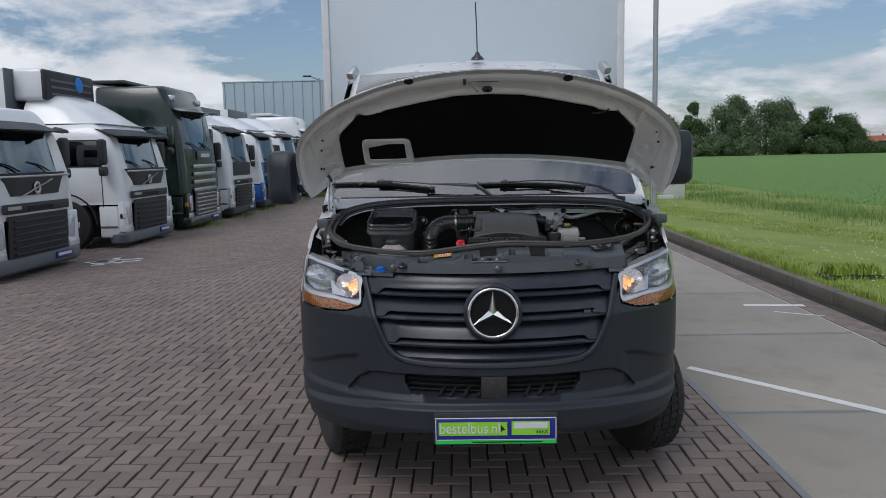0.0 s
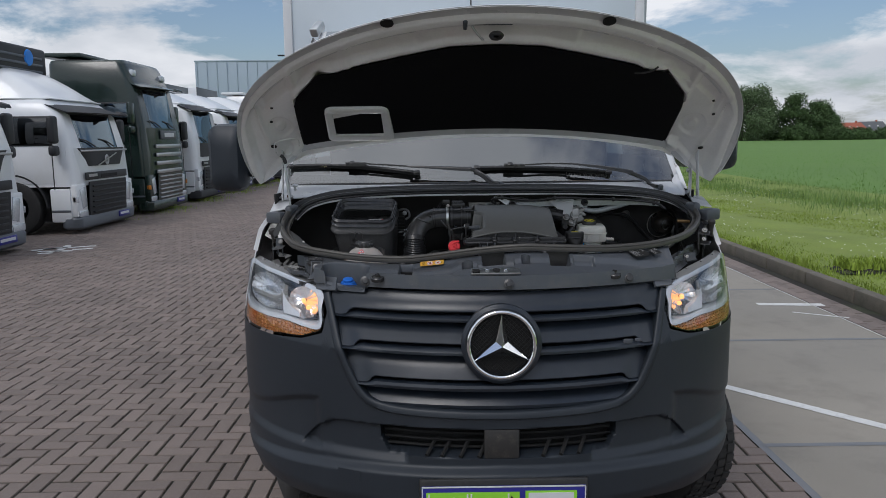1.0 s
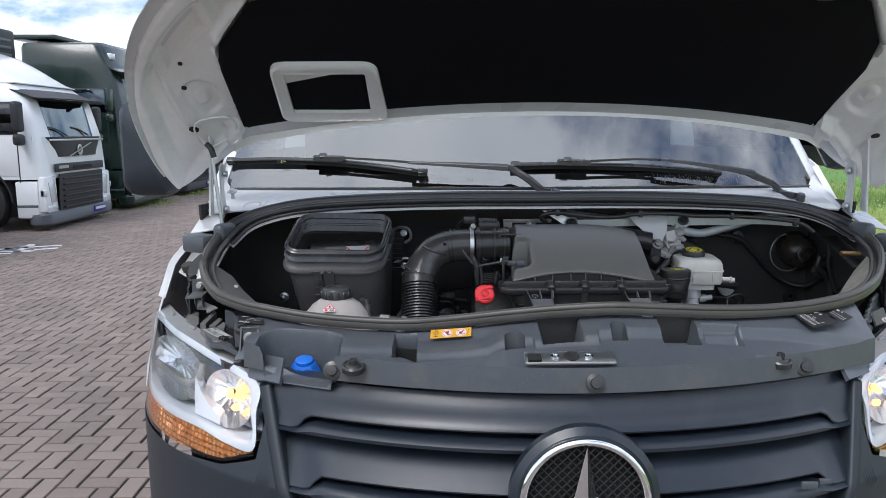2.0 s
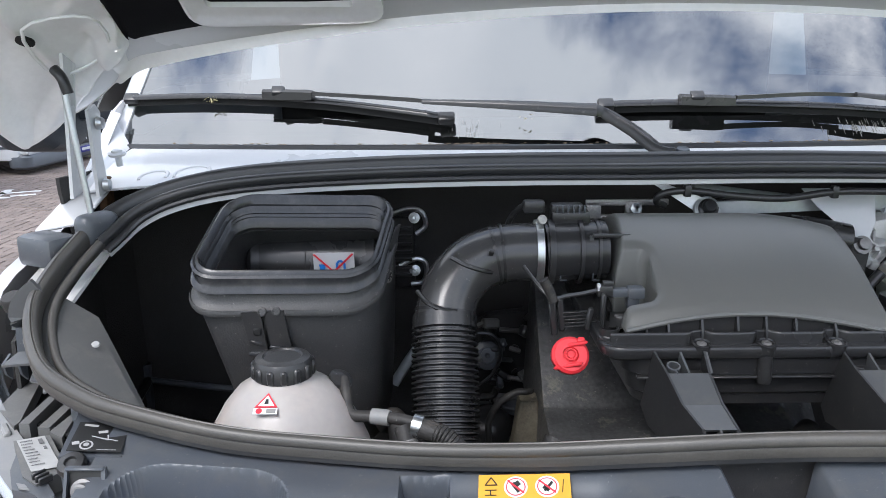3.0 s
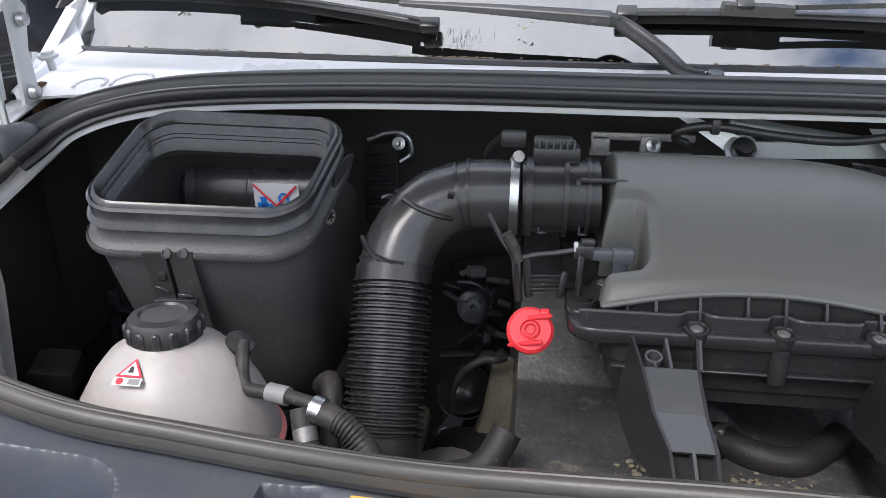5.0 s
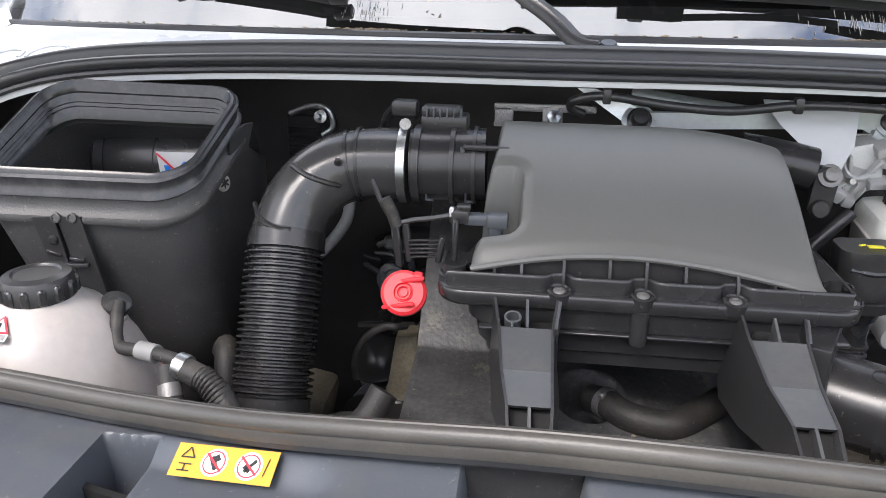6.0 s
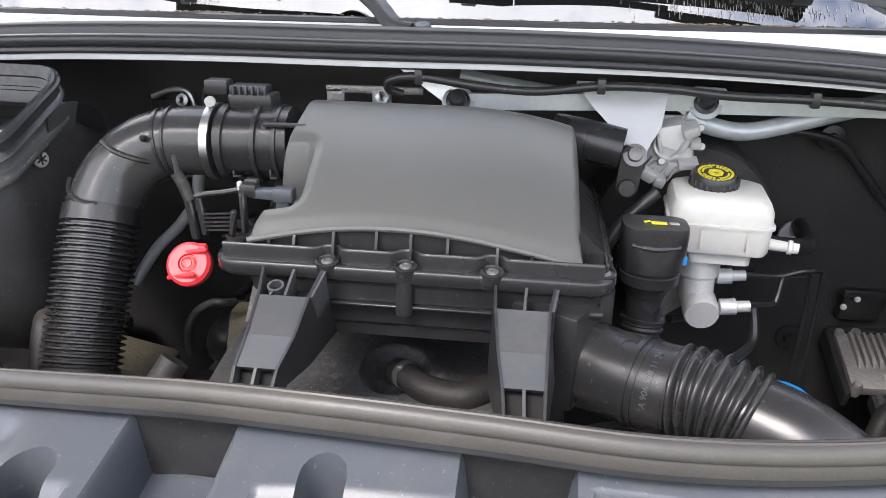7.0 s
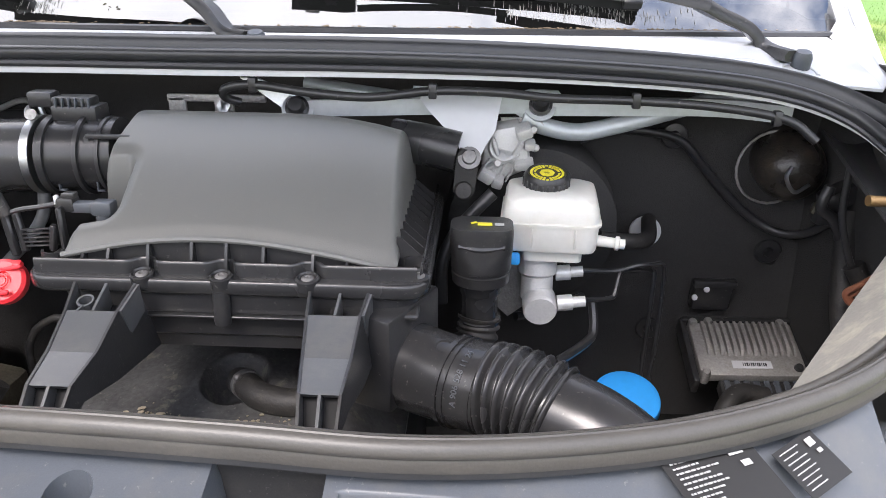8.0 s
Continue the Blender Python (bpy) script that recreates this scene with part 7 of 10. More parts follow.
# blade, coupler, thin arm, thick arm and shoulder: across, up the glass, off it
for blade, coup, thin, thick, shoulder, pivot in (
        ([(-0.856, 0.086), (-0.69, 0.088), (-0.506, 0.076), (-0.381, 0.058), (-0.27, 0.039)], (-0.546, 0.0785), [(-0.500, 0.074, 0.033), (-0.403, 0.064, 0.035), (-0.306, 0.052, 0.038)],
         [(-0.318, 0.047, 0.043), (-0.194, 0.037, 0.046), (-0.052, 0.026, 0.046)], [(-0.060, 0.026, 0.044), (-0.038, 0.026, 0.036), (0.005, -0.004, 0.031), (0.034, -0.034, 0.030)], (0.057, 0.806, 1.449)),
        ([(-0.037, 0.062), (0.09, 0.064), (0.294, 0.058), (0.429, 0.048), (0.55, 0.034)], (0.128, 0.0595), [(0.176, 0.058, 0.033), (0.300, 0.062, 0.035), (0.385, 0.056, 0.038)],
         [(0.370, 0.054, 0.043), (0.50, 0.032, 0.046), (0.632, 0.004, 0.046)], [(0.622, 0.005, 0.044), (0.650, -0.004, 0.036), (0.690, -0.020, 0.030), (0.715, -0.045, 0.024)], (0.728, 0.858, 1.430))):
    wiper = part("wiper", tube(bmesh.new(), [on_glass(*p) for p in shoulder] + [pivot], 0, section=[(-0.011, -0.006), (-0.012, 0.003), (-0.007, 0.009), (0.007, 0.009), (0.012, 0.003), (0.011, -0.006)], radius=lambda t: 1.15 - 0.25 * t), PLASTIC, van, "black windscreen wiper at rest", angle=50)
    part("arm", tube(bmesh.new(), [on_glass(*p) for p in thick], 0, section=[(-0.013, -0.008), (-0.013, 0.001), (-0.009, 0.007), (0.0, 0.009), (0.009, 0.007), (0.013, 0.001), (0.013, -0.008)], radius=lambda t: 0.42 + 0.66 * t), PLASTIC, wiper, angle=50)
    part("thin_arm", tube(bmesh.new(), [on_glass(*p) for p in thin], 0, section=[(-0.0045, -0.003), (-0.0045, 0.003), (0.0045, 0.003), (0.0045, -0.003)]), PLASTIC, wiper)
    cx, ck = coup
    a, b = on_glass(cx - 0.04, ck + 0.001, 0.026), on_glass(cx + 0.046, ck - 0.003, 0.027)
    part("coupler", tube(bmesh.new(), [a, a * 0.85 + b * 0.15, a * 0.15 + b * 0.85, b], 0, steps=1, section=[(-0.010, -0.008), (-0.010, 0.005), (-0.006, 0.009), (0.006, 0.009), (0.010, 0.005), (0.010, -0.008)], radius=lambda t: 0.8 if t > 0.9 else 1.0), PLASTIC_SATIN, wiper)
    part("coupler_cap", box(a * 0.70 + b * 0.30 + V((0, -0.004, 0.006)), (0.022, 0.016, 0.012), 0.003, 2, turn(44, 0, 0)), PLASTIC, wiper)
    part("blade", tube(bmesh.new(), [on_glass(x, k, 0.014) for x, k in blade], 0, section=[(-0.0075, -0.003), (-0.0075, 0.002), (-0.002, 0.006), (0.003, 0.006), (0.0075, 0.001), (0.0075, -0.003)]), PLASTIC_SATIN, wiper, angle=50)
    part("rubber_lip", tube(bmesh.new(), [on_glass(x, k - 0.003, 0.005) for x, k in blade], 0, section=[(-0.003, -0.005), (-0.0015, 0.006), (0.0015, 0.006), (0.003, -0.005)]), DARK, wiper)
    for x, k in (blade[0], blade[-1]):
        part("blade_end", box(on_glass(x + (0.010 if x == blade[0][0] else -0.010), k, 0.014), (0.026, 0.018, 0.014), 0.003, 2, turn(44, 0, 0)), PLASTIC, wiper)
    part("pivot_cap", lathe(bmesh.new(), [(0.012, -0.02), (0.012, 0.002), (0.009, 0.008), (0.0, 0.009)], (pivot[0] + 0.012, pivot[1], pivot[2]), (0, -0.3, 1), 16), PLASTIC_GREY, wiper)


# ---------------------------------------------------------------- intake container with its open top
CC, CX, CD = V((-0.479, 0.655, 1.366)), V((0.990, 0.135, -0.040)), V((0.148, 0.855, 0.480))


def cont_ring(e, down, r=0.042, slip=(0.0, 0.0), taper=0.0, n=7, back=0.0):
    """An outline of the slanting rim, e wider all round, straight below it by down; back: how far its rear lies behind the rim."""
    w, d = 0.236 + 2 * e - taper, 0.166 + 2 * e - taper
    return [CC + CX * a + CD * b + V((slip[0], slip[1] + back * max(0.0, 2 * b / d), -down - 0.45 * back * max(0.0, 2 * b / d))) for a, b in rrect(w, d, max(0.006, r + e), n)]


cont = part("intake_container", loft(bmesh.new(), [cont_ring(0.004, 0.041), cont_ring(0.0055, 0.044), cont_ring(0.0045, 0.048), cont_ring(-0.004, 0.050), cont_ring(-0.005, 0.053, back=0.02), cont_ring(-0.005, 0.060, slip=(0.002, 0), back=0.105), cont_ring(-0.005, 0.12, slip=(0.007, 0.008), taper=0.012, back=0.11), cont_ring(-0.005, 0.20, slip=(0.013, 0.02), taper=0.028, back=0.10), cont_ring(-0.005, 0.27, slip=(0.018, 0.03), taper=0.042, back=0.06), cont_ring(-0.012, 0.295, slip=(0.02, 0.035), taper=0.06, back=0.02), cont_ring(-0.012, 0.296, slip=(0.02, 0.035), taper=0.14)], cap=False), CONT, van, "open black plastic air intake container with rubber rim", angle=50)
part("upper_wall", loft(bmesh.new(), [cont_ring(-0.006, 0.024), cont_ring(-0.005, 0.034), cont_ring(-0.003, 0.039), cont_ring(0.003, 0.0415)], cap=False), CONT, cont, angle=50)
part("rubber_rim", loft(bmesh.new(), [cont_ring(-0.0150, 0.030), cont_ring(-0.0140, 0.016), cont_ring(-0.0110, 0.010), cont_ring(-0.0125, 0.007), cont_ring(-0.0105, 0.001), cont_ring(-0.008, -0.0035), cont_ring(-0.005, -0.002), cont_ring(-0.0042, 0.001), cont_ring(-0.002, -0.0005), cont_ring(0.0002, 0.002), cont_ring(-0.0015, 0.006), cont_ring(-0.002, 0.015), cont_ring(0.001, 0.0175), cont_ring(0.002, 0.0205), cont_ring(-0.001, 0.0235), cont_ring(-0.006, 0.0245)], cap=False), CONT_RIM, cont, "glossy worn rubber rim of the container", angle=40)
part("rim_lining", loft(bmesh.new(), [cont_ring(-0.0145, 0.014), cont_ring(-0.0160, 0.017), cont_ring(-0.0145, 0.019), cont_ring(-0.0160, 0.022), cont_ring(-0.0145, 0.024), cont_ring(-0.0170, 0.028), cont_ring(-0.0180, 0.036), cont_ring(-0.008, 0.0365), cont_ring(-0.008, 0.042)], cap=False), CONT_RIM, cont, "stepped rubber lining inside the rim", angle=25)
# a smooth pipe lies across the hollow behind the rim
pipe_in = part("inner_pipe", tube(bmesh.new(), [(-0.556, 0.800, 1.290), (-0.388, 0.797, 1.288)], 0.055, 36, steps=1), PLASTIC_SATIN, cont, "smooth black pipe across the inside")
part("pipe_collar", tube(bmesh.new(), [(-0.574, 0.799, 1.290), (-0.570, 0.799, 1.290), (-0.558, 0.800, 1.290), (-0.555, 0.800, 1.290)], 0.058, 36, steps=1, radius=lambda t: 0.9 if t < 0.1 or t > 0.9 else 1.0), PLASTIC_SATIN, pipe_in)
part("seam", tube(bmesh.new(), [(-0.4885, 0.799, 1.2892), (-0.4872, 0.799, 1.2892)], 0.0556, 36, steps=1), DARK, pipe_in)
# latch straps down the front
for k, (x0, x1, x2, x3) in enumerate(((-0.538, -0.515, -0.516, -0.532), (-0.511, -0.487, -0.484, -0.509))):
    part("latch_strap", prism(bmesh.new(), [(x0, 0.5795 + 0.13 * (x0 + 0.51), 1.284), (x1, 0.5795 + 0.13 * (x1 + 0.51), 1.284), (x2 + 0.012, 0.588 + 0.13 * (x2 + 0.51), 1.175), (x3 + 0.012, 0.588 + 0.13 * (x3 + 0.51), 1.175)], (0, -0.004, 0)), PLASTIC, cont)
part("latch_bar", box((-0.509, 0.578, 1.229), (0.046, 0.008, 0.005), 0.0015, 2, turn(0, 0, 7)), CONT_RIM, cont)
part("latch_bar", box((-0.522, 0.5765, 1.243), (0.016, 0.006, 0.004), 0.001, 1, turn(0, 20, 7)), PLASTIC, cont)
part("latch_bar", box((-0.498, 0.5785, 1.236), (0.016, 0.006, 0.004), 0.001, 1, turn(0, 8, 7)), CONT_RIM, cont)
part("latch_hook", box((-0.520, 0.5765, 1.258), (0.010, 0.008, 0.010), 0.002, 1, turn(0, 0, 7)), DARK, cont)
for bx in (-0.513, -0.496):
    part("flange_pin", lathe(bmesh.new(), [(0.0060, -0.002), (0.0056, 0.0006), (0.0040, 0.0010), (0.0035, 0.0), (0.0, 0.0)], (bx, 0.5755 + 0.13 * (bx + 0.51), 1.2835), (0, -1, 0.25), 14), CONT, cont)
part("flange_ear", prism(bmesh.new(), [(-0.362, 0.690, 1.350), (-0.352, 0.715, 1.362), (-0.350, 0.735, 1.360), (-0.356, 0.730, 1.332), (-0.364, 0.685, 1.312)], (0.003, -0.001, 0)), CONT, cont)
rv = part("rivet_cap", lathe(bmesh.new(), [(0.010, 0), (0.009, 0.0015), (0.0, 0.002)], (-0.362, 0.667, 1.303), (0.9, -0.4, 0.1), 14), ALU, cont)
for ra in (0, 60, 120):
    part("pin_spoke", box((-0.3605, 0.6662, 1.3032), (0.003, 0.002, 0.013), 0.0005, 1, turn(0, 0, -24) @ turn(ra, 0, 0)), DARK, rv)
# no-water sign on the inside wall
SC, SU, SV = V((-0.4435, 0.7325, 1.293)), V((0.0300, -0.005, 0.0015)), V((0.0, -0.004, 0.0285))
sign = quad_sticker("no_water_sticker", SC, SU, SV, PAPER, cont, "white sticker of a crossed-out blue tap and hose")
sticker_shapes(sign, SC, SU, SV, [(INK_BLUE, bar(-0.86, 0.02, -0.35, 0.02, 0.10)), (INK_BLUE, bar(-0.56, 0.30, -0.56, -0.12, 0.13)), (INK_BLUE, bar(-0.72, 0.34, -0.40, 0.34, 0.055)), (INK_BLUE, bar(-0.30, 0.06, -0.22, -0.10, 0.08)), (INK_BLUE, bar(-0.20, -0.05, -0.20, -0.72, 0.055)), (INK_BLUE, bar(-0.20, -0.72, -0.08, -0.86, 0.055)), (INK_BLUE, bar(-0.10, -0.86, 0.06, -0.86, 0.055)), (INK_BLUE, bar(0.05, -0.86, 0.15, -0.72, 0.055)), (INK_BLUE, bar(0.15, -0.74, 0.15, 0.42, 0.055)), (INK_BLUE, bar(0.14, 0.40, 0.25, 0.54, 0.055)), (INK_BLUE, bar(0.24, 0.55, 0.42, 0.55, 0.055)), (INK_BLUE, bar(0.41, 0.54, 0.52, 0.40, 0.055)), (INK_BLUE, bar(0.52, 0.42, 0.52, -0.35, 0.055)), (INK_BLUE, ring_shape(0.55, -0.52, 0.05)), (INK_BLUE, ring_shape(0.70, -0.62, 0.05)), (INK_BLUE, ring_shape(0.48, -0.70, 0.05)), (INK_BLUE, ring_shape(0.64, -0.80, 0.05))], 0.003)
sticker_shapes(sign, SC, SU, SV, [(INK_RED, bar(-0.95, 0.95, 0.95, -0.95, 0.045)), (INK_RED, bar(-0.95, -0.95, 0.95, 0.95, 0.045))], 0.004)

# ---------------------------------------------------------------- coolant tank
TA = V((-0.466, 0.468, 0))
tank = part("coolant_tank", lathe(bmesh.new(), [(0.030, 1.248), (0.034, 1.244), (0.038, 1.241), (0.053, 1.231), (0.067, 1.214), (0.082, 1.188), (0.094, 1.158), (0.099, 1.138)], TA, (0, 0, 1), 40), TANK, van, "milky white coolant tank with a black screw cap")
part("tank_bottom", lathe(bmesh.new(), [(0.099, 1.140), (0.103, 1.136), (0.100, 1.130), (0.099, 1.10), (0.080, 1.055), (0.05, 1.03), (0.0, 1.03)], TA, (0, 0, 1), 40), COOLANT, tank, "lower half pink with coolant")
tcap = part("cap", lathe(bmesh.new(), [(0.030, 1.244), (0.033, 1.246), (0.033, 1.262), (0.030, 1.267), (0.022, 1.269), (0.020, 1.267), (0.0, 1.267)], TA, (0, 0, 1), 36), PLASTIC, tank, "black ribbed screw cap")
bm = bmesh.new()
for k in range(14):
    a = 2 * math.pi * k / 14
    rbox(bm, (TA.x + 0.0325 * math.cos(a), TA.y + 0.0325 * math.sin(a), 1.2545), (0.006, 0.008, 0.016), 0.002, 1, turn(0, 0, math.degrees(a)))
part("cap_ribs", bm, PLASTIC, tcap)
WC, WU, WV = V((-0.474, 0.4160, 1.2340)), V((0.0120, 0.0, 0.0)), V((0.0, 0.0118, 0.0062))
WN = V((0, -0.45, 0.89)) * 0.0005
tri_sign = part("warning_triangle", prism(bmesh.new(), [WC - WU - WV * 0.3 + WN, WC + WU - WV * 0.3 + WN, WC + WV * 1.1 + WN], WN), INK_RED, tank, "red and white warning triangle sticker")
part("print", prism(bmesh.new(), [WC - WU * 0.74 - WV * 0.18 + WN * 1.3, WC + WU * 0.74 - WV * 0.18 + WN * 1.3, WC + WV * 0.86 + WN * 1.3], WN), PAPER, tri_sign)
part("print", prism(bmesh.new(), [WC - WU * 0.18 + WN * 3, WC + WU * 0.18 + WN * 3, WC + WU * 0.1 + WV * 0.45 + WN * 3, WC - WU * 0.1 + WV * 0.45 + WN * 3], WN), INK, tri_sign)
part("print", prism(bmesh.new(), [WC - WU * 1.05 - WV * 0.95 + WN, WC + WU * 1.05 - WV * 0.95 + WN, WC + WU * 1.05 - WV * 0.36 + WN, WC - WU * 1.05 - WV * 0.36 + WN], WN), PAPER, tri_sign)
part("print", prism(bmesh.new(), [WC + WU * 0.1 - WV * 0.85 + WN * 2, WC + WU * 0.9 - WV * 0.85 + WN * 2, WC + WU * 0.9 - WV * 0.45 + WN * 2, WC + WU * 0.1 - WV * 0.45 + WN * 2], WN), PLASTIC_LIGHT, tri_sign)
part("print", prism(bmesh.new(), [WC - WU * 0.55 - WV * 0.66 + WN * 2 + WU * 0.28 * math.cos(k * 0.6) + WV * 0.26 * math.sin(k * 0.6) for k in range(10)], WN), INK_RED, tri_sign)
part("nozzle", lathe(bmesh.new(), [(0.010, -0.03), (0.010, -0.004), (0.014, -0.002), (0.014, 0.006), (0.009, 0.008), (0.0, 0.012)], (-0.408, 0.494, 1.226), (0.5, -0.3, 1), 16), PLASTIC, tank)
part("nozzle_boss", lathe(bmesh.new(), [(0.024, -0.05), (0.020, -0.015), (0.013, -0.006), (0.012, 0.0)], (-0.412, 0.494, 1.216), (0.5, -0.3, 1), 16), TANK, tank)
vent_hose = part("vent_hose", tube(bmesh.new(), [(-0.403, 0.492, 1.230), (-0.399, 0.478, 1.220), (-0.396, 0.468, 1.206), (-0.388, 0.461, 1.199), (-0.362, 0.456, 1.200), (-0.335, 0.448, 1.200), (-0.310, 0.440, 1.197)], 0.0065, 10), RUBBER_MATT, van, "thin black hose from the coolant tank")
part("sleeve", tube(bmesh.new(), [(-0.368, 0.4575, 1.200), (-0.348, 0.452, 1.200)], 0.009, 12, steps=1), PLASTIC_LIGHT, vent_hose)
part("clamp", tube(bmesh.new(), [(-0.322, 0.4395, 1.198), (-0.312, 0.437, 1.196)], 0.0125, 14, steps=1), STEEL, vent_hose)
part("thick_hose", tube(bmesh.new(), [(-0.318, 0.438, 1.197), (-0.285, 0.425, 1.188), (-0.262, 0.410, 1.165), (-0.255, 0.400, 1.13), (-0.255, 0.40, 1.05)], 0.0115, 12), RUBBER_MATT, vent_hose)
for k in range(22):
    q = k / 21
    part("sleeve_ring", lathe(bmesh.new(), [(0.0112, -0.0012), (0.0126, 0.0), (0.0112, 0.0012)], V((-0.296, 0.430, 1.192)) * (1 - q) ** 2 + V((-0.262, 0.412, 1.185)) * 2 * q * (1 - q) + V((-0.2555, 0.400, 1.12)) * q * q, V((0.55 * (1 - q) + 0.01, -0.25 * (1 - q), -0.15 - 0.85 * q)), 14), RUBBER_MATT, vent_hose)
part("branch_clamp", tube(bmesh.new(), [(-0.3275, 0.430, 1.182), (-0.323, 0.4225, 1.1725)], 0.0112, 14, steps=1), SCREW, vent_hose)
part("branch", tube(bmesh.new(), [(-0.333, 0.440, 1.196), (-0.325, 0.425, 1.175), (-0.305, 0.405, 1.155), (-0.285, 0.385, 1.12)], 0.010, 12), RUBBER_MATT, vent_hose)

# ---------------------------------------------------------------- intake elbow with bellows
ax = [(-0.064, 0.705, 1.328), (-0.11, 0.704, 1.327), (-0.156, 0.702, 1.326), (-0.205, 0.700, 1.324), (-0.245, 0.692, 1.312), (-0.272, 0.677, 1.287), (-0.284, 0.660, 1.258), (-0.286, 0.647, 1.235)]
elbow = part("intake_pipe", tube(bmesh.new(), ax[2:], 0.0405, 28), PIPE, van, "black moulded intake elbow with a corrugated lower hose")
bm = bmesh.new()
A, B = V((-0.286, 0.647, 1.235)), V((-0.2855, 0.566, 1.089))
n_ring = 23
pts = [A + (B - A) * (k / (n_ring * 4)) for k in range(n_ring * 4 + 1)]
prof = [1.08, 1.08, 0.93, 0.93]
tube(bm, pts, 0.0415, 28, steps=1, radius=lambda t: prof[int(round(t * n_ring * 4)) % 4])
part("corrugated_hose", bm, PLASTIC_SATIN, elbow, "black corrugated hose", angle=70)
part("lower_pipe", tube(bmesh.new(), [B, B + (B - A) * 0.25, B + (B - A) * 0.6], 0.043, 24, steps=2), PLASTIC, elbow)
part("collar", tube(bmesh.new(), [A + (A - B) * 0.10, A + (A - B) * 0.02, A], 0.0435, 24, steps=1), PLASTIC_SATIN, elbow)


def ring_on(p, d, r, w, parent, m_, name="band", n=28):
    d = V(d).normalized()
    return part(name, lathe(bmesh.new(), [(r - 0.004, -w / 2), (r, -w / 2), (r, w / 2), (r - 0.004, w / 2)], p, d, n), m_, parent)


ring_on((-0.156, 0.702, 1.326), (1, 0, 0), 0.0452, 0.0095, elbow, STEEL, "hose_clamp")
part("clamp_screw", lathe(bmesh.new(), [(0.005, -0.016), (0.005, 0.010), (0.0065, 0.010), (0.0065, 0.014), (0.0, 0.014)], (-0.156, 0.694, 1.370), (0.2, -0.8, 0.4), 10), ALU, elbow)
for p, d, r in (((-0.206, 0.700, 1.324), (1, 0.02, 0.08), 0.0425), ((-0.216, 0.699, 1.322), (1, 0.06, 0.20), 0.0428), ((-0.2845, 0.658, 1.254), (0.10, 0.42, 0.9), 0.0428)):
    ring_on(p, d, r, 0.0035, elbow, PLASTIC_SATIN, "rib")
for pts in ([(-0.277, 0.660, 1.330), (-0.258, 0.651, 1.3215), (-0.236, 0.653, 1.3135), (-0.222, 0.660, 1.309)], [(-0.322, 0.655, 1.284), (-0.308, 0.631, 1.2755), (-0.288, 0.620, 1.270), (-0.270, 0.622, 1.267)]):
    part("seam_rib", tube(bmesh.new(), pts, 0.0034, 8), PLASTIC_SATIN, elbow)
for bx, by, bz in ((-0.2235, 0.655, 1.337), (-0.296, 0.619, 1.2525)):
    part("tie_lock", box((bx, by, bz), (0.007, 0.006, 0.008), 0.0015, 2, turn(30, 10, 0)), PLASTIC, elbow)
words("131/02/1", (-0.192, 0.6655, 1.338), 0.009, PLASTIC_GREY, elbow, (62, 0, 0), 0.001)
# air mass sensor section
maf = part("air_mass_sensor", tube(bmesh.new(), [(-0.148, 0.702, 1.326), (-0.064, 0.705, 1.328)], 0.0415, 28, steps=1), PLASTIC_SATIN, van, "black air mass sensor housing with connector")
ring_on((-0.140, 0.7025, 1.326), (1, 0, 0), 0.0455, 0.008, maf, PLASTIC)
ring_on((-0.100, 0.704, 1.327), (1, 0, 0), 0.0460, 0.005, maf, PLASTIC)
ring_on((-0.076, 0.704, 1.327), (1, 0, 0), 0.0440, 0.004, maf, PLASTIC)
part("connector", rbox(rbox(rbox(bmesh.new(), (-0.112, 0.712, 1.374), (0.052, 0.034, 0.018), 0.003), (-0.116, 0.712, 1.386), (0.044, 0.026, 0.012), 0.003), (-0.160, 0.725, 1.386), (0.030, 0.022, 0.018), 0.004), PLASTIC, maf)
for k in range(6):
    part("connector_rib", box((-0.131 + 0.0075 * k, 0.697, 1.386), (0.0025, 0.004, 0.012), 0.0006, 1), PLASTIC_GREY, maf)
for bx, bz in ((-0.128, 1.2985), (-0.084, 1.2985)):
    part("catch", rbox(rbox(bmesh.new(), (bx, 0.6725, bz), (0.002, 0.004, 0.012), 0.0005, 1), (bx + 0.004, 0.6715, bz - 0.005), (0.009, 0.004, 0.002), 0.0005, 1), PLASTIC_GREY, maf)
part("strap", rbox(rbox(bmesh.new(), (-0.062, 0.668, 1.356), (0.05, 0.006, 0.005), 0.001), (-0.088, 0.672, 1.330), (0.006, 0.006, 0.05), 0.001), PLASTIC, maf)
part("cable", tube(bmesh.new(), [(-0.172, 0.728, 1.388), (-0.186, 0.745, 1.372), (-0.195, 0.765, 1.345), (-0.2, 0.79, 1.30)], 0.0045, 8), PLASTIC, maf)

# ---------------------------------------------------------------- air filter housing


LIP = [(-0.10, 1.262), (-0.067, 1.267), (-0.032, 1.276), (0.001, 1.2825), (0.033, 1.2865), (0.065, 1.2885), (0.113, 1.2880), (0.165, 1.2815), (0.207, 1.2740), (0.265, 1.2610), (0.30, 1.252)]
CREST = [(-0.10, 1.372), (-0.055, 1.3745), (0.136, 1.3735), (0.170, 1.3715), (0.200, 1.3675), (0.228, 1.3625), (0.251, 1.3565), (0.275, 1.349), (0.30, 1.342)]


def curve(x, pts, h=0.02):
    """The table, smoothed a little."""
    return sum(table(x + h * k, pts) * w for k, w in ((-1, 0.25), (0, 0.5), (1, 0.25)))


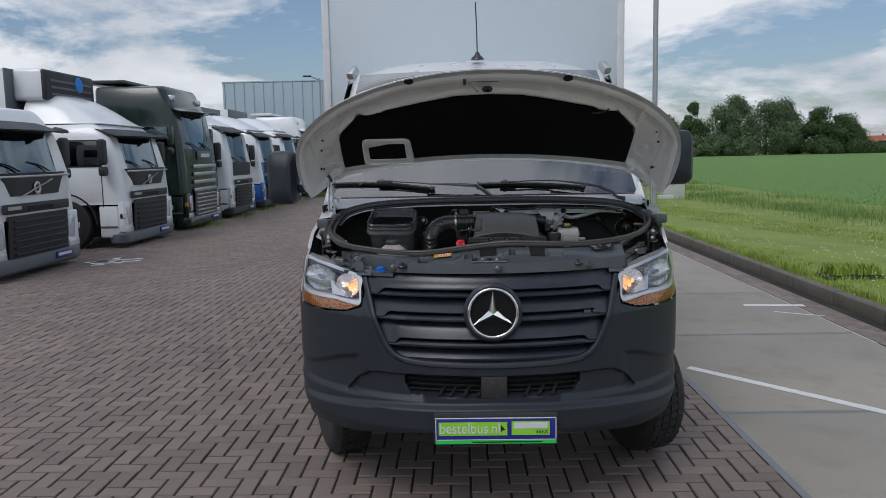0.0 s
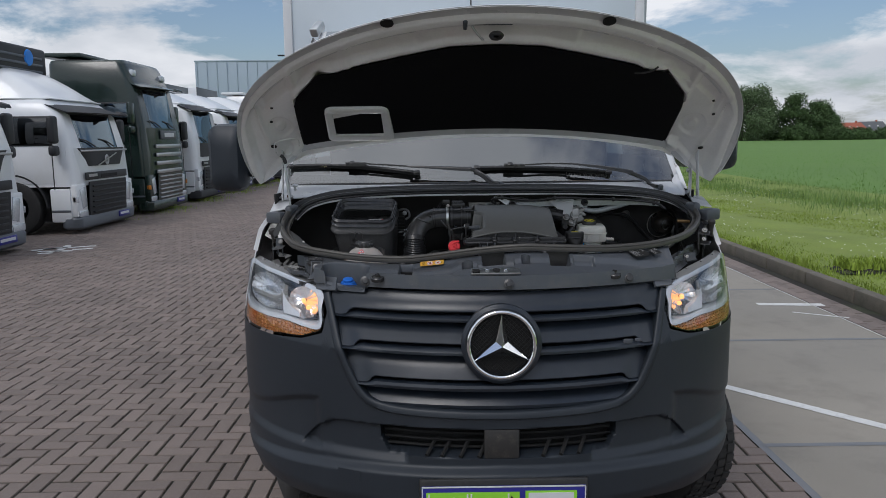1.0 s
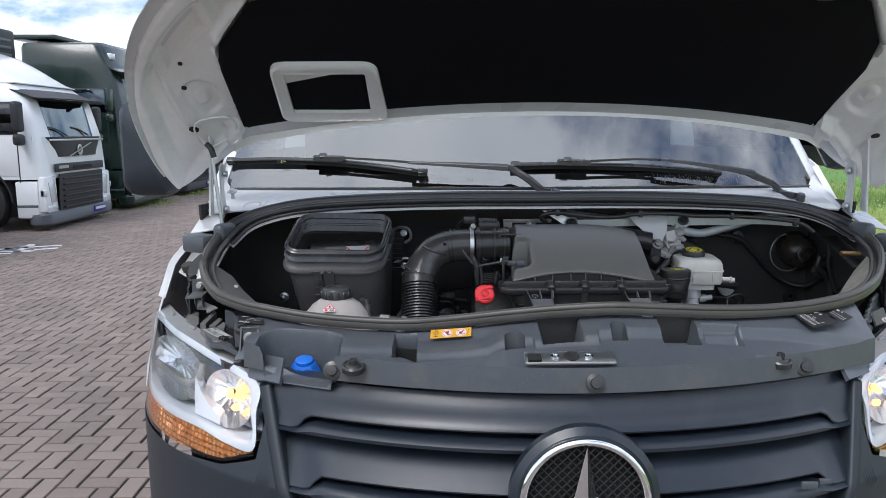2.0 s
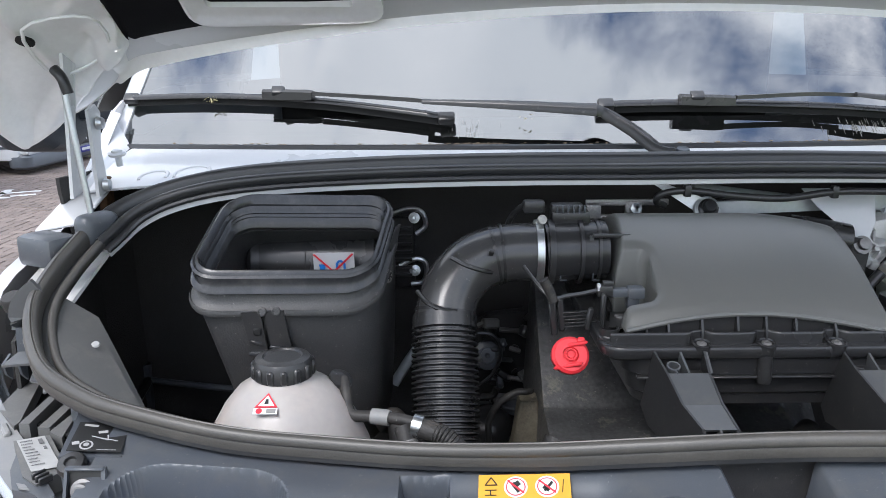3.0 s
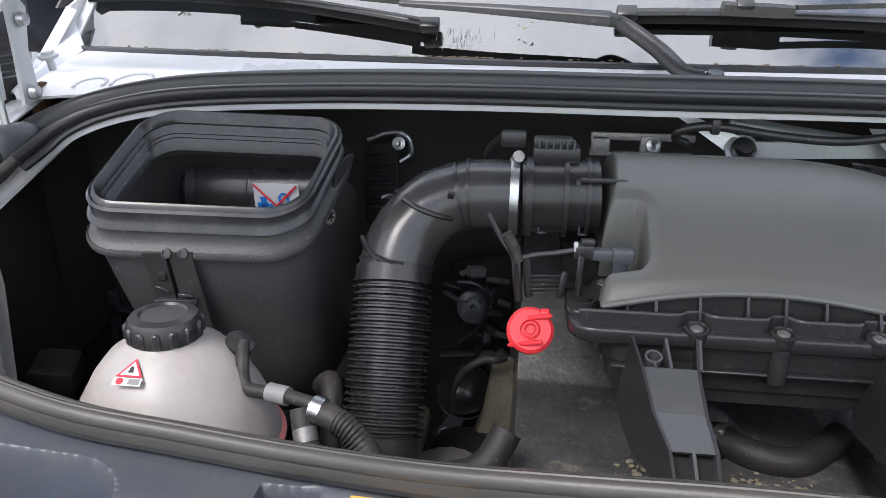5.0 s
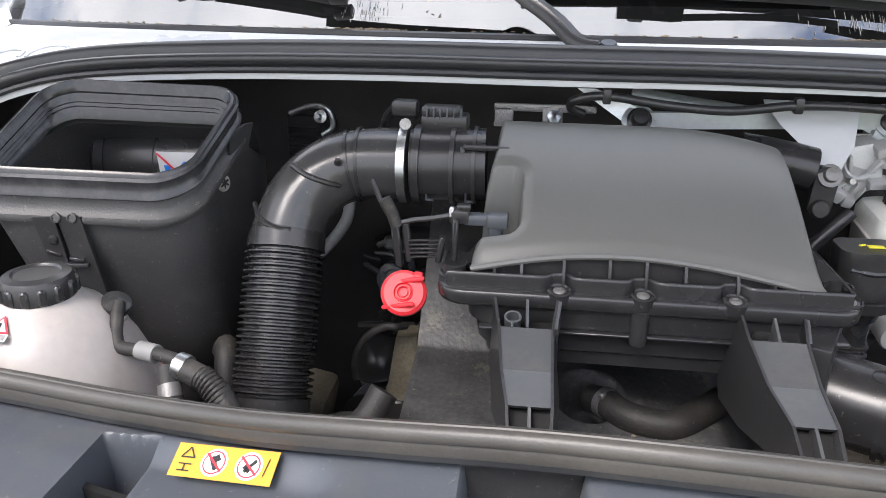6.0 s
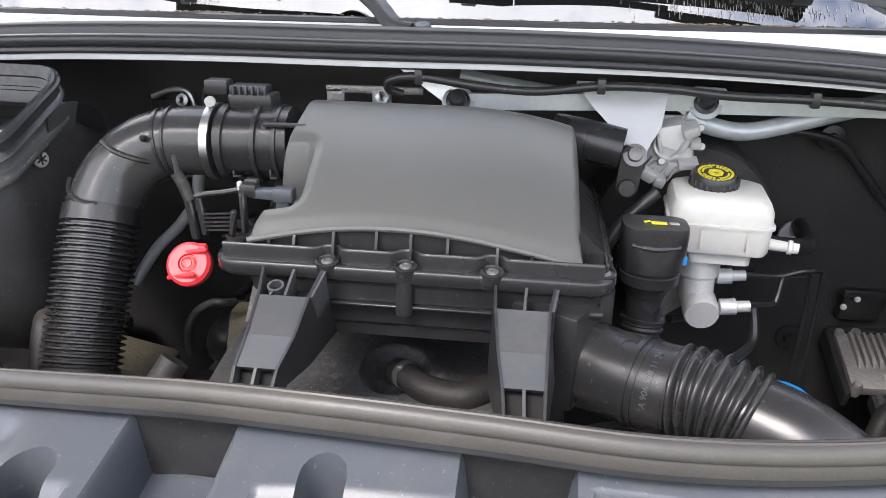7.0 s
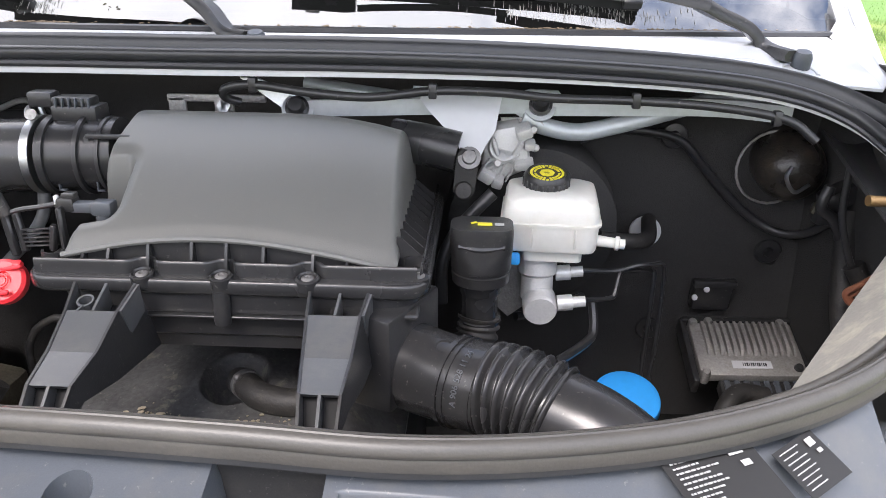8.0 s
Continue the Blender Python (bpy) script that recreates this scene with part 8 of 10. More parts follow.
def cover_z(x, y):
    s = min(1.0, (y - 0.549) / 0.165)
    lo, hi = curve(x, LIP), curve(x, CREST)
    z = lo + (hi - lo) * (1 - (1 - s) ** 1.45)
    return z - 0.022 * step(0.72, 0.82, y) - 0.0025 * (1 - step(0.549, 0.562, y))


def cover_at(u, v):
    right = 0.2655 - 0.002 * v
    left = -0.067 + 0.010 * step(0.15, 0.6, v)
    x, y = left + (right - left) * u, 0.549 + 0.255 * v
    z = cover_z(x, y)
    d = min(x - left, right - x)
    z -= (z - 1.262) * (1 - math.sqrt(max(0.0, 1 - (1 - min(1.0, d / 0.012)) ** 2)))
    # rounded pocket for the sensor at the near corner
    qx, qy = max(0.0, x + 0.034), max(abs(y - 0.610) - 0.021, 0.0)
    pk = 0.012 - math.hypot(qx, qy)
    z -= step(-0.0025, 0.0025, pk) * (z - 1.256) + 0.005 * step(-0.014, 0.0, pk) * (1 - step(-0.0025, 0.0025, pk))
    return V((x, y, z))


airbox = part("air_filter_box", grid(bmesh.new(), cover_at, 230, 170), LID, van, "large black air filter box with a smooth domed lid", angle=60)
# darker plate gives the pocket the darkness of a deeper one
part("pocket_dark_plate", prism(bmesh.new(), [(-0.080, 0.580, 1.2575), (-0.026, 0.580, 1.2575), (-0.026, 0.640, 1.2575), (-0.066, 0.640, 1.2575)], (0, 0, 0.001)), PLASTIC, airbox)
part("pocket_screw", lathe(bmesh.new(), [(0.0075, 0.0), (0.007, 0.002), (0.004, 0.003), (0.0, 0.002)], (-0.058, 0.618, 1.259), (0, 0, 1), 12), SCREW, airbox)
part("lid_edge", tube(bmesh.new(), [(x, 0.5485, curve(x, LIP) - 0.0035) for x in [-0.066 + 0.0331 * k for k in range(11)]], 0.0034, 8), LID, airbox)
part("lid_skirt", grid(bmesh.new(), lambda u, v: V((-0.066 + 0.331 * u, 0.5535, 1.250 + (curve(-0.066 + 0.331 * u, LIP) - 1.252) * v)), 40, 1, 0.002), PLASTIC, airbox)
tray = part("tray_flange", loft(bmesh.new(), [[V((0.100 + a, 0.683 + b, z)) for a, b in rrect(0.396 + e, 0.318 + e, 0.026 + e / 2)] for z, e in ((1.232, -0.020), (1.236, -0.006), (1.239, -0.001), (1.249, 0.0), (1.2515, -0.003), (1.252, -0.007))]), PLASTIC_SATIN, airbox, angle=50)
# upright rail in front of the ribs, bending back round each screw
rail, x = [], -0.088
while x < 0.287:
    near_screw = min(abs(x - c) for c in (0.020, 0.0975, 0.181))
    rail.append((x, 0.5375 + 0.0095 * (1 - step(0.007, 0.016, near_screw)), 1.257))
    x += 0.0045
part("rim_rail", tube(bmesh.new(), rail, 0, steps=1, section=[(-0.0018, -0.006), (-0.0018, 0.006), (-0.0012, 0.0082), (0.0, 0.009), (0.0012, 0.0082), (0.0018, 0.006), (0.0018, -0.006)]), PLASTIC_SATIN, tray, angle=60)
for x in (-0.044, -0.018, 0.022, 0.065, 0.099, 0.135, 0.183, 0.216, 0.244):
    top = curve(x, LIP) - 0.004
    part("rib", prism(bmesh.new(), [(x, 0.5385, 1.252), (x, 0.5385, 1.262), (x, 0.5465, top), (x, 0.556, top), (x, 0.556, 1.252)], (0.0028, 0, 0)), PLASTIC_SATIN, tray)
for y in [0.575 + 0.0235 * j for j in range(10)]:
    part("rib", prism(bmesh.new(), [(0.262, y, 1.252), (0.290, y, 1.252), (0.290, y, 1.260), (0.266, y, 1.282), (0.262, y, 1.282)], (0, 0.003, 0)), PLASTIC_SATIN, tray)
part("side_rail", box((0.289, 0.69, 1.256), (0.003, 0.29, 0.014), 0.001, 1), PLASTIC_SATIN, tray)
for x, y in ((0.020, 0.5315), (0.0975, 0.5315), (0.181, 0.5315), (-0.0865, 0.560), (0.2865, 0.546)):
    sc = part("screw_boss", lathe(bmesh.new(), [(0.0118, -0.008), (0.0115, 0.0025), (0.0095, 0.0035), (0.0085, 0.0015), (0.0, 0.0010)], (x, y, 1.2525), (0, -0.2, 1), 20), PLASTIC_SATIN, airbox)
    part("screw", lathe(bmesh.new(), [(0.0062, 0.0), (0.0060, 0.0010), (0.0044, 0.0022), (0.0028, 0.0024), (0.0024, 0.0008), (0.0, 0.0006)], (x, y, 1.2535), (0, -0.2, 1), 12), SCREW, sc)
for cx, cy, a0 in ((-0.083, 0.568, -60), (0.281, 0.563, 60)):
    part("corner_curl", tube(bmesh.new(), [(cx + 0.0125 * math.sin(radians(a0 + a)), cy - 0.0125 * math.cos(radians(a0 + a)), 1.257) for a in range(-20, 181, 20)], 0, section=[(-0.0011, -0.006), (-0.0011, 0.006), (0.0011, 0.006), (0.0011, -0.006)], steps=1), PLASTIC_SATIN, tray)
lower_body = part("lower_body", loft(bmesh.new(), [[V((0.108 + a, 0.672 + b, z)) for a, b in rrect(w, d, 0.03)] for z, w, d in ((1.244, 0.362, 0.286), (1.214, 0.352, 0.277), (1.210, 0.340, 0.265), (1.186, 0.332, 0.258), (1.182, 0.322, 0.248), (1.168, 0.316, 0.244))]), PLASTIC, airbox, angle=30)
part("post", lathe(bmesh.new(), [(0.0, -0.001), (0.0075, 0.0), (0.0085, 0.004), (0.0085, 0.034), (0.0, 0.035)], (0.0965, 0.5275, 1.205), (0, 0.06, 1), 16), PLASTIC, lower_body)
part("rib", box((0.11, 0.5325, 1.2115), (0.33, 0.010, 0.003), 0.001, 1), PLASTIC, lower_body)
part("side_step", box((0.262, 0.55, 1.218), (0.05, 0.05, 0.006), 0.002, 1), PLASTIC, lower_body)
part("side_web", box((0.255, 0.545, 1.195), (0.035, 0.04, 0.06), 0.006, 2), PLASTIC, lower_body)


def bracket(rows, ring_cell):
    """A leg from the tray down to the crossmember; rows: left x, right x, y, z at its four folds and its foot."""
    (a0, b0, y0, z0), (a1, b1, y1, z1), (a2, b2, y2, z2), (a3, b3, y3, z3), (a4, b4, y4, z4) = rows
    leg = part("mounting_leg", loft(bmesh.new(), [[V((a, y, z)), V((b, y, z)), V((b, y + 0.003, z - 0.004)), V((a, y + 0.003, z - 0.004))] for a, b, y, z in ((a1, b1, y1, z1), (a2, b2, y2, z2), (a3, b3, y3, z3))]), PLASTIC_LEG, airbox, "grey-black ribbed mounting leg", angle=8)
    for sx, pick in ((-1, 0), (1, 1)):
        edge_pts = [V((r[pick], r[2], r[3] + 0.001)) for r in rows]
        depth = ((0.082, 0.085, 0.062, 0.042, 0.018), (0.030, 0.040, 0.030, 0.018, 0.008)) if sx < 0 else ((0.079, 0.064, 0.0365, 0.0195, 0.004), (0.027, 0.034, 0.016, 0.007, 0.004))
        low = [p + V((sx * 0.006 * k, dy, -dz)) for p, k, dz, dy in zip(edge_pts, (0.6, 1.0, 1.2, 0.7, 0.2), *depth)]
        wall_t = V((-sx * 0.0026, 0, 0))
        part("side_wall", loft(bmesh.new(), [[a, b, b + wall_t, a + wall_t] for a, b in zip(edge_pts, low)]), PLASTIC, leg, angle=20)
    for t in (0.0, 0.5, 1.0):
        xa, xb = a0 + (b0 - a0) * t, a1 + (b1 - a1) * t
        part("cell_wall", prism(bmesh.new(), [(xa, y0, z0), (xb, y1, z1 + 0.0005), (xb, y1 + 0.012, z1 - 0.03), (xa, y0 + 0.004, z0 - 0.03)], (0.0026, 0, 0)), PLASTIC_LEG, leg)
        xa, xb = a3 + (b3 - a3 - 0.0026) * t, a4 + (b4 - a4 - 0.0026) * t
        part("cell_wall", prism(bmesh.new(), [(xa, y3, z3), (xb, y4, z4), (xb, y4 + 0.02, z4 - 0.012), (xa, y3 + 0.02, z3 - 0.02)], (0.0026, 0, 0)), PLASTIC_LEG, leg)
    # near-black sheets paint the shade inside the open cells of the leg
    part("cell_shade", prism(bmesh.new(), [(a0, y0 + 0.002, z0 - 0.024), (b0, y0 + 0.002, z0 - 0.024), (b1, y1 + 0.004, z1 - 0.026), (a1, y1 + 0.004, z1 - 0.026)], (0, 0, -0.002)), DARK, leg)
    part("foot_shade", prism(bmesh.new(), [(a3, y3 + 0.010, z3 - 0.008), (b3, y3 + 0.010, z3 - 0.008), (b4, y4 + 0.016, z4 - 0.008), (a4, y4 + 0.016, z4 - 0.008)], (0, 0.002, 0)), DARK, leg)
    part("foot_bar", box(((a4 + b4) / 2, y4 + 0.003, z4 - 0.001), (b4 - a4, 0.010, 0.003), 0.001, 1), PLASTIC_LEG, leg)
    if ring_cell:
        cx, cy, cz = (a0 * 0.72 + b0 * 0.28 + 0.002), (y0 + y1) / 2 - 0.002, (z0 + z1) / 2 - 0.003
        ring = part("cell_ring", lathe(bmesh.new(), [(0.0060, -0.010), (0.0060, 0.0), (0.0080, 0.0), (0.0080, -0.010)], (cx, cy, cz), (0, -0.35, 1), 20), PLASTIC_LEG, leg)
        part("spoke", box((cx, cy - 0.011, cz - 0.005), (0.0022, 0.010, 0.006), 0.0005, 1), PLASTIC_LEG, ring)
    return leg


bracket(((-0.041, 0.020, 0.518, 1.249), (-0.035, 0.016, 0.485, 1.236), (-0.030, 0.016, 0.439, 1.2185), (-0.023, 0.016, 0.393, 1.2125), (-0.020, 0.0155, 0.362, 1.190)), True)
bracket(((0.184, 0.242, 0.520, 1.245), (0.186, 0.238, 0.494, 1.234), (0.192, 0.237, 0.445, 1.217), (0.199, 0.236, 0.398, 1.210), (0.203, 0.236, 0.368, 1.190)), False)
# sensor connector on the tray and clip
plug = part("sensor_plug", rbox(rbox(rbox(bmesh.new(), (-0.060, 0.603, 1.297), (0.036, 0.014, 0.011), 0.002), (-0.044, 0.602, 1.297), (0.022, 0.018, 0.015), 0.003), (-0.046, 0.606, 1.283), (0.016, 0.016, 0.02), 0.004), PLASTIC_GREY, airbox)
part("plug_head", rbox(rbox(bmesh.new(), (-0.083, 0.603, 1.300), (0.020, 0.016, 0.014), 0.002), (-0.079, 0.603, 1.309), (0.014, 0.010, 0.006), 0.0015), PLASTIC, plug)
part("plug_catch", box((-0.091, 0.598, 1.305), (0.004, 0.006, 0.010), 0.001, 1), PAPER, plug)
part("plug_stand", box((-0.086, 0.592, 1.277), (0.006, 0.010, 0.045), 0.002, 1), PLASTIC, plug)
part("plug_cable", tube(bmesh.new(), [(-0.092, 0.602, 1.300), (-0.110, 0.602, 1.296), (-0.130, 0.602, 1.293), (-0.149, 0.601, 1.290), (-0.164, 0.612, 1.302), (-0.182, 0.640, 1.322)], 0.0028, 8), PLASTIC, plug)
part("cable_sleeve", tube(bmesh.new(), [(-0.161, 0.600, 1.315), (-0.154, 0.600, 1.302), (-0.148, 0.599, 1.286)], 0.0065, 10), RUBBER_MATT, plug)
comb = part("cable_comb", rbox(rbox(bmesh.new(), (-0.148, 0.600, 1.265), (0.009, 0.008, 0.048), 0.002, 1, turn(0, -6, 0)), (-0.1375, 0.602, 1.268), (0.008, 0.008, 0.044), 0.002, 1, turn(0, -6, 0)), PLASTIC, airbox)
for k in range(5):
    part("tooth", box((-0.119, 0.600, 1.2535 + 0.0046 * k), (0.034, 0.004, 0.0018), 0.0005, 1, turn(0, -4, 0)), PLASTIC, comb)
part("comb_end", box((-0.102, 0.599, 1.263), (0.007, 0.007, 0.030), 0.002, 1, turn(0, 10, 0)), PLASTIC, comb)

# red service cap
red = part("service_cap", lathe(bmesh.new(), [(0.008, -0.010), (0.021, -0.006), (0.0232, -0.002), (0.0232, 0.006), (0.020, 0.009), (0.010, 0.009), (0.009, 0.006), (0.004, 0.006), (0.004, 0.009), (0.0, 0.009)], (-0.133, 0.555, 1.230), (0.05, -0.82, 0.55), 24), RED, van, "bright red plastic service cap")
for dz in (-0.0135, 0.0135):
    part("grip", box((-0.133 + dz * 0.3, 0.547 + dz * 0.55, 1.2345 + dz * 0.8), (0.036, 0.005, 0.005), 0.002, 1, turn(35, 0, 0) @ turn(0, -18, 0)), RED, red)
part("hub_rim", tube(bmesh.new(), [V((-0.1325, 0.5468, 1.2355)) + 0.0068 * (math.cos(a) * V((1, 0.05, -0.01)) + math.sin(a) * V((0, 0.557, 0.83))) for a in [radians(30 * k) for k in range(12)]], 0.0012, 6, closed=True, steps=1), RED, red)
part("tab", box((-0.119, 0.558, 1.249), (0.009, 0.007, 0.008), 0.002, 2, turn(35, 0, 0)), RED, red)

# ---------------------------------------------------------------- engine block under the filter box


def eng(u, v):
    x = -0.155 + 0.42 * u
    y = 0.345 + 0.52 * v
    z = 1.062 + 0.15 * (y - 0.50) + 0.9 * max(0.0, y - 0.70) - 0.10 * step(0.40, 0.345, y)
    z -= 0.25 * (1 - step(-0.160, -0.142, x)) + 0.05 * step(0.2, 0.26, x)
    z += 0.006 * math.sin(23 * x) * math.sin(31 * y) - 0.05 * step(0.0, 0.022, 0.042 - math.hypot(x - 0.066, (y - 0.630)))
    return V((x, y, z))


engine = part("engine_cover", grid(bmesh.new(), eng, 200, 190, 0.006), ENGINE, van, "dirty black engine cover with dried splashes")
MUD = mat("dried_mud", (0.30, 0.26, 0.19), 0.9, var=0.35, scale=60, fine=300, bump=0.5)
rnd = random.Random(31)
bm = bmesh.new()
for k in range(1500):
    mc = ((-0.045, 0.50), (0.0, 0.535), (0.035, 0.50), (0.115, 0.53), (-0.075, 0.47), (0.15, 0.50))[k % 6]
    mx, my = mc[0] + rnd.gauss(0, 0.016), mc[1] + rnd.gauss(0, 0.020)
    if not -0.11 < mx < 0.19 or math.hypot(mx - 0.072, my - 0.618) < 0.045:
        continue
    mr = 0.0006 + 0.0042 * rnd.random() ** 2.6
    mz = 1.0635 + 0.15 * (my - 0.50) + 0.006 * math.sin(23 * mx) * math.sin(31 * my)
    prism(bm, [(mx + mr * rnd.uniform(0.5, 1.4) * math.cos(q * 0.9), my + mr * rnd.uniform(0.5, 1.4) * math.sin(q * 0.9), mz) for q in range(7)], (0, 0, 0.0007))
tagged(part("mud_crust", bm, MUD, engine, "pale crust of dried mud"), kind="stuff")
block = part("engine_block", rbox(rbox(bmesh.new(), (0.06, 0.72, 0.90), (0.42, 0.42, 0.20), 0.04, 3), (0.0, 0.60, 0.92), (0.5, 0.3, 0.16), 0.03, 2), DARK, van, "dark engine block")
hose = part("breather_hose", tube(bmesh.new(), [(0.070, 0.632, 1.078), (0.083, 0.614, 1.085), (0.108, 0.590, 1.084), (0.150, 0.580, 1.084), (0.182, 0.600, 1.088), (0.210, 0.625, 1.092)], 0.0160, 18), RUBBER_MATT, van, "dirty black rubber elbow hose with a metal clamp")
ring_on((0.084, 0.613, 1.085), (0.60, -0.80, 0.1), 0.0176, 0.009, hose, SCREW, "clamp")
part("clamp_block", box((0.078, 0.604, 1.100), (0.008, 0.010, 0.008), 0.002, 1, turn(0, 0, -35)), SCREW, hose)

# clutter between pipe and engine: actuator, brackets, canister, casting, hoses
side_plate = part("engine_side", prism(bmesh.new(), [(-0.246, 0.930, 1.142), (-0.215, 0.930, 1.157), (-0.148, 0.930, 1.164), (-0.119, 0.930, 0.952), (-0.183, 0.930, 0.885), (-0.213, 0.930, 0.957), (-0.202, 0.930, 1.009), (-0.233, 0.930, 1.027), (-0.222, 0.930, 1.086)], (0, 0.02, 0)), PLASTIC, van, "dark grimy side of the engine")
part("boss", lathe(bmesh.new(), [(0.026, 0.0), (0.025, 0.010), (0.015, 0.013), (0.014, 0.010), (0.011, 0.010), (0.011, 0.017), (0.005, 0.018), (0.0, 0.014)], (-0.213, 0.915, 1.089), (0, -1, 0.35), 20), PLASTIC_GREY, side_plate)
rnd = random.Random(11)
for k in range(46):
    gx, gz = rnd.uniform(-0.250, -0.120), rnd.uniform(0.90, 1.155)
    tilt = turn(rnd.uniform(-20, 40), rnd.uniform(-40, 40), rnd.uniform(-30, 30))
    part("fitting", box((gx, 0.920 - 0.03 * rnd.random(), gz), (rnd.uniform(0.008, 0.034), rnd.uniform(0.008, 0.03), rnd.uniform(0.005, 0.020)), 0.003, 1, tilt), (PLASTIC_GREY, PLASTIC_LEG, PLASTIC, DUST_GREY, PLASTIC)[k % 5], side_plate)
# small bright brackets, and metal chips put in for glints of light
for (gx, gy, gz), gw, ga in zip([(-0.223, 0.890, 1.155), (-0.177, 0.890, 1.143), (-0.167, 0.890, 1.108), (-0.167, 0.890, 1.056), (-0.146, 0.890, 1.167)], (0.020, 0.034, 0.020, 0.024, 0.014), (-25, 5, 20, 12, -50)):
    part("tab_glint", box((gx, gy, gz), (gw, 0.008, 0.006), 0.001, 1, turn(35, ga, 0)), SCREW, side_plate)
part("wire", tube(bmesh.new(), [(-0.236, 0.890, 1.139), (-0.206, 0.890, 1.135), (-0.191, 0.890, 1.106), (-0.203, 0.890, 1.067), (-0.232, 0.890, 1.040)], 0.0036, 8), PLASTIC, side_plate)
part("wire", tube(bmesh.new(), [(-0.256, 0.860, 1.032), (-0.223, 0.860, 1.036), (-0.205, 0.860, 1.039), (-0.200, 0.860, 1.052)], 0.0060, 8), RUBBER_MATT, side_plate)
CA = (-0.12, -0.42, 0.9)
pul = part("oil_filter", lathe(bmesh.new(), [(0.0, 0.046), (0.014, 0.045), (0.026, 0.040), (0.035, 0.030), (0.039, 0.020), (0.042, 0.018), (0.042, 0.010), (0.040, 0.008), (0.040, -0.07), (0.0, -0.07)], (-0.214, 0.83, 0.985), CA, 32), PLASTIC, van, "black canister with a ribbed top beside the engine")
part("rib_ring", lathe(bmesh.new(), [(0.039, 0.0), (0.0412, 0.001), (0.0412, 0.003), (0.039, 0.004)], (-0.214, 0.83, 0.985), CA, 32), PLASTIC_GREY, pul)
cast = part("cast_column", loft(bmesh.new(), [[V((cx + a, cy + b, z)) for a, b in rrect(w, 0.035, 0.007, 3)] for z, cx, cy, w in ((0.86, -0.165, 0.722, 0.070), (0.965, -0.166, 0.728, 0.062), (0.985, -0.168, 0.730, 0.060), (1.000, -0.166, 0.734, 0.054), (1.020, -0.164, 0.738, 0.044), (1.085, -0.161, 0.742, 0.030), (1.090, -0.161, 0.743, 0.026))]), TAN, van, "dusty tan casting beside the engine cover")
part("worn_spot", box((-0.176, 0.711, 0.996), (0.024, 0.004, 0.010), 0.002, 1, turn(0, -12, 0)), SCREW, cast)
flap_b = part("belt_guard", prism(bmesh.new(), [(-0.259, 0.790, 0.940), (-0.242, 0.790, 0.965), (-0.212, 0.790, 0.993), (-0.214, 0.790, 0.971), (-0.226, 0.790, 0.937), (-0.248, 0.790, 0.892), (-0.258, 0.790, 0.896)], (0, 0.005, 0)), PLASTIC_GREY, van, "thin dark guard plate with a small white tag")
part("white_tag", prism(bmesh.new(), [(-0.252, 0.785, 0.924), (-0.242, 0.785, 0.930), (-0.238, 0.785, 0.961), (-0.248, 0.785, 0.956)], (0, -0.001, 0)), PAPER, flap_b)
bm = bmesh.new()
for k in range(5):
    rbox(bm, (-0.2480 + 0.0010 * k, 0.7830, 0.9310 + 0.0058 * k), (0.0065, 0.0008, 0.0020), 0, 1)
part("tag_print", bm, INK, flap_b)
low_hose = part("lower_hose", tube(bmesh.new(), [(-0.226, 0.515, 1.075), (-0.205, 0.512, 1.083), (-0.182, 0.51, 1.092), (-0.165, 0.515, 1.106), (-0.150, 0.53, 1.13)], 0.0155, 16), RUBBER_MATT, van, "short black rubber hose in front of the engine")
part("hose_clip", rbox(rbox(bmesh.new(), (-0.208, 0.497, 1.094), (0.016, 0.008, 0.020), 0.003, 2, turn(0, -25, 0)), (-0.196, 0.494, 1.099), (0.006, 0.005, 0.010), 0.001, 1), PLASTIC, low_hose)
part("clip_tip", box((-0.197, 0.491, 1.100), (0.0055, 0.004, 0.010), 0.001, 1, turn(0, -25, 0)), PAPER, low_hose)
part("alternator", lathe(bmesh.new(), [(0.0, 0.04), (0.03, 0.04), (0.035, 0.03), (0.055, 0.028), (0.060, 0.02), (0.060, -0.06), (0.0, -0.06)], (-0.215, 0.58, 0.975), (0.1, -0.95, 0.2), 24), ALU, van, "dirty aluminium alternator")
for pts, r, m_, lab in (([(-0.160, 0.715, 1.112), (-0.170, 0.70, 1.117), (-0.184, 0.70, 1.116), (-0.208, 0.70, 1.100), (-0.222, 0.70, 1.072), (-0.223, 0.70, 1.039)], 0.0050, RUBBER_MATT, "dusty cable in front of the engine"),
                        ([(-0.222, 0.52, 1.04), (-0.212, 0.50, 1.055), (-0.203, 0.49, 1.075)], 0.004, ALU, "thin metal pipe beside the hose"),
                        ([(-0.370, 0.64, 1.10), (-0.352, 0.61, 1.12), (-0.345, 0.58, 1.08), (-0.335, 0.53, 0.96)], 0.014, RUBBER_MATT, "black rubber hose loop"),
                        ([(-0.262, 0.87, 1.262), (-0.262, 0.86, 1.233), (-0.270, 0.858, 1.197), (-0.297, 0.855, 1.160), (-0.335, 0.85, 1.122), (-0.37, 0.84, 1.07)], 0.0085, ZINC, "grey metal pipe behind the elbow")):
    part("hose" if r > 0.007 else "cable", tube(bmesh.new(), pts, r, 12), m_, van, lab)
part("pump_body", rbox(rbox(bmesh.new(), (-0.31, 0.70, 0.985), (0.10, 0.08, 0.10), 0.012, 2, turn(0, 12, 0)), (-0.34, 0.62, 0.95), (0.08, 0.08, 0.08), 0.015, 2), TAN, van, "dusty brown pump body low in the bay")

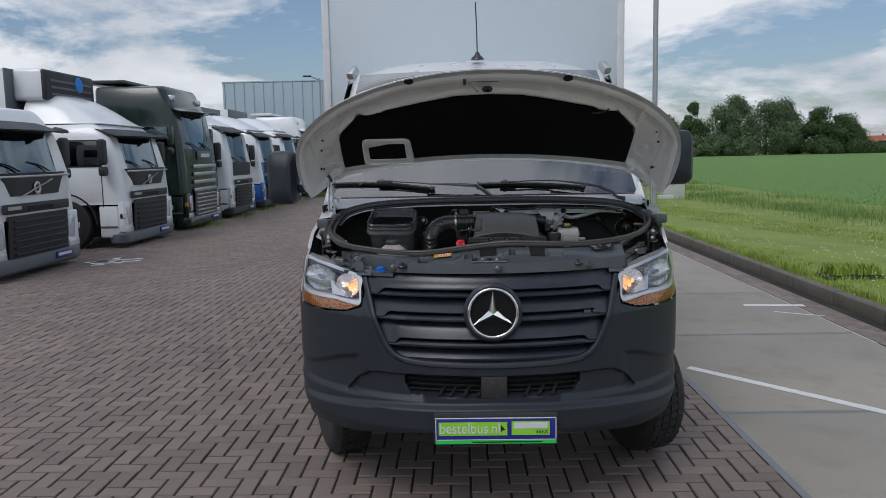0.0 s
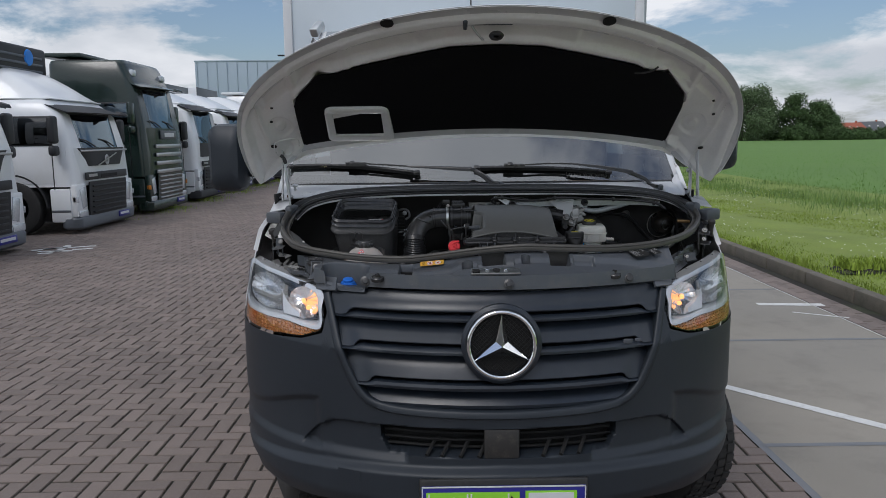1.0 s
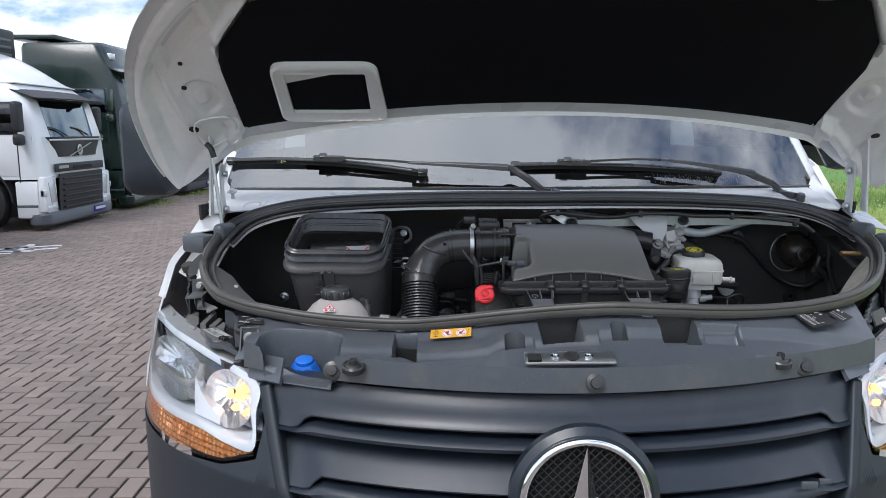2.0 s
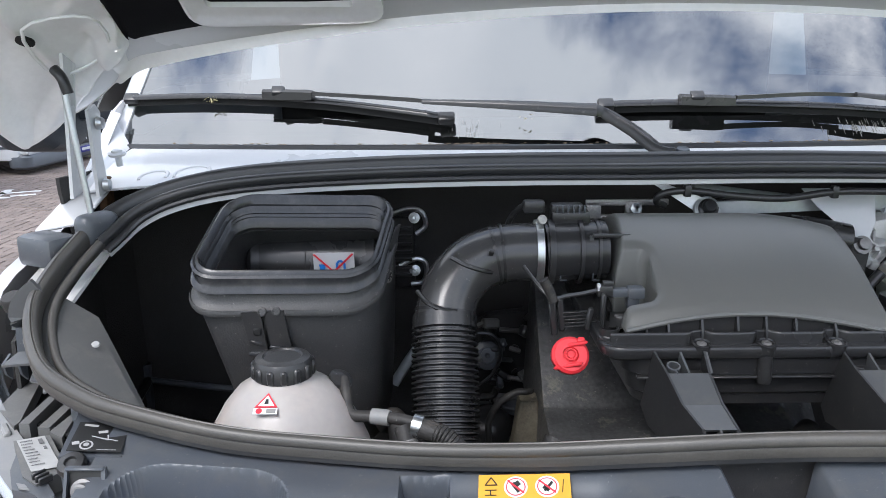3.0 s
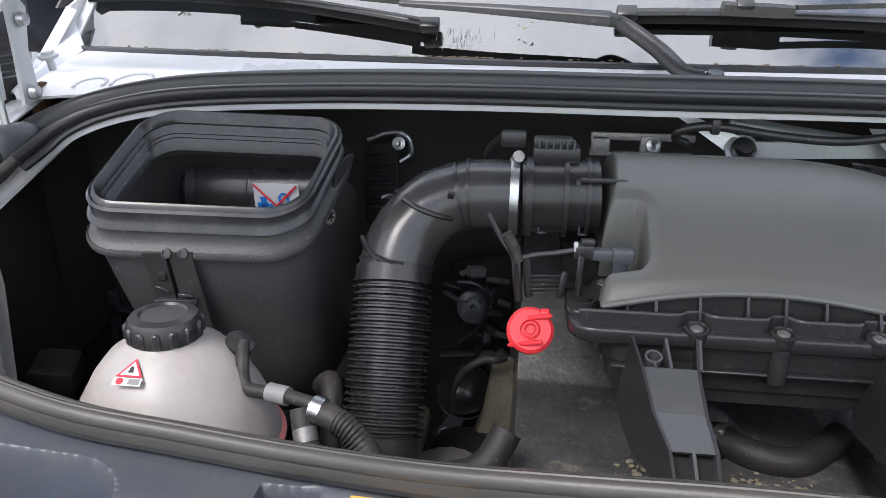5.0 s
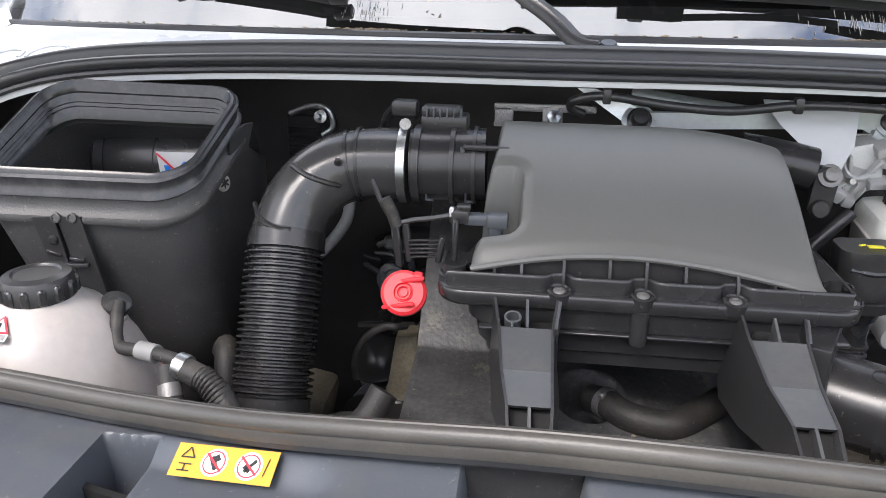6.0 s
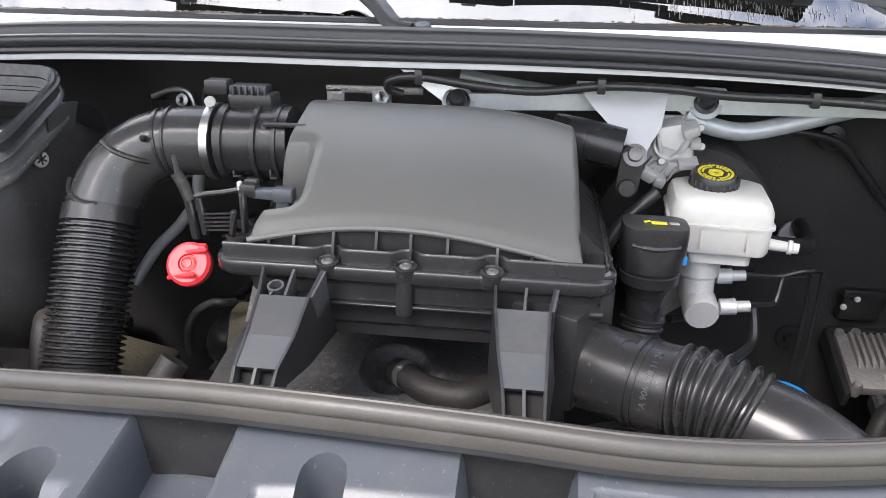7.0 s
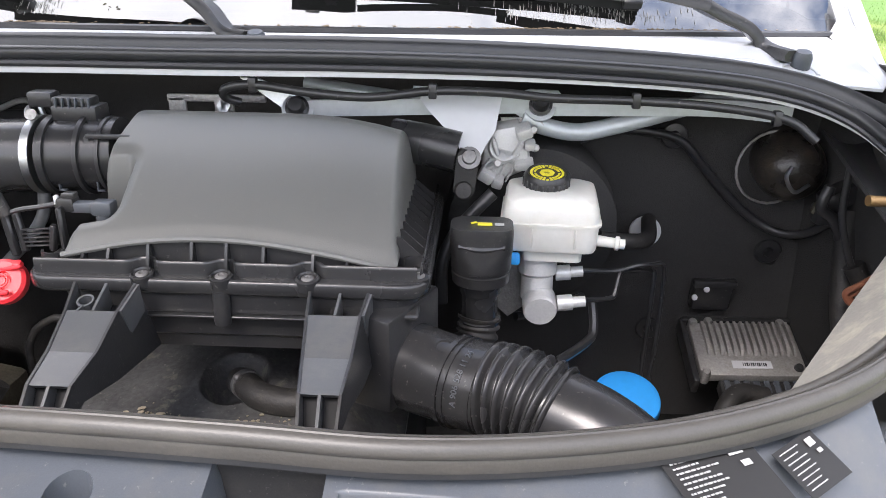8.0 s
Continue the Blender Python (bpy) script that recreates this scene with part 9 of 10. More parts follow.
# ---------------------------------------------------------------- wiper linkage across the back
rods = part("wiper_linkage", tube(bmesh.new(), [(0.112, 0.813, 1.364), (0.20, 0.822, 1.365), (0.32, 0.835, 1.367), (0.417, 0.845, 1.368)], 0, section=[(-0.005, -0.010), (-0.005, 0.010), (0.005, 0.010), (0.005, -0.010)]), ZINC, van, "zinc-coated wiper linkage rods")
part("rod", tube(bmesh.new(), [(0.417, 0.845, 1.366), (0.52, 0.852, 1.366), (0.64, 0.860, 1.366), (0.735, 0.850, 1.360)], 0, section=[(-0.006, -0.011), (-0.006, 0.011), (0.006, 0.011), (0.006, -0.011)]), ZINC, rods)
part("crank_tube", tube(bmesh.new(), [(0.395, 0.845, 1.352), (0.430, 0.850, 1.338), (0.475, 0.855, 1.332), (0.54, 0.865, 1.345), (0.64, 0.88, 1.370), (0.72, 0.88, 1.385)], 0.0115, 14), ZINC, rods)
for bx, by, bz in ((0.114, 0.806, 1.366), (0.418, 0.838, 1.370)):
    part("ball_joint", lathe(bmesh.new(), [(0.0150, -0.006), (0.0150, 0.001), (0.0115, 0.003), (0.0110, 0.009), (0.0085, 0.012), (0.0, 0.012)], (bx, by, bz), (0, -0.85, 0.5), 18), PLASTIC, rods)
    part("eye", lathe(bmesh.new(), [(0.012, -0.010), (0.0205, -0.009), (0.0205, -0.004), (0.012, -0.003)], (bx, by, bz), (0, -0.85, 0.5), 20), ZINC, rods)
part("crank_arm", prism(bmesh.new(), [(0.366, 0.842, 1.374), (0.405, 0.840, 1.388), (0.440, 0.842, 1.386), (0.452, 0.845, 1.372), (0.450, 0.845, 1.358), (0.395, 0.842, 1.352), (0.380, 0.842, 1.360)], (0, 0.006, 0)), ZINC, rods, "flat crank arm of the wiper motor")
part("crank_arm", prism(bmesh.new(), [(0.368, 0.836, 1.352), (0.420, 0.838, 1.352), (0.424, 0.838, 1.342), (0.372, 0.836, 1.336)], (0, 0.006, 0)), ALU, rods)
part("left_lever", prism(bmesh.new(), [(0.038, 0.828, 1.398), (0.060, 0.828, 1.398), (0.118, 0.815, 1.376), (0.108, 0.815, 1.352), (0.096, 0.818, 1.360)], (0, 0.005, 0)), STEEL, rods)
part("upper_tube", tube(bmesh.new(), [(0.110, 0.875, 1.386), (0.180, 0.870, 1.376), (0.280, 0.868, 1.364)], 0.010, 12), ZINC, rods)
carrier = part("carrier_plate", rbox(rbox(rbox(rbox(bmesh.new(), (0.0, 0.845, 1.369), (0.130, 0.006, 0.010), 0.002, 2), (-0.052, 0.845, 1.358), (0.024, 0.006, 0.026), 0.003, 2), (0.010, 0.844, 1.358), (0.026, 0.008, 0.026), 0.003, 2), (0.0, 0.850, 1.346), (0.130, 0.014, 0.005), 0.001, 1), ALU, rods, "dull galvanised carrier plate")
part("carrier_nut", lathe(bmesh.new(), [(0.009, 0), (0.009, 0.005), (0.004, 0.006), (0.0, 0.010)], (0.012, 0.838, 1.360), (0, -1, 0.3), 6), STEEL, rods)
bm = bmesh.new()
outline = [(0.258, 0.815, 1.390), (0.370, 0.820, 1.387), (0.366, 0.808, 1.372), (0.361, 0.792, 1.345), (0.349, 0.780, 1.328), (0.343, 0.772, 1.315), (0.322, 0.770, 1.312), (0.316, 0.778, 1.330), (0.300, 0.790, 1.346), (0.278, 0.803, 1.366)]
prism(bm, outline, (0, 0.006, 0.003))
wb = part("white_bracket", bm, WHITE, van, "white painted bracket below the seal")
part("bolt", lathe(bmesh.new(), [(0.014, -0.004), (0.014, 0.001), (0.009, 0.002), (0.008, 0.008), (0.0, 0.010)], (0.330, 0.764, 1.317), (0, -0.9, 0.45), 14), SCREW, wb)
bm = bmesh.new()
loft(bm, [[V((0.374 + a * q + sh, 0.812 + dy, 1.316 + b * q)) for a, b in ((-0.028, -0.036), (-0.008, -0.040), (0.022, -0.026), (0.032, -0.010), (0.028, 0.020), (0.016, 0.036), (-0.012, 0.030), (-0.030, 0.012))] for dy, q, sh in ((0.03, 1.0, 0.0), (-0.004, 1.0, 0.0), (-0.010, 0.90, 0.0), (-0.012, 0.70, -0.002))])
motor = part("wiper_motor", bm, CAST, van, "pale cast aluminium wiper motor gearbox")
for gx, gy, gz, gs, ga in ((0.352, 0.797, 1.288, (0.020, 0.020, 0.016), 30), (0.366, 0.795, 1.280, (0.014, 0.018, 0.014), 15), (0.396, 0.800, 1.343, (0.020, 0.022, 0.014), -20), (0.404, 0.802, 1.326, (0.014, 0.018, 0.010), 5), (0.398, 0.799, 1.302, (0.024, 0.020, 0.010), -5), (0.388, 0.797, 1.318, (0.006, 0.012, 0.034), 25), (0.372, 0.797, 1.306, (0.044, 0.010, 0.005), -25), (0.362, 0.797, 1.322, (0.005, 0.010, 0.030), -15)):
    part("casting_lug", box((gx, gy, gz), gs, 0.003, 2, turn(20, ga, 0)), CAST, motor)
part("cast_ring", lathe(bmesh.new(), [(0.015, 0.0), (0.015, 0.004), (0.018, 0.005), (0.020, 0.002), (0.020, 0.0)], (0.372, 0.801, 1.322), (0.1, -0.9, 0.4), 22), CAST, motor)
for k in range(4):
    part("cooling_rib", box((0.350 + 0.010 * k, 0.7965, 1.300 - 0.004 * k), (0.0022, 0.008, 0.020), 0.0006, 1, turn(20, 25, 0)), CAST, motor)
part("motor_can", tube(bmesh.new(), [(0.235, 0.80, 1.330), (0.275, 0.79, 1.326), (0.316, 0.785, 1.318)], 0.026, 22), PLASTIC_SATIN, motor)
lug = part("lug", prism(bmesh.new(), [(0.315, 0.770, 1.322), (0.319, 0.770, 1.328), (0.336, 0.770, 1.327), (0.342, 0.770, 1.318), (0.337, 0.768, 1.275), (0.330, 0.768, 1.267), (0.318, 0.768, 1.268), (0.311, 0.768, 1.278)], (0, -0.006, -0.002)), RUBBER_MATT, motor)
part("buffer", lathe(bmesh.new(), [(0.0115, 0.0), (0.0115, 0.006), (0.0095, 0.009), (0.0, 0.010)], (0.324, 0.764, 1.276), (0, -0.95, 0.25), 18), RUBBER_MATT, lug)
for bx, by, bz in ((0.408, 0.800, 1.345), (0.412, 0.802, 1.322), (0.365, 0.788, 1.305)):
    part("bolt", lathe(bmesh.new(), [(0.005, -0.01), (0.005, 0.0), (0.004, 0.003), (0.0, 0.003)], (bx, by, bz), (0, -1, 0.3), 8), ALU, motor)
loom = part("rear_cable", tube(bmesh.new(), [(0.045, 0.80, 1.372), (0.030, 0.790, 1.380), (0.035, 0.780, 1.392), (0.07, 0.775, 1.398), (0.14, 0.772, 1.390), (0.21, 0.772, 1.386), (0.285, 0.775, 1.394), (0.36, 0.774, 1.394), (0.43, 0.776, 1.388), (0.52, 0.780, 1.386), (0.62, 0.782, 1.380), (0.70, 0.775, 1.368), (0.735, 0.765, 1.345)], 0.0055, 10), PLASTIC, van, "black cable clipped along the seal")
for bx, by, bz in ((0.285, 0.775, 1.394), (0.525, 0.780, 1.386), (0.69, 0.777, 1.369), (0.07, 0.775, 1.398)):
    part("clip", box((bx, by, bz), (0.010, 0.012, 0.018), 0.002), PLASTIC, loom)

# ---------------------------------------------------------------- brake reservoir and oil filler
RM = Matrix.Translation((0.430, 0.754, 0)) @ turn(0, 0, -4)


def res_ring(w, d, r, z, dx=0.0, dy=0.0):
    return [RM @ V((a + dx, b + dy, z + 0.05 * (b + dy))) for a, b in rrect(w, d, r)]


res = part("brake_reservoir", loft(bmesh.new(), [res_ring(0.106, 0.094, 0.012, 1.222), res_ring(0.110, 0.098, 0.014, 1.226), res_ring(0.112, 0.100, 0.014, 1.250), res_ring(0.112, 0.100, 0.014, 1.2535), res_ring(0.118, 0.106, 0.016, 1.2545), res_ring(0.118, 0.106, 0.016, 1.2575), res_ring(0.112, 0.100, 0.014, 1.2585), res_ring(0.111, 0.099, 0.014, 1.272), res_ring(0.104, 0.090, 0.014, 1.281), res_ring(0.088, 0.074, 0.016, 1.2855)]), RESERVOIR, van, "milky brake fluid reservoir with a black cap", angle=35)
part("foot", loft(bmesh.new(), [res_ring(0.070, 0.05, 0.008, 1.206, 0.004, -0.012), res_ring(0.072, 0.052, 0.008, 1.224, 0.004, -0.012)]), RESERVOIR, res)
for rx, ry in ((0.405, 0.7045), (0.455, 0.7015)):
    part("rib", box((rx, ry, 1.238), (0.003, 0.003, 0.024), 0.001, 1), RESERVOIR, res)
part("spout", lathe(bmesh.new(), [(0.007, 0.0), (0.006, 0.024), (0.0085, 0.025), (0.0085, 0.029), (0.006, 0.030), (0.006, 0.036), (0.0, 0.037)], (0.480, 0.722, 1.231), (1, -0.2, -0.05), 14), RESERVOIR, res)
rcap = part("cap", lathe(bmesh.new(), [(0.026, -0.020), (0.0275, -0.016), (0.0275, 0.004), (0.024, 0.009), (0.022, 0.007), (0.0, 0.007)], (0.424, 0.763, 1.294), (0, -0.20, 1), 30), PLASTIC, res, "black cap with yellow print")
q = V((0, 0, 1)).rotation_difference(V((0, -0.20, 1)).normalized()).to_matrix()
bm = bmesh.new()
for k in range(24):
    a = 2 * math.pi * k / 24
    rbox(bm, V((0.424, 0.763, 1.294)) + q @ V((0.0272 * math.cos(a), 0.0272 * math.sin(a), -0.006)), (0.003, 0.004, 0.018), 0.001, 1, q.to_4x4() @ turn(0, 0, math.degrees(a)))
part("cap_ribs", bm, PLASTIC, rcap)
bm = bmesh.new()
for k in range(26):
    a0, a1 = 2 * math.pi * k / 26, 2 * math.pi * (k + 0.72) / 26
    for r0, r1 in ((0.0175, 0.0205), (0.0135, 0.0160)):
        if k % 13 in (0, 6) and r0 < 0.015:
            continue
        prism(bm, [V((0.424, 0.763, 1.294)) + q @ V((r * math.cos(a), r * math.sin(a), 0.0074)) for r, a in ((r0, a0), (r1, a0), (r1, a1), (r0, a1))], (0, 0, 0.0006))
lathe(bm, [(0.004, 0.007), (0.004, 0.0082), (0.009, 0.0082), (0.009, 0.007)], (0.424, 0.763, 1.294), (0, -0.20, 1), 8)
part("print_ring", bm, INK_YELLOW, rcap)
mc = part("master_cylinder", lathe(bmesh.new(), [(0.0, 0.0), (0.019, 0.0), (0.021, 0.004), (0.021, 0.030), (0.018, 0.034), (0.018, 0.09), (0.024, 0.10), (0.024, 0.16), (0.0, 0.16)], (0.421, 0.712, 1.140), (0, 1, 0.18), 24), BARE, van, "bare aluminium brake master cylinder with fittings")
part("neck", lathe(bmesh.new(), [(0.020, 0.0), (0.020, 0.03), (0.024, 0.034), (0.024, 0.065)], (0.418, 0.745, 1.145), (0, 0.1, 1), 18), BARE, mc)
for bx, by, bz in ((0.442, 0.722, 1.148), (0.442, 0.760, 1.172)):
    part("union", lathe(bmesh.new(), [(0.010, 0.0), (0.010, 0.018), (0.007, 0.019), (0.007, 0.034), (0.0, 0.034)], (bx, by, bz), (1, 0, 0.1), 10), BARE, mc)
part("mount_plate", prism(bmesh.new(), [(0.375, 0.79, 1.17), (0.41, 0.785, 1.175), (0.41, 0.78, 1.12), (0.385, 0.78, 1.10), (0.362, 0.785, 1.12)], (0, 0.005, 0)), ALU, mc)
part("blue_tag", box((0.382, 0.705, 1.212), (0.022, 0.016, 0.012), 0.003), BLUE_LIGHT, res)
for pts in ([(0.475, 0.762, 1.176), (0.521, 0.78, 1.169), (0.547, 0.78, 1.177), (0.574, 0.80, 1.171), (0.598, 0.855, 1.150), (0.604, 0.86, 1.130), (0.604, 0.86, 1.03), (0.597, 0.86, 0.93)],
            [(0.475, 0.724, 1.152), (0.512, 0.76, 1.139), (0.520, 0.768, 1.143), (0.526, 0.778, 1.165), (0.534, 0.785, 1.168), (0.560, 0.81, 1.160), (0.586, 0.862, 1.137), (0.592, 0.864, 1.115), (0.588, 0.864, 0.95)],
            [(0.395, 0.77, 1.105), (0.44, 0.80, 1.10), (0.49, 0.83, 1.11)],
            [(0.37, 0.62, 1.085), (0.43, 0.66, 1.095), (0.48, 0.72, 1.095), (0.492, 0.74, 1.105), (0.490, 0.76, 1.14)]):
    part("brake_line", tube(bmesh.new(), pts, 0.0032 if pts[0][0] > 0.4 else 0.006, 8, steps=4), PLASTIC, mc)
servo = part("brake_servo", lathe(bmesh.new(), [(0.03, 0.0), (0.09, 0.015), (0.118, 0.035), (0.122, 0.06), (0.12, 0.12), (0.0, 0.12)], (0.418, 0.845, 1.185), (0, 1, 0.1), 40), FELT, van, "round black brake servo against the bulkhead")
part("vacuum_hose", tube(bmesh.new(), [(0.50, 0.80, 1.205), (0.535, 0.805, 1.200), (0.575, 0.86, 1.185), (0.60, 0.97, 1.175)], 0.011, 14), RUBBER_MATT, servo)
part("grommet", lathe(bmesh.new(), [(0.012, -0.01), (0.018, 0.0), (0.024, 0.006), (0.024, 0.012), (0.0, 0.012)], (0.598, 0.985, 1.155), (0, -1, 0), 20), PAPER, servo)
ofc = part("oil_filler", loft(bmesh.new(), [[V((0.347 + (1 - q) * 0.0335 * sx * math.cos(a) + q * qx, 0.668 + (1 - q) * 0.0335 * sx * math.sin(a) + q * (qy - 0.004), z)) for a, (qx, qy) in zip([2 * math.pi * (k + 0.5) / 24 for k in range(24)], rrect(0.070, 0.050, 0.014, 5))] for z, q, sx in ((1.198, 0.0, 0.80), (1.200, 0.0, 0.96), (1.212, 0.0, 1.0), (1.213, 0.0, 0.96), (1.216, 0.0, 0.96), (1.217, 0.0, 1.02), (1.226, 0.0, 1.02), (1.232, 0.35, 1.0), (1.240, 0.75, 1.0), (1.258, 0.95, 1.0), (1.2645, 0.95, 0.97), (1.268, 0.90, 0.80))]), PLASTIC, van, "black oil filler cap on a bellows neck", angle=50)
part("finger_dent", tube(bmesh.new(), [(0.322, 0.6425, 1.249), (0.347, 0.6405, 1.246), (0.372, 0.6425, 1.249)], 0.004, 8), PLASTIC_SATIN, ofc)
part("oil_can_mark", rbox(rbox(bmesh.new(), (0.350, 0.660, 1.2692), (0.016, 0.007, 0.0012), 0), (0.338, 0.664, 1.2692), (0.007, 0.003, 0.0012), 0, 1, turn(0, 0, 30)), INK_YELLOW, ofc)
part("text_bar", box((0.366, 0.660, 1.2692), (0.010, 0.006, 0.0012), 0), INK_WHITE, ofc)
part("neck", lathe(bmesh.new(), [(0.027, -0.036), (0.025, -0.05), (0.021, -0.052), (0.021, -0.085), (0.025, -0.087), (0.025, -0.092)], (0.347, 0.668, 1.236), (0, -0.12, 1), 24), PLASTIC_SATIN, ofc)
pr = [1.1, 1.1, 0.95, 0.95]
part("bellows", tube(bmesh.new(), smooth_path([(0.347, 0.678, 1.148), (0.344, 0.672, 1.125), (0.332, 0.660, 1.102), (0.312, 0.640, 1.085), (0.29, 0.62, 1.075)], 10), 0.023, 20, steps=1, radius=lambda t: pr[int(round(t * 40)) % 4]), RUBBER_MATT, ofc, angle=70)
part("yellow_wire", rbox(rbox(bmesh.new(), (0.327, 0.755, 1.240), (0.026, 0.004, 0.003), 0.001, 1, turn(0, -40, 0)), (0.322, 0.755, 1.235), (0.022, 0.004, 0.003), 0.001, 1, turn(0, -55, 0)), INK_YELLOW, van, "short yellow wires")
part("wire_loom", tube(bmesh.new(), [(0.36, 0.76, 1.275), (0.34, 0.755, 1.255), (0.315, 0.75, 1.225), (0.300, 0.74, 1.19), (0.30, 0.73, 1.14)], 0.008, 10), PLASTIC, van, "black wiring loom")

# ---------------------------------------------------------------- cold air duct to the front corner
dp = [(0.240, 0.572, 1.158), (0.286, 0.541, 1.156), (0.327, 0.517, 1.156)]
duct = part("air_duct", tube(bmesh.new(), dp, 0.0425, 28, radius=lambda t: 1.08 - 0.08 * t), PLASTIC_SATIN, van, "ribbed black air duct leading to the front corner")
part("duct_box", rbox(bmesh.new(), (0.252, 0.560, 1.175), (0.07, 0.10, 0.10), 0.005, 2, turn(0, 0, -25)), PLASTIC, duct)
ring_on((0.327, 0.5175, 1.156), (0.86, -0.5, 0), 0.0462, 0.005, duct, PLASTIC_SATIN)
ring_on((0.3335, 0.5138, 1.156), (0.86, -0.5, 0), 0.0455, 0.003, duct, PLASTIC_SATIN)
ring_on((0.357, 0.502, 1.157), (0.86, -0.5, 0), 0.0450, 0.004, duct, PLASTIC_SATIN)
part("cuff", tube(bmesh.new(), [(0.325, 0.518, 1.156), (0.359, 0.501, 1.157)], 0.0435, 28, steps=1), PLASTIC_SATIN, duct)
P0, P1 = V((0.359, 0.501, 1.157)), V((0.419, 0.4675, 1.1535))
rib = [0.91, 0.91, 1.03, 1.095, 1.095, 1.03]
part("bellows", tube(bmesh.new(), [P0 + (P1 - P0) * (k / 42) + V((0, 0, 0.004 * math.sin(math.pi * k / 42))) for k in range(43)], 0.0435, 28, steps=1, radius=lambda t: rib[int(round(t * 42)) % 6]), PLASTIC_SATIN, duct, angle=70)
part("end_bend", tube(bmesh.new(), [(0.417, 0.4685, 1.1535), (0.450, 0.449, 1.147), (0.482, 0.430, 1.130), (0.508, 0.413, 1.102), (0.526, 0.40, 1.06), (0.535, 0.39, 1.0)], 0.0430, 28), PLASTIC_SATIN, duct)
part("rivet_hole", lathe(bmesh.new(), [(0.0, 0.0), (0.006, 0.0), (0.008, 0.002), (0.008, -0.003)], (0.313, 0.512, 1.1955), (-0.1, -0.35, 0.93), 14), DARK, duct)


def ring_words(text, c, d, r, size, a0, material, parent):
    """Raised letters that follow the curve of a round duct; d is its direction."""
    o = words(text, (0, 0, 0), size, material, parent, (0, 0, 0), 0.0006)
    d = V(d).normalized()
    side_, up_ = V((d.y, -d.x, 0)).normalized(), V((0, 0, 1))
    if side_.y > 0:
        side_ = -side_
    for v in o.data.vertices:
        a = a0 + v.co.x / r
        v.co = V(c) - d * v.co.y + (side_ * math.cos(a) + up_ * math.sin(a)) * (r + 0.0004 + v.co.z)
    return o


ring_words("A 906 528 11 24", (0.345, 0.508, 1.1565), (0.86, -0.5, 0), 0.0438, 0.0085, radians(38), PLASTIC_GREY, duct)
part("rear_filler_cap", lathe(bmesh.new(), [(0.044, -0.02), (0.046, 0.0), (0.044, 0.012), (0.036, 0.016), (0.0, 0.016)], (0.543, 0.745, 0.995), (0, -0.35, 0.9), 32), BLUE_LIGHT, van, "light blue filler lid behind the duct")
part("shiny_pan", rbox(bmesh.new(), (0.30, 0.43, 1.075), (0.09, 0.05, 0.02), 0.008, 2, turn(-30, 25, -20)), STEEL, van, "bare metal heat shield")

# ---------------------------------------------------------------- right-hand corner of the bay
E0 = V((0.758, 0.922, 0.983))
em = turn(22, -1, 0)
ER = em.to_3x3()
ecu = part("control_unit", box(E0, (0.158, 0.105, 0.018), 0.005, 2, em), ALU, van, "finned aluminium engine control unit, dusty")
for k in range(14):
    fx = -0.062 + 0.0098 * k
    part("fin", prism(bmesh.new(), [E0 + ER @ V((fx, y, z)) for y, z in ((0.048, 0.008), (0.046, 0.018), (-0.004, 0.018), (-0.012, 0.014), (-0.016, 0.008))], ER @ V((0.0040, 0, 0))), ALU, ecu)
part("carrier", rbox(rbox(rbox(bmesh.new(), E0 + ER @ V((-0.086, 0.0, -0.008)), (0.010, 0.125, 0.030), 0.003, 2, em), E0 + ER @ V((0.0, 0.058, -0.004)), (0.175, 0.010, 0.030), 0.003, 2, em), E0 + ER @ V((0.086, 0.02, -0.012)), (0.012, 0.08, 0.025), 0.003, 2, em), PLASTIC, ecu)
conn = part("connector", rbox(rbox(rbox(bmesh.new(), E0 + ER @ V((0.012, -0.064, -0.016)), (0.125, 0.030, 0.022), 0.004, 2, em), E0 + ER @ V((-0.018, -0.082, -0.024)), (0.055, 0.020, 0.026), 0.004, 2, em), E0 + ER @ V((0.042, -0.082, -0.024)), (0.050, 0.020, 0.026), 0.004, 2, em), PLASTIC, ecu)
for k in range(8):
    part("connector_rib", box(E0 + ER @ V((-0.040 + 0.0145 * k, -0.062, -0.0045)), (0.009, 0.022, 0.003), 0.001, 1, em), PLASTIC_GREY, conn)
part("lever", tube(bmesh.new(), [E0 + ER @ V((-0.028, -0.105, -0.030)), E0 + ER @ V((-0.022, -0.085, -0.012)), E0 + ER @ V((-0.002, -0.075, -0.002)), E0 + ER @ V((0.016, -0.078, -0.002))], 0, section=[(-0.005, -0.002), (-0.005, 0.002), (0.005, 0.002), (0.005, -0.002)]), DUSTY, conn)
part("barcode_label", prism(bmesh.new(), [E0 + ER @ V((x, y, 0.0095)) for x, y in ((-0.030, -0.040), (0.028, -0.040), (0.028, -0.026), (-0.030, -0.026))], ER @ V((0, 0, 0.0008))), PAPER, ecu)
bm = bmesh.new()
for k in range(12):
    rbox(bm, E0 + ER @ V((-0.014 + 0.003 * k, -0.033, 0.0106)), (0.0010 + 0.0006 * (k % 3), 0.006, 0.0006), 0, 1, em)
part("barcode", bm, INK, ecu)
for c0 in ((-0.072, 0.050), (-0.048, 0.052), (0.062, 0.050), (0.066, -0.038), (-0.072, -0.050)):
    part("lug", lathe(bmesh.new(), [(0.007, -0.012), (0.007, 0.008), (0.005, 0.011), (0.0, 0.011)], E0 + ER @ V((*c0, 0.004)), ER @ V((0, 0, 1)), 12), PLASTIC if c0[1] == -0.038 else ALU, ecu)
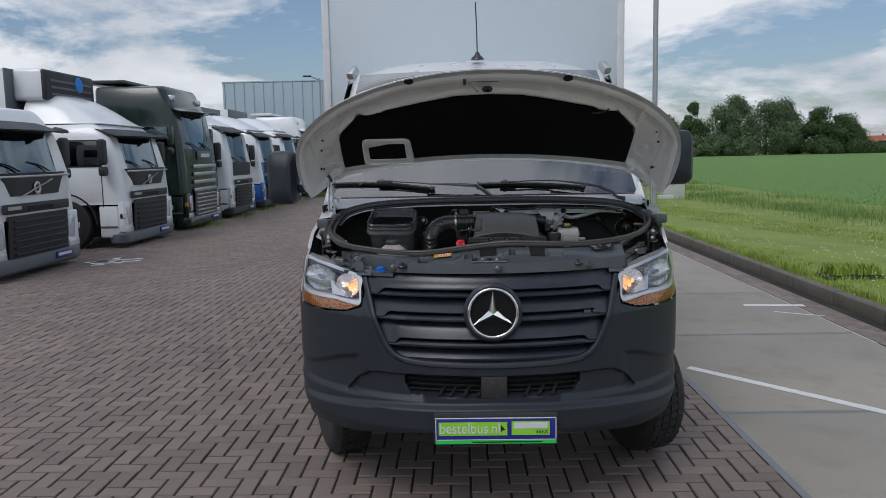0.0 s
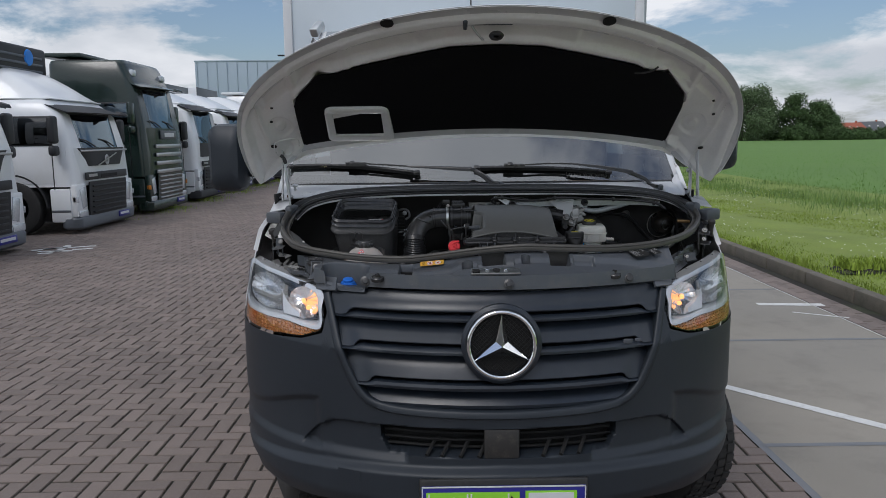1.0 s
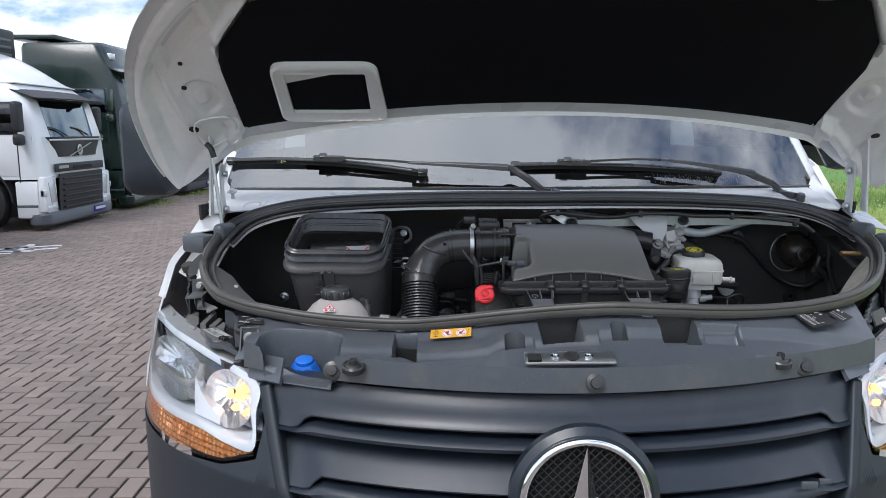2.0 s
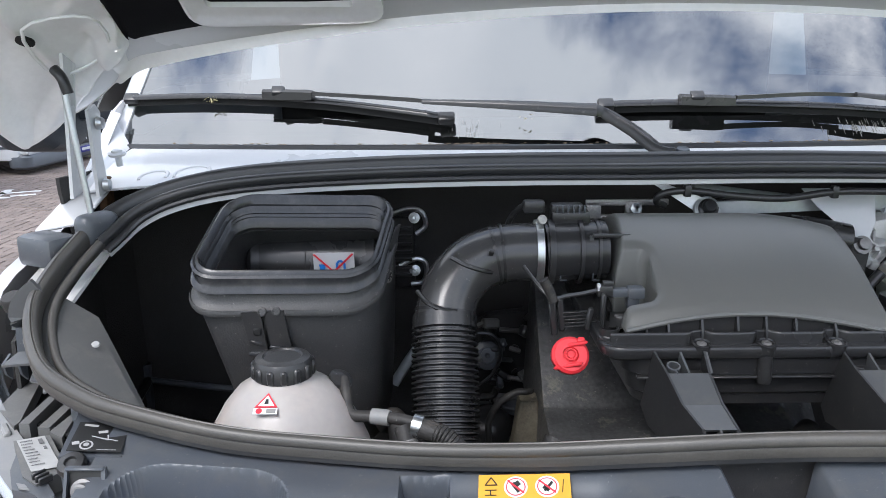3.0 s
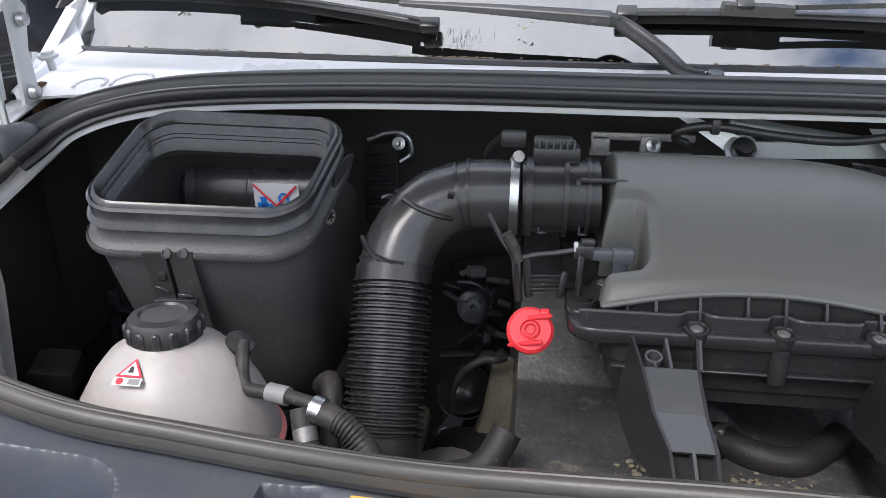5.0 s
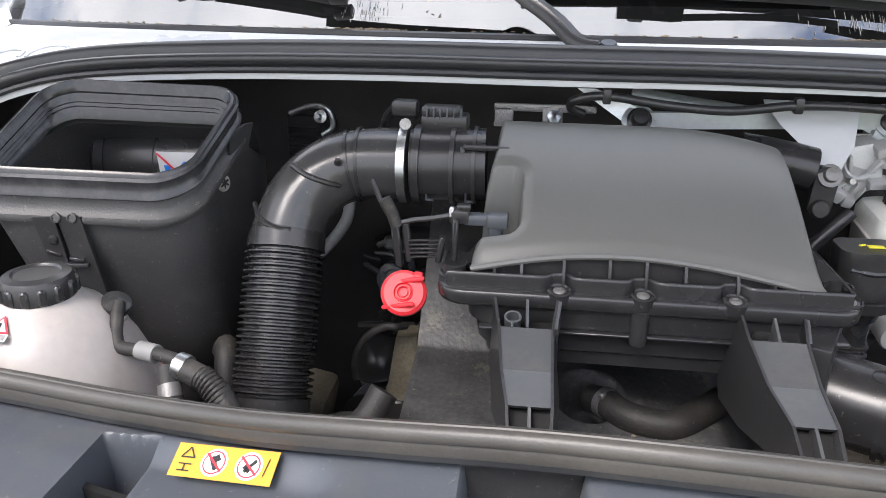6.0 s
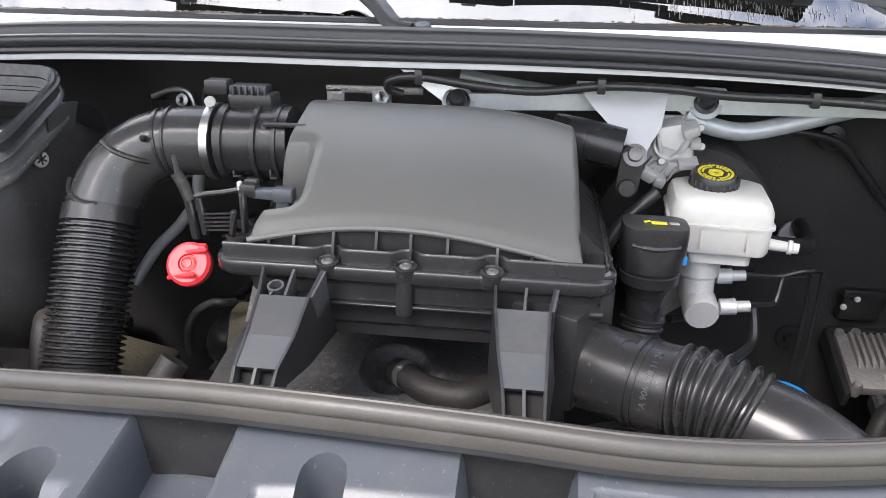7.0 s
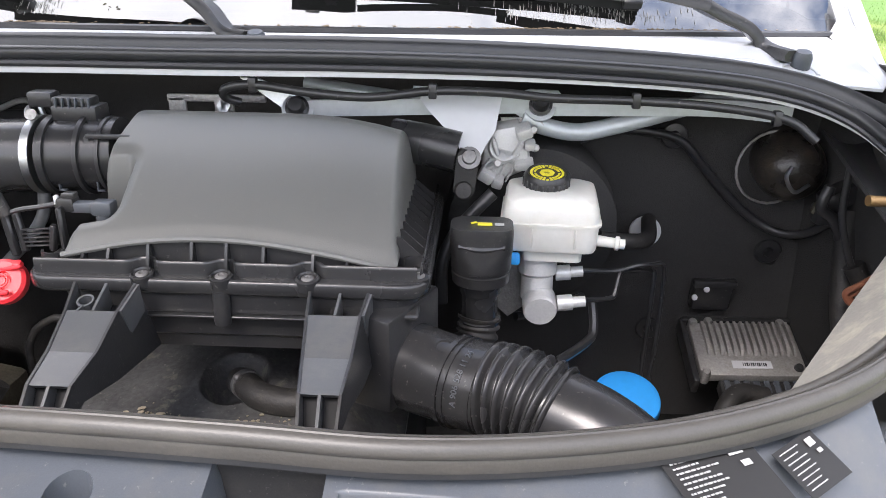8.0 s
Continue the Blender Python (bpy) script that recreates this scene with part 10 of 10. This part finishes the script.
part("ecu_hose", tube(bmesh.new(), [(0.690, 0.80, 0.90), (0.700, 0.815, 0.945), (0.725, 0.835, 0.962), (0.765, 0.84, 0.955)], 0.014, 14), RUBBER_MATT, ecu, "grey cable sleeve below the control unit")
holder = part("relay_holder", rbox(rbox(bmesh.new(), (0.713, 0.985, 1.050), (0.060, 0.024, 0.050), 0.006, 2, turn(12, 0, 0)), (0.713, 0.972, 1.074), (0.066, 0.016, 0.012), 0.003, 2), PLASTIC, van, "black holder on the bulkhead")
for hx, hz in ((0.700, 1.066), (0.683, 1.052)):
    part("pale_clip", lathe(bmesh.new(), [(0.0, 0.0), (0.005, 0.001), (0.004, 0.004), (0.0, 0.005)], (hx, 0.966, hz), (0, -1, 0.3), 10), PAPER, holder)
DOME = mat("dome_rubber", (0.030, 0.026, 0.022), 0.28, var=0.4, scale=30, fine=200, bump=0.3, dirt=(0.12, 0.09, 0.06), dirt_amt=0.6, dirt_scale=30)
dome = part("horn_dome", lathe(bmesh.new(), [(0.050, 0.06), (0.049, 0.02), (0.045, -0.002), (0.034, -0.018), (0.018, -0.027), (0.0, -0.029)], (0.790, 0.945, 1.262), (0.10, 0.95, 0.1), 30), DOME, van, "dusty black rubber dome on the bulkhead")
part("clip_wire", tube(bmesh.new(), [(0.770, 0.902, 1.280), (0.763, 0.898, 1.265), (0.777, 0.898, 1.245), (0.797, 0.902, 1.255)], 0.003, 6), STEEL, dome)
part("ring", tube(bmesh.new(), [(0.778 + 0.055 * math.cos(a), 0.988 + 0.0055 * math.cos(a), 1.256 + 0.055 * math.sin(a)) for a in [radians(15 * k) for k in range(24)]], 0.0022, 8, closed=True, steps=1), ALU, dome)
part("plug", rbox(rbox(bmesh.new(), (0.838, 0.90, 1.240), (0.05, 0.04, 0.03), 0.010, 2, turn(0, -30, 0)), (0.822, 0.90, 1.215), (0.03, 0.03, 0.03), 0.008, 2), PLASTIC, dome)
for pts, r, lab in (([(0.48, 0.985, 1.29), (0.55, 0.985, 1.309), (0.63, 0.985, 1.298), (0.671, 0.985, 1.261), (0.719, 0.985, 1.209), (0.773, 0.975, 1.169), (0.813, 0.95, 1.165), (0.838, 0.92, 1.192), (0.845, 0.90, 1.22)], 0.0065, "black cable across the bulkhead"),
                    ([(0.850, 0.88, 1.22), (0.835, 0.84, 1.16), (0.828, 0.80, 1.10), (0.835, 0.77, 1.05)], 0.016, "taped black wiring loom"),
                    ([(0.862, 0.84, 1.29), (0.858, 0.82, 1.20), (0.850, 0.79, 1.12), (0.86, 0.74, 1.05)], 0.009, "black wiring loom in the corner")):
    part("cable", tube(bmesh.new(), pts, r, 12), PLASTIC if r < 0.012 else RUBBER_MATT, van, lab)
part("copper_wires", tube(tube(bmesh.new(), [(0.845, 0.765, 1.182), (0.818, 0.76, 1.167), (0.803, 0.76, 1.155), (0.815, 0.758, 1.141), (0.837, 0.76, 1.152), (0.85, 0.775, 1.165)], 0.0042, 8), [(0.850, 0.77, 1.176), (0.826, 0.765, 1.160), (0.812, 0.765, 1.148), (0.826, 0.762, 1.140), (0.85, 0.77, 1.150)], 0.0032, 8), mat("copper_brown", (0.20, 0.075, 0.04), 0.5, bump=0.05), van, "brown wires in the corner")
for pts, r in (([(0.797, 0.80, 1.304), (0.799, 0.80, 1.246), (0.816, 0.80, 1.193), (0.836, 0.80, 1.162), (0.866, 0.80, 1.155)], 0.0045), ([(0.806, 0.86, 1.265), (0.800, 0.86, 1.235), (0.823, 0.86, 1.214), (0.845, 0.86, 1.154), (0.862, 0.86, 1.095)], 0.0075),
               ([(0.812, 0.87, 1.225), (0.832, 0.865, 1.190), (0.836, 0.86, 1.150), (0.858, 0.84, 1.120)], 0.0038)):
    part("cable", tube(bmesh.new(), pts, r, 10), PLASTIC, van, "black cable beside the dome")
part("loom_tape", tube(bmesh.new(), [(0.826, 0.80, 1.178), (0.842, 0.795, 1.150), (0.853, 0.79, 1.118)], 0.013, 12), RUBBER_MATT, van, "taped bundle of black wires")
part("cable_clip", rbox(rbox(bmesh.new(), (0.812, 0.898, 1.222), (0.012, 0.010, 0.018), 0.002, 1, turn(0, 25, 0)), (0.820, 0.898, 1.211), (0.016, 0.010, 0.006), 0.001, 1, turn(0, 25, 0)), TAN, van, "tan metal clip beside the dome")
for bx, by, bz in ((0.630, 0.996, 1.300), (0.625, 1.000, 0.980), (0.79, 0.985, 1.125), (-0.64, 0.985, 1.15), (-0.56, 0.99, 1.22)):
    part("lining_stud", lathe(bmesh.new(), [(0.020, 0.0), (0.018, 0.003), (0.008, 0.004), (0.006, 0.012), (0.0, 0.013)], (bx, by, bz), (0, -1, 0), 16), PLASTIC, tub)
part("body_stud", lathe(bmesh.new(), [(0.006, 0.0), (0.006, 0.05), (0.0, 0.05)], (0.80, 0.66, 1.305), (-1, -0.1, 0.05), 10), mat("brass_bolt", (0.35, 0.22, 0.10), 0.45, 0.8), van)

# comb bracket and studs on the left of the bulkhead
bm = bmesh.new()
tube(bm, [(-0.385, 0.985, 1.322), (-0.35, 0.985, 1.335), (-0.325, 0.985, 1.33), (-0.318, 0.985, 1.305), (-0.335, 0.985, 1.290)], 0.0045, 8)
part("wall_hook", tube(bmesh.new(), [(-0.365, 0.985, 1.232), (-0.335, 0.985, 1.245), (-0.318, 0.985, 1.235), (-0.322, 0.985, 1.205), (-0.345, 0.985, 1.198)], 0.0045, 8), STEEL, van, "bent steel hook on the bulkhead")
combb = part("wall_bracket", bm, STEEL, van, "bent steel bracket on the bulkhead")
comb = part("comb", box((-0.365, 0.992, 1.255), (0.055, 0.008, 0.13), 0.003, 1), PLASTIC, combb)
for k in range(7):
    part("tooth", box((-0.365, 0.985, 1.30 - 0.014 * k), (0.045, 0.012, 0.005), 0.001, 1), PLASTIC, combb)
for bz in (1.318, 1.222):
    part("stud", lathe(bmesh.new(), [(0.010, 0.0), (0.010, 0.004), (0.004, 0.005), (0.003, 0.016), (0.0, 0.016)], (-0.338, 0.990, bz), (0, -1, 0.2), 12), STEEL, combb)

# ---------------------------------------------------------------- dirt along the foot of the windscreen
SOIL = mat("dried_soil", (0.13, 0.10, 0.065), 0.9, var=0.4, scale=90, bump=0.4)
STREAK = mat("dried_streaks", (0.20, 0.20, 0.19), 0.8, var=0.3, scale=80, bump=0.1)
BLOSSOM = mat("dry_blossom", (0.40, 0.36, 0.20), 0.8, var=0.3, scale=80, bump=0.2)
rnd = random.Random(5)
bm = bmesh.new()
for k in range(420):
    x = rnd.choice((rnd.gauss(0.50, 0.10), rnd.gauss(0.50, 0.10), rnd.gauss(-0.235, 0.03), rnd.uniform(-0.75, 0.78)))
    w, base = rnd.uniform(0.0006, 0.0022), on_glass(x, 0.0030 * rnd.random() ** 2, 0.0002)
    prism(bm, [base + V((1.6 * w * rnd.uniform(0.6, 1.2) * math.cos(q * 1.05), 0.4 * w * math.sin(q * 1.05), 0.4 * w * math.sin(q * 1.05))) for q in range(6)], (0, -0.0003, 0.0003))
tagged(part("soil_line", bm, SOIL, van, "brown dirt along the foot of the windscreen"), kind="stuff")
bm = bmesh.new()
for k in range(240):
    x, k0 = (rnd.gauss(0.48, 0.07), 0.008) if k < 190 else (rnd.gauss(-0.235, 0.018), 0.010)
    k0 += 0.030 * rnd.random()
    w, h = rnd.uniform(0.00015, 0.0005), rnd.uniform(0.003, 0.012)
    prism(bm, [on_glass(x - w, k0, 0.0003), on_glass(x + w, k0, 0.0003), on_glass(x + w * 0.4, k0 + h, 0.0003), on_glass(x - w * 0.6, k0 + h, 0.0003)], (0, -0.0002, 0.0002))
tagged(part("streak_film", bm, STREAK, van, "pale dried streaks on the lower glass"), kind="stuff")
for cx, ck, n in ((-0.685, 0.078, 22), (-0.150, 0.036, 6)):
    bm = bmesh.new()
    for q in range(n):
        p = on_glass(cx + rnd.gauss(0, 0.006), ck + rnd.gauss(0, 0.003), 0.012 + 0.008 * rnd.random())
        a = rnd.uniform(0, 6.3)
        d = V((math.cos(a), 0.6 * math.sin(a), 0.6 * math.sin(a))) * rnd.uniform(0.0015, 0.004)
        prism(bm, [p - d, p + V((d.y, -d.x, d.z)) * 0.3, p + d, p - V((d.y, -d.x, d.z)) * 0.3], (0, -0.0006, 0.0008))
    tagged(part("dry_blossom", bm, BLOSSOM, van, "dry yellow blossom scraps caught at the wiper"), kind="stuff")

# ---------------------------------------------------------------- single paving bricks nearest the van
rnd = random.Random(8)
for x, y, hz in near:
    o = new("brick", brick_mesh[hz])
    o.location = (x, y, rnd.uniform(-0.003, 0.002))
    o.parent = pavement
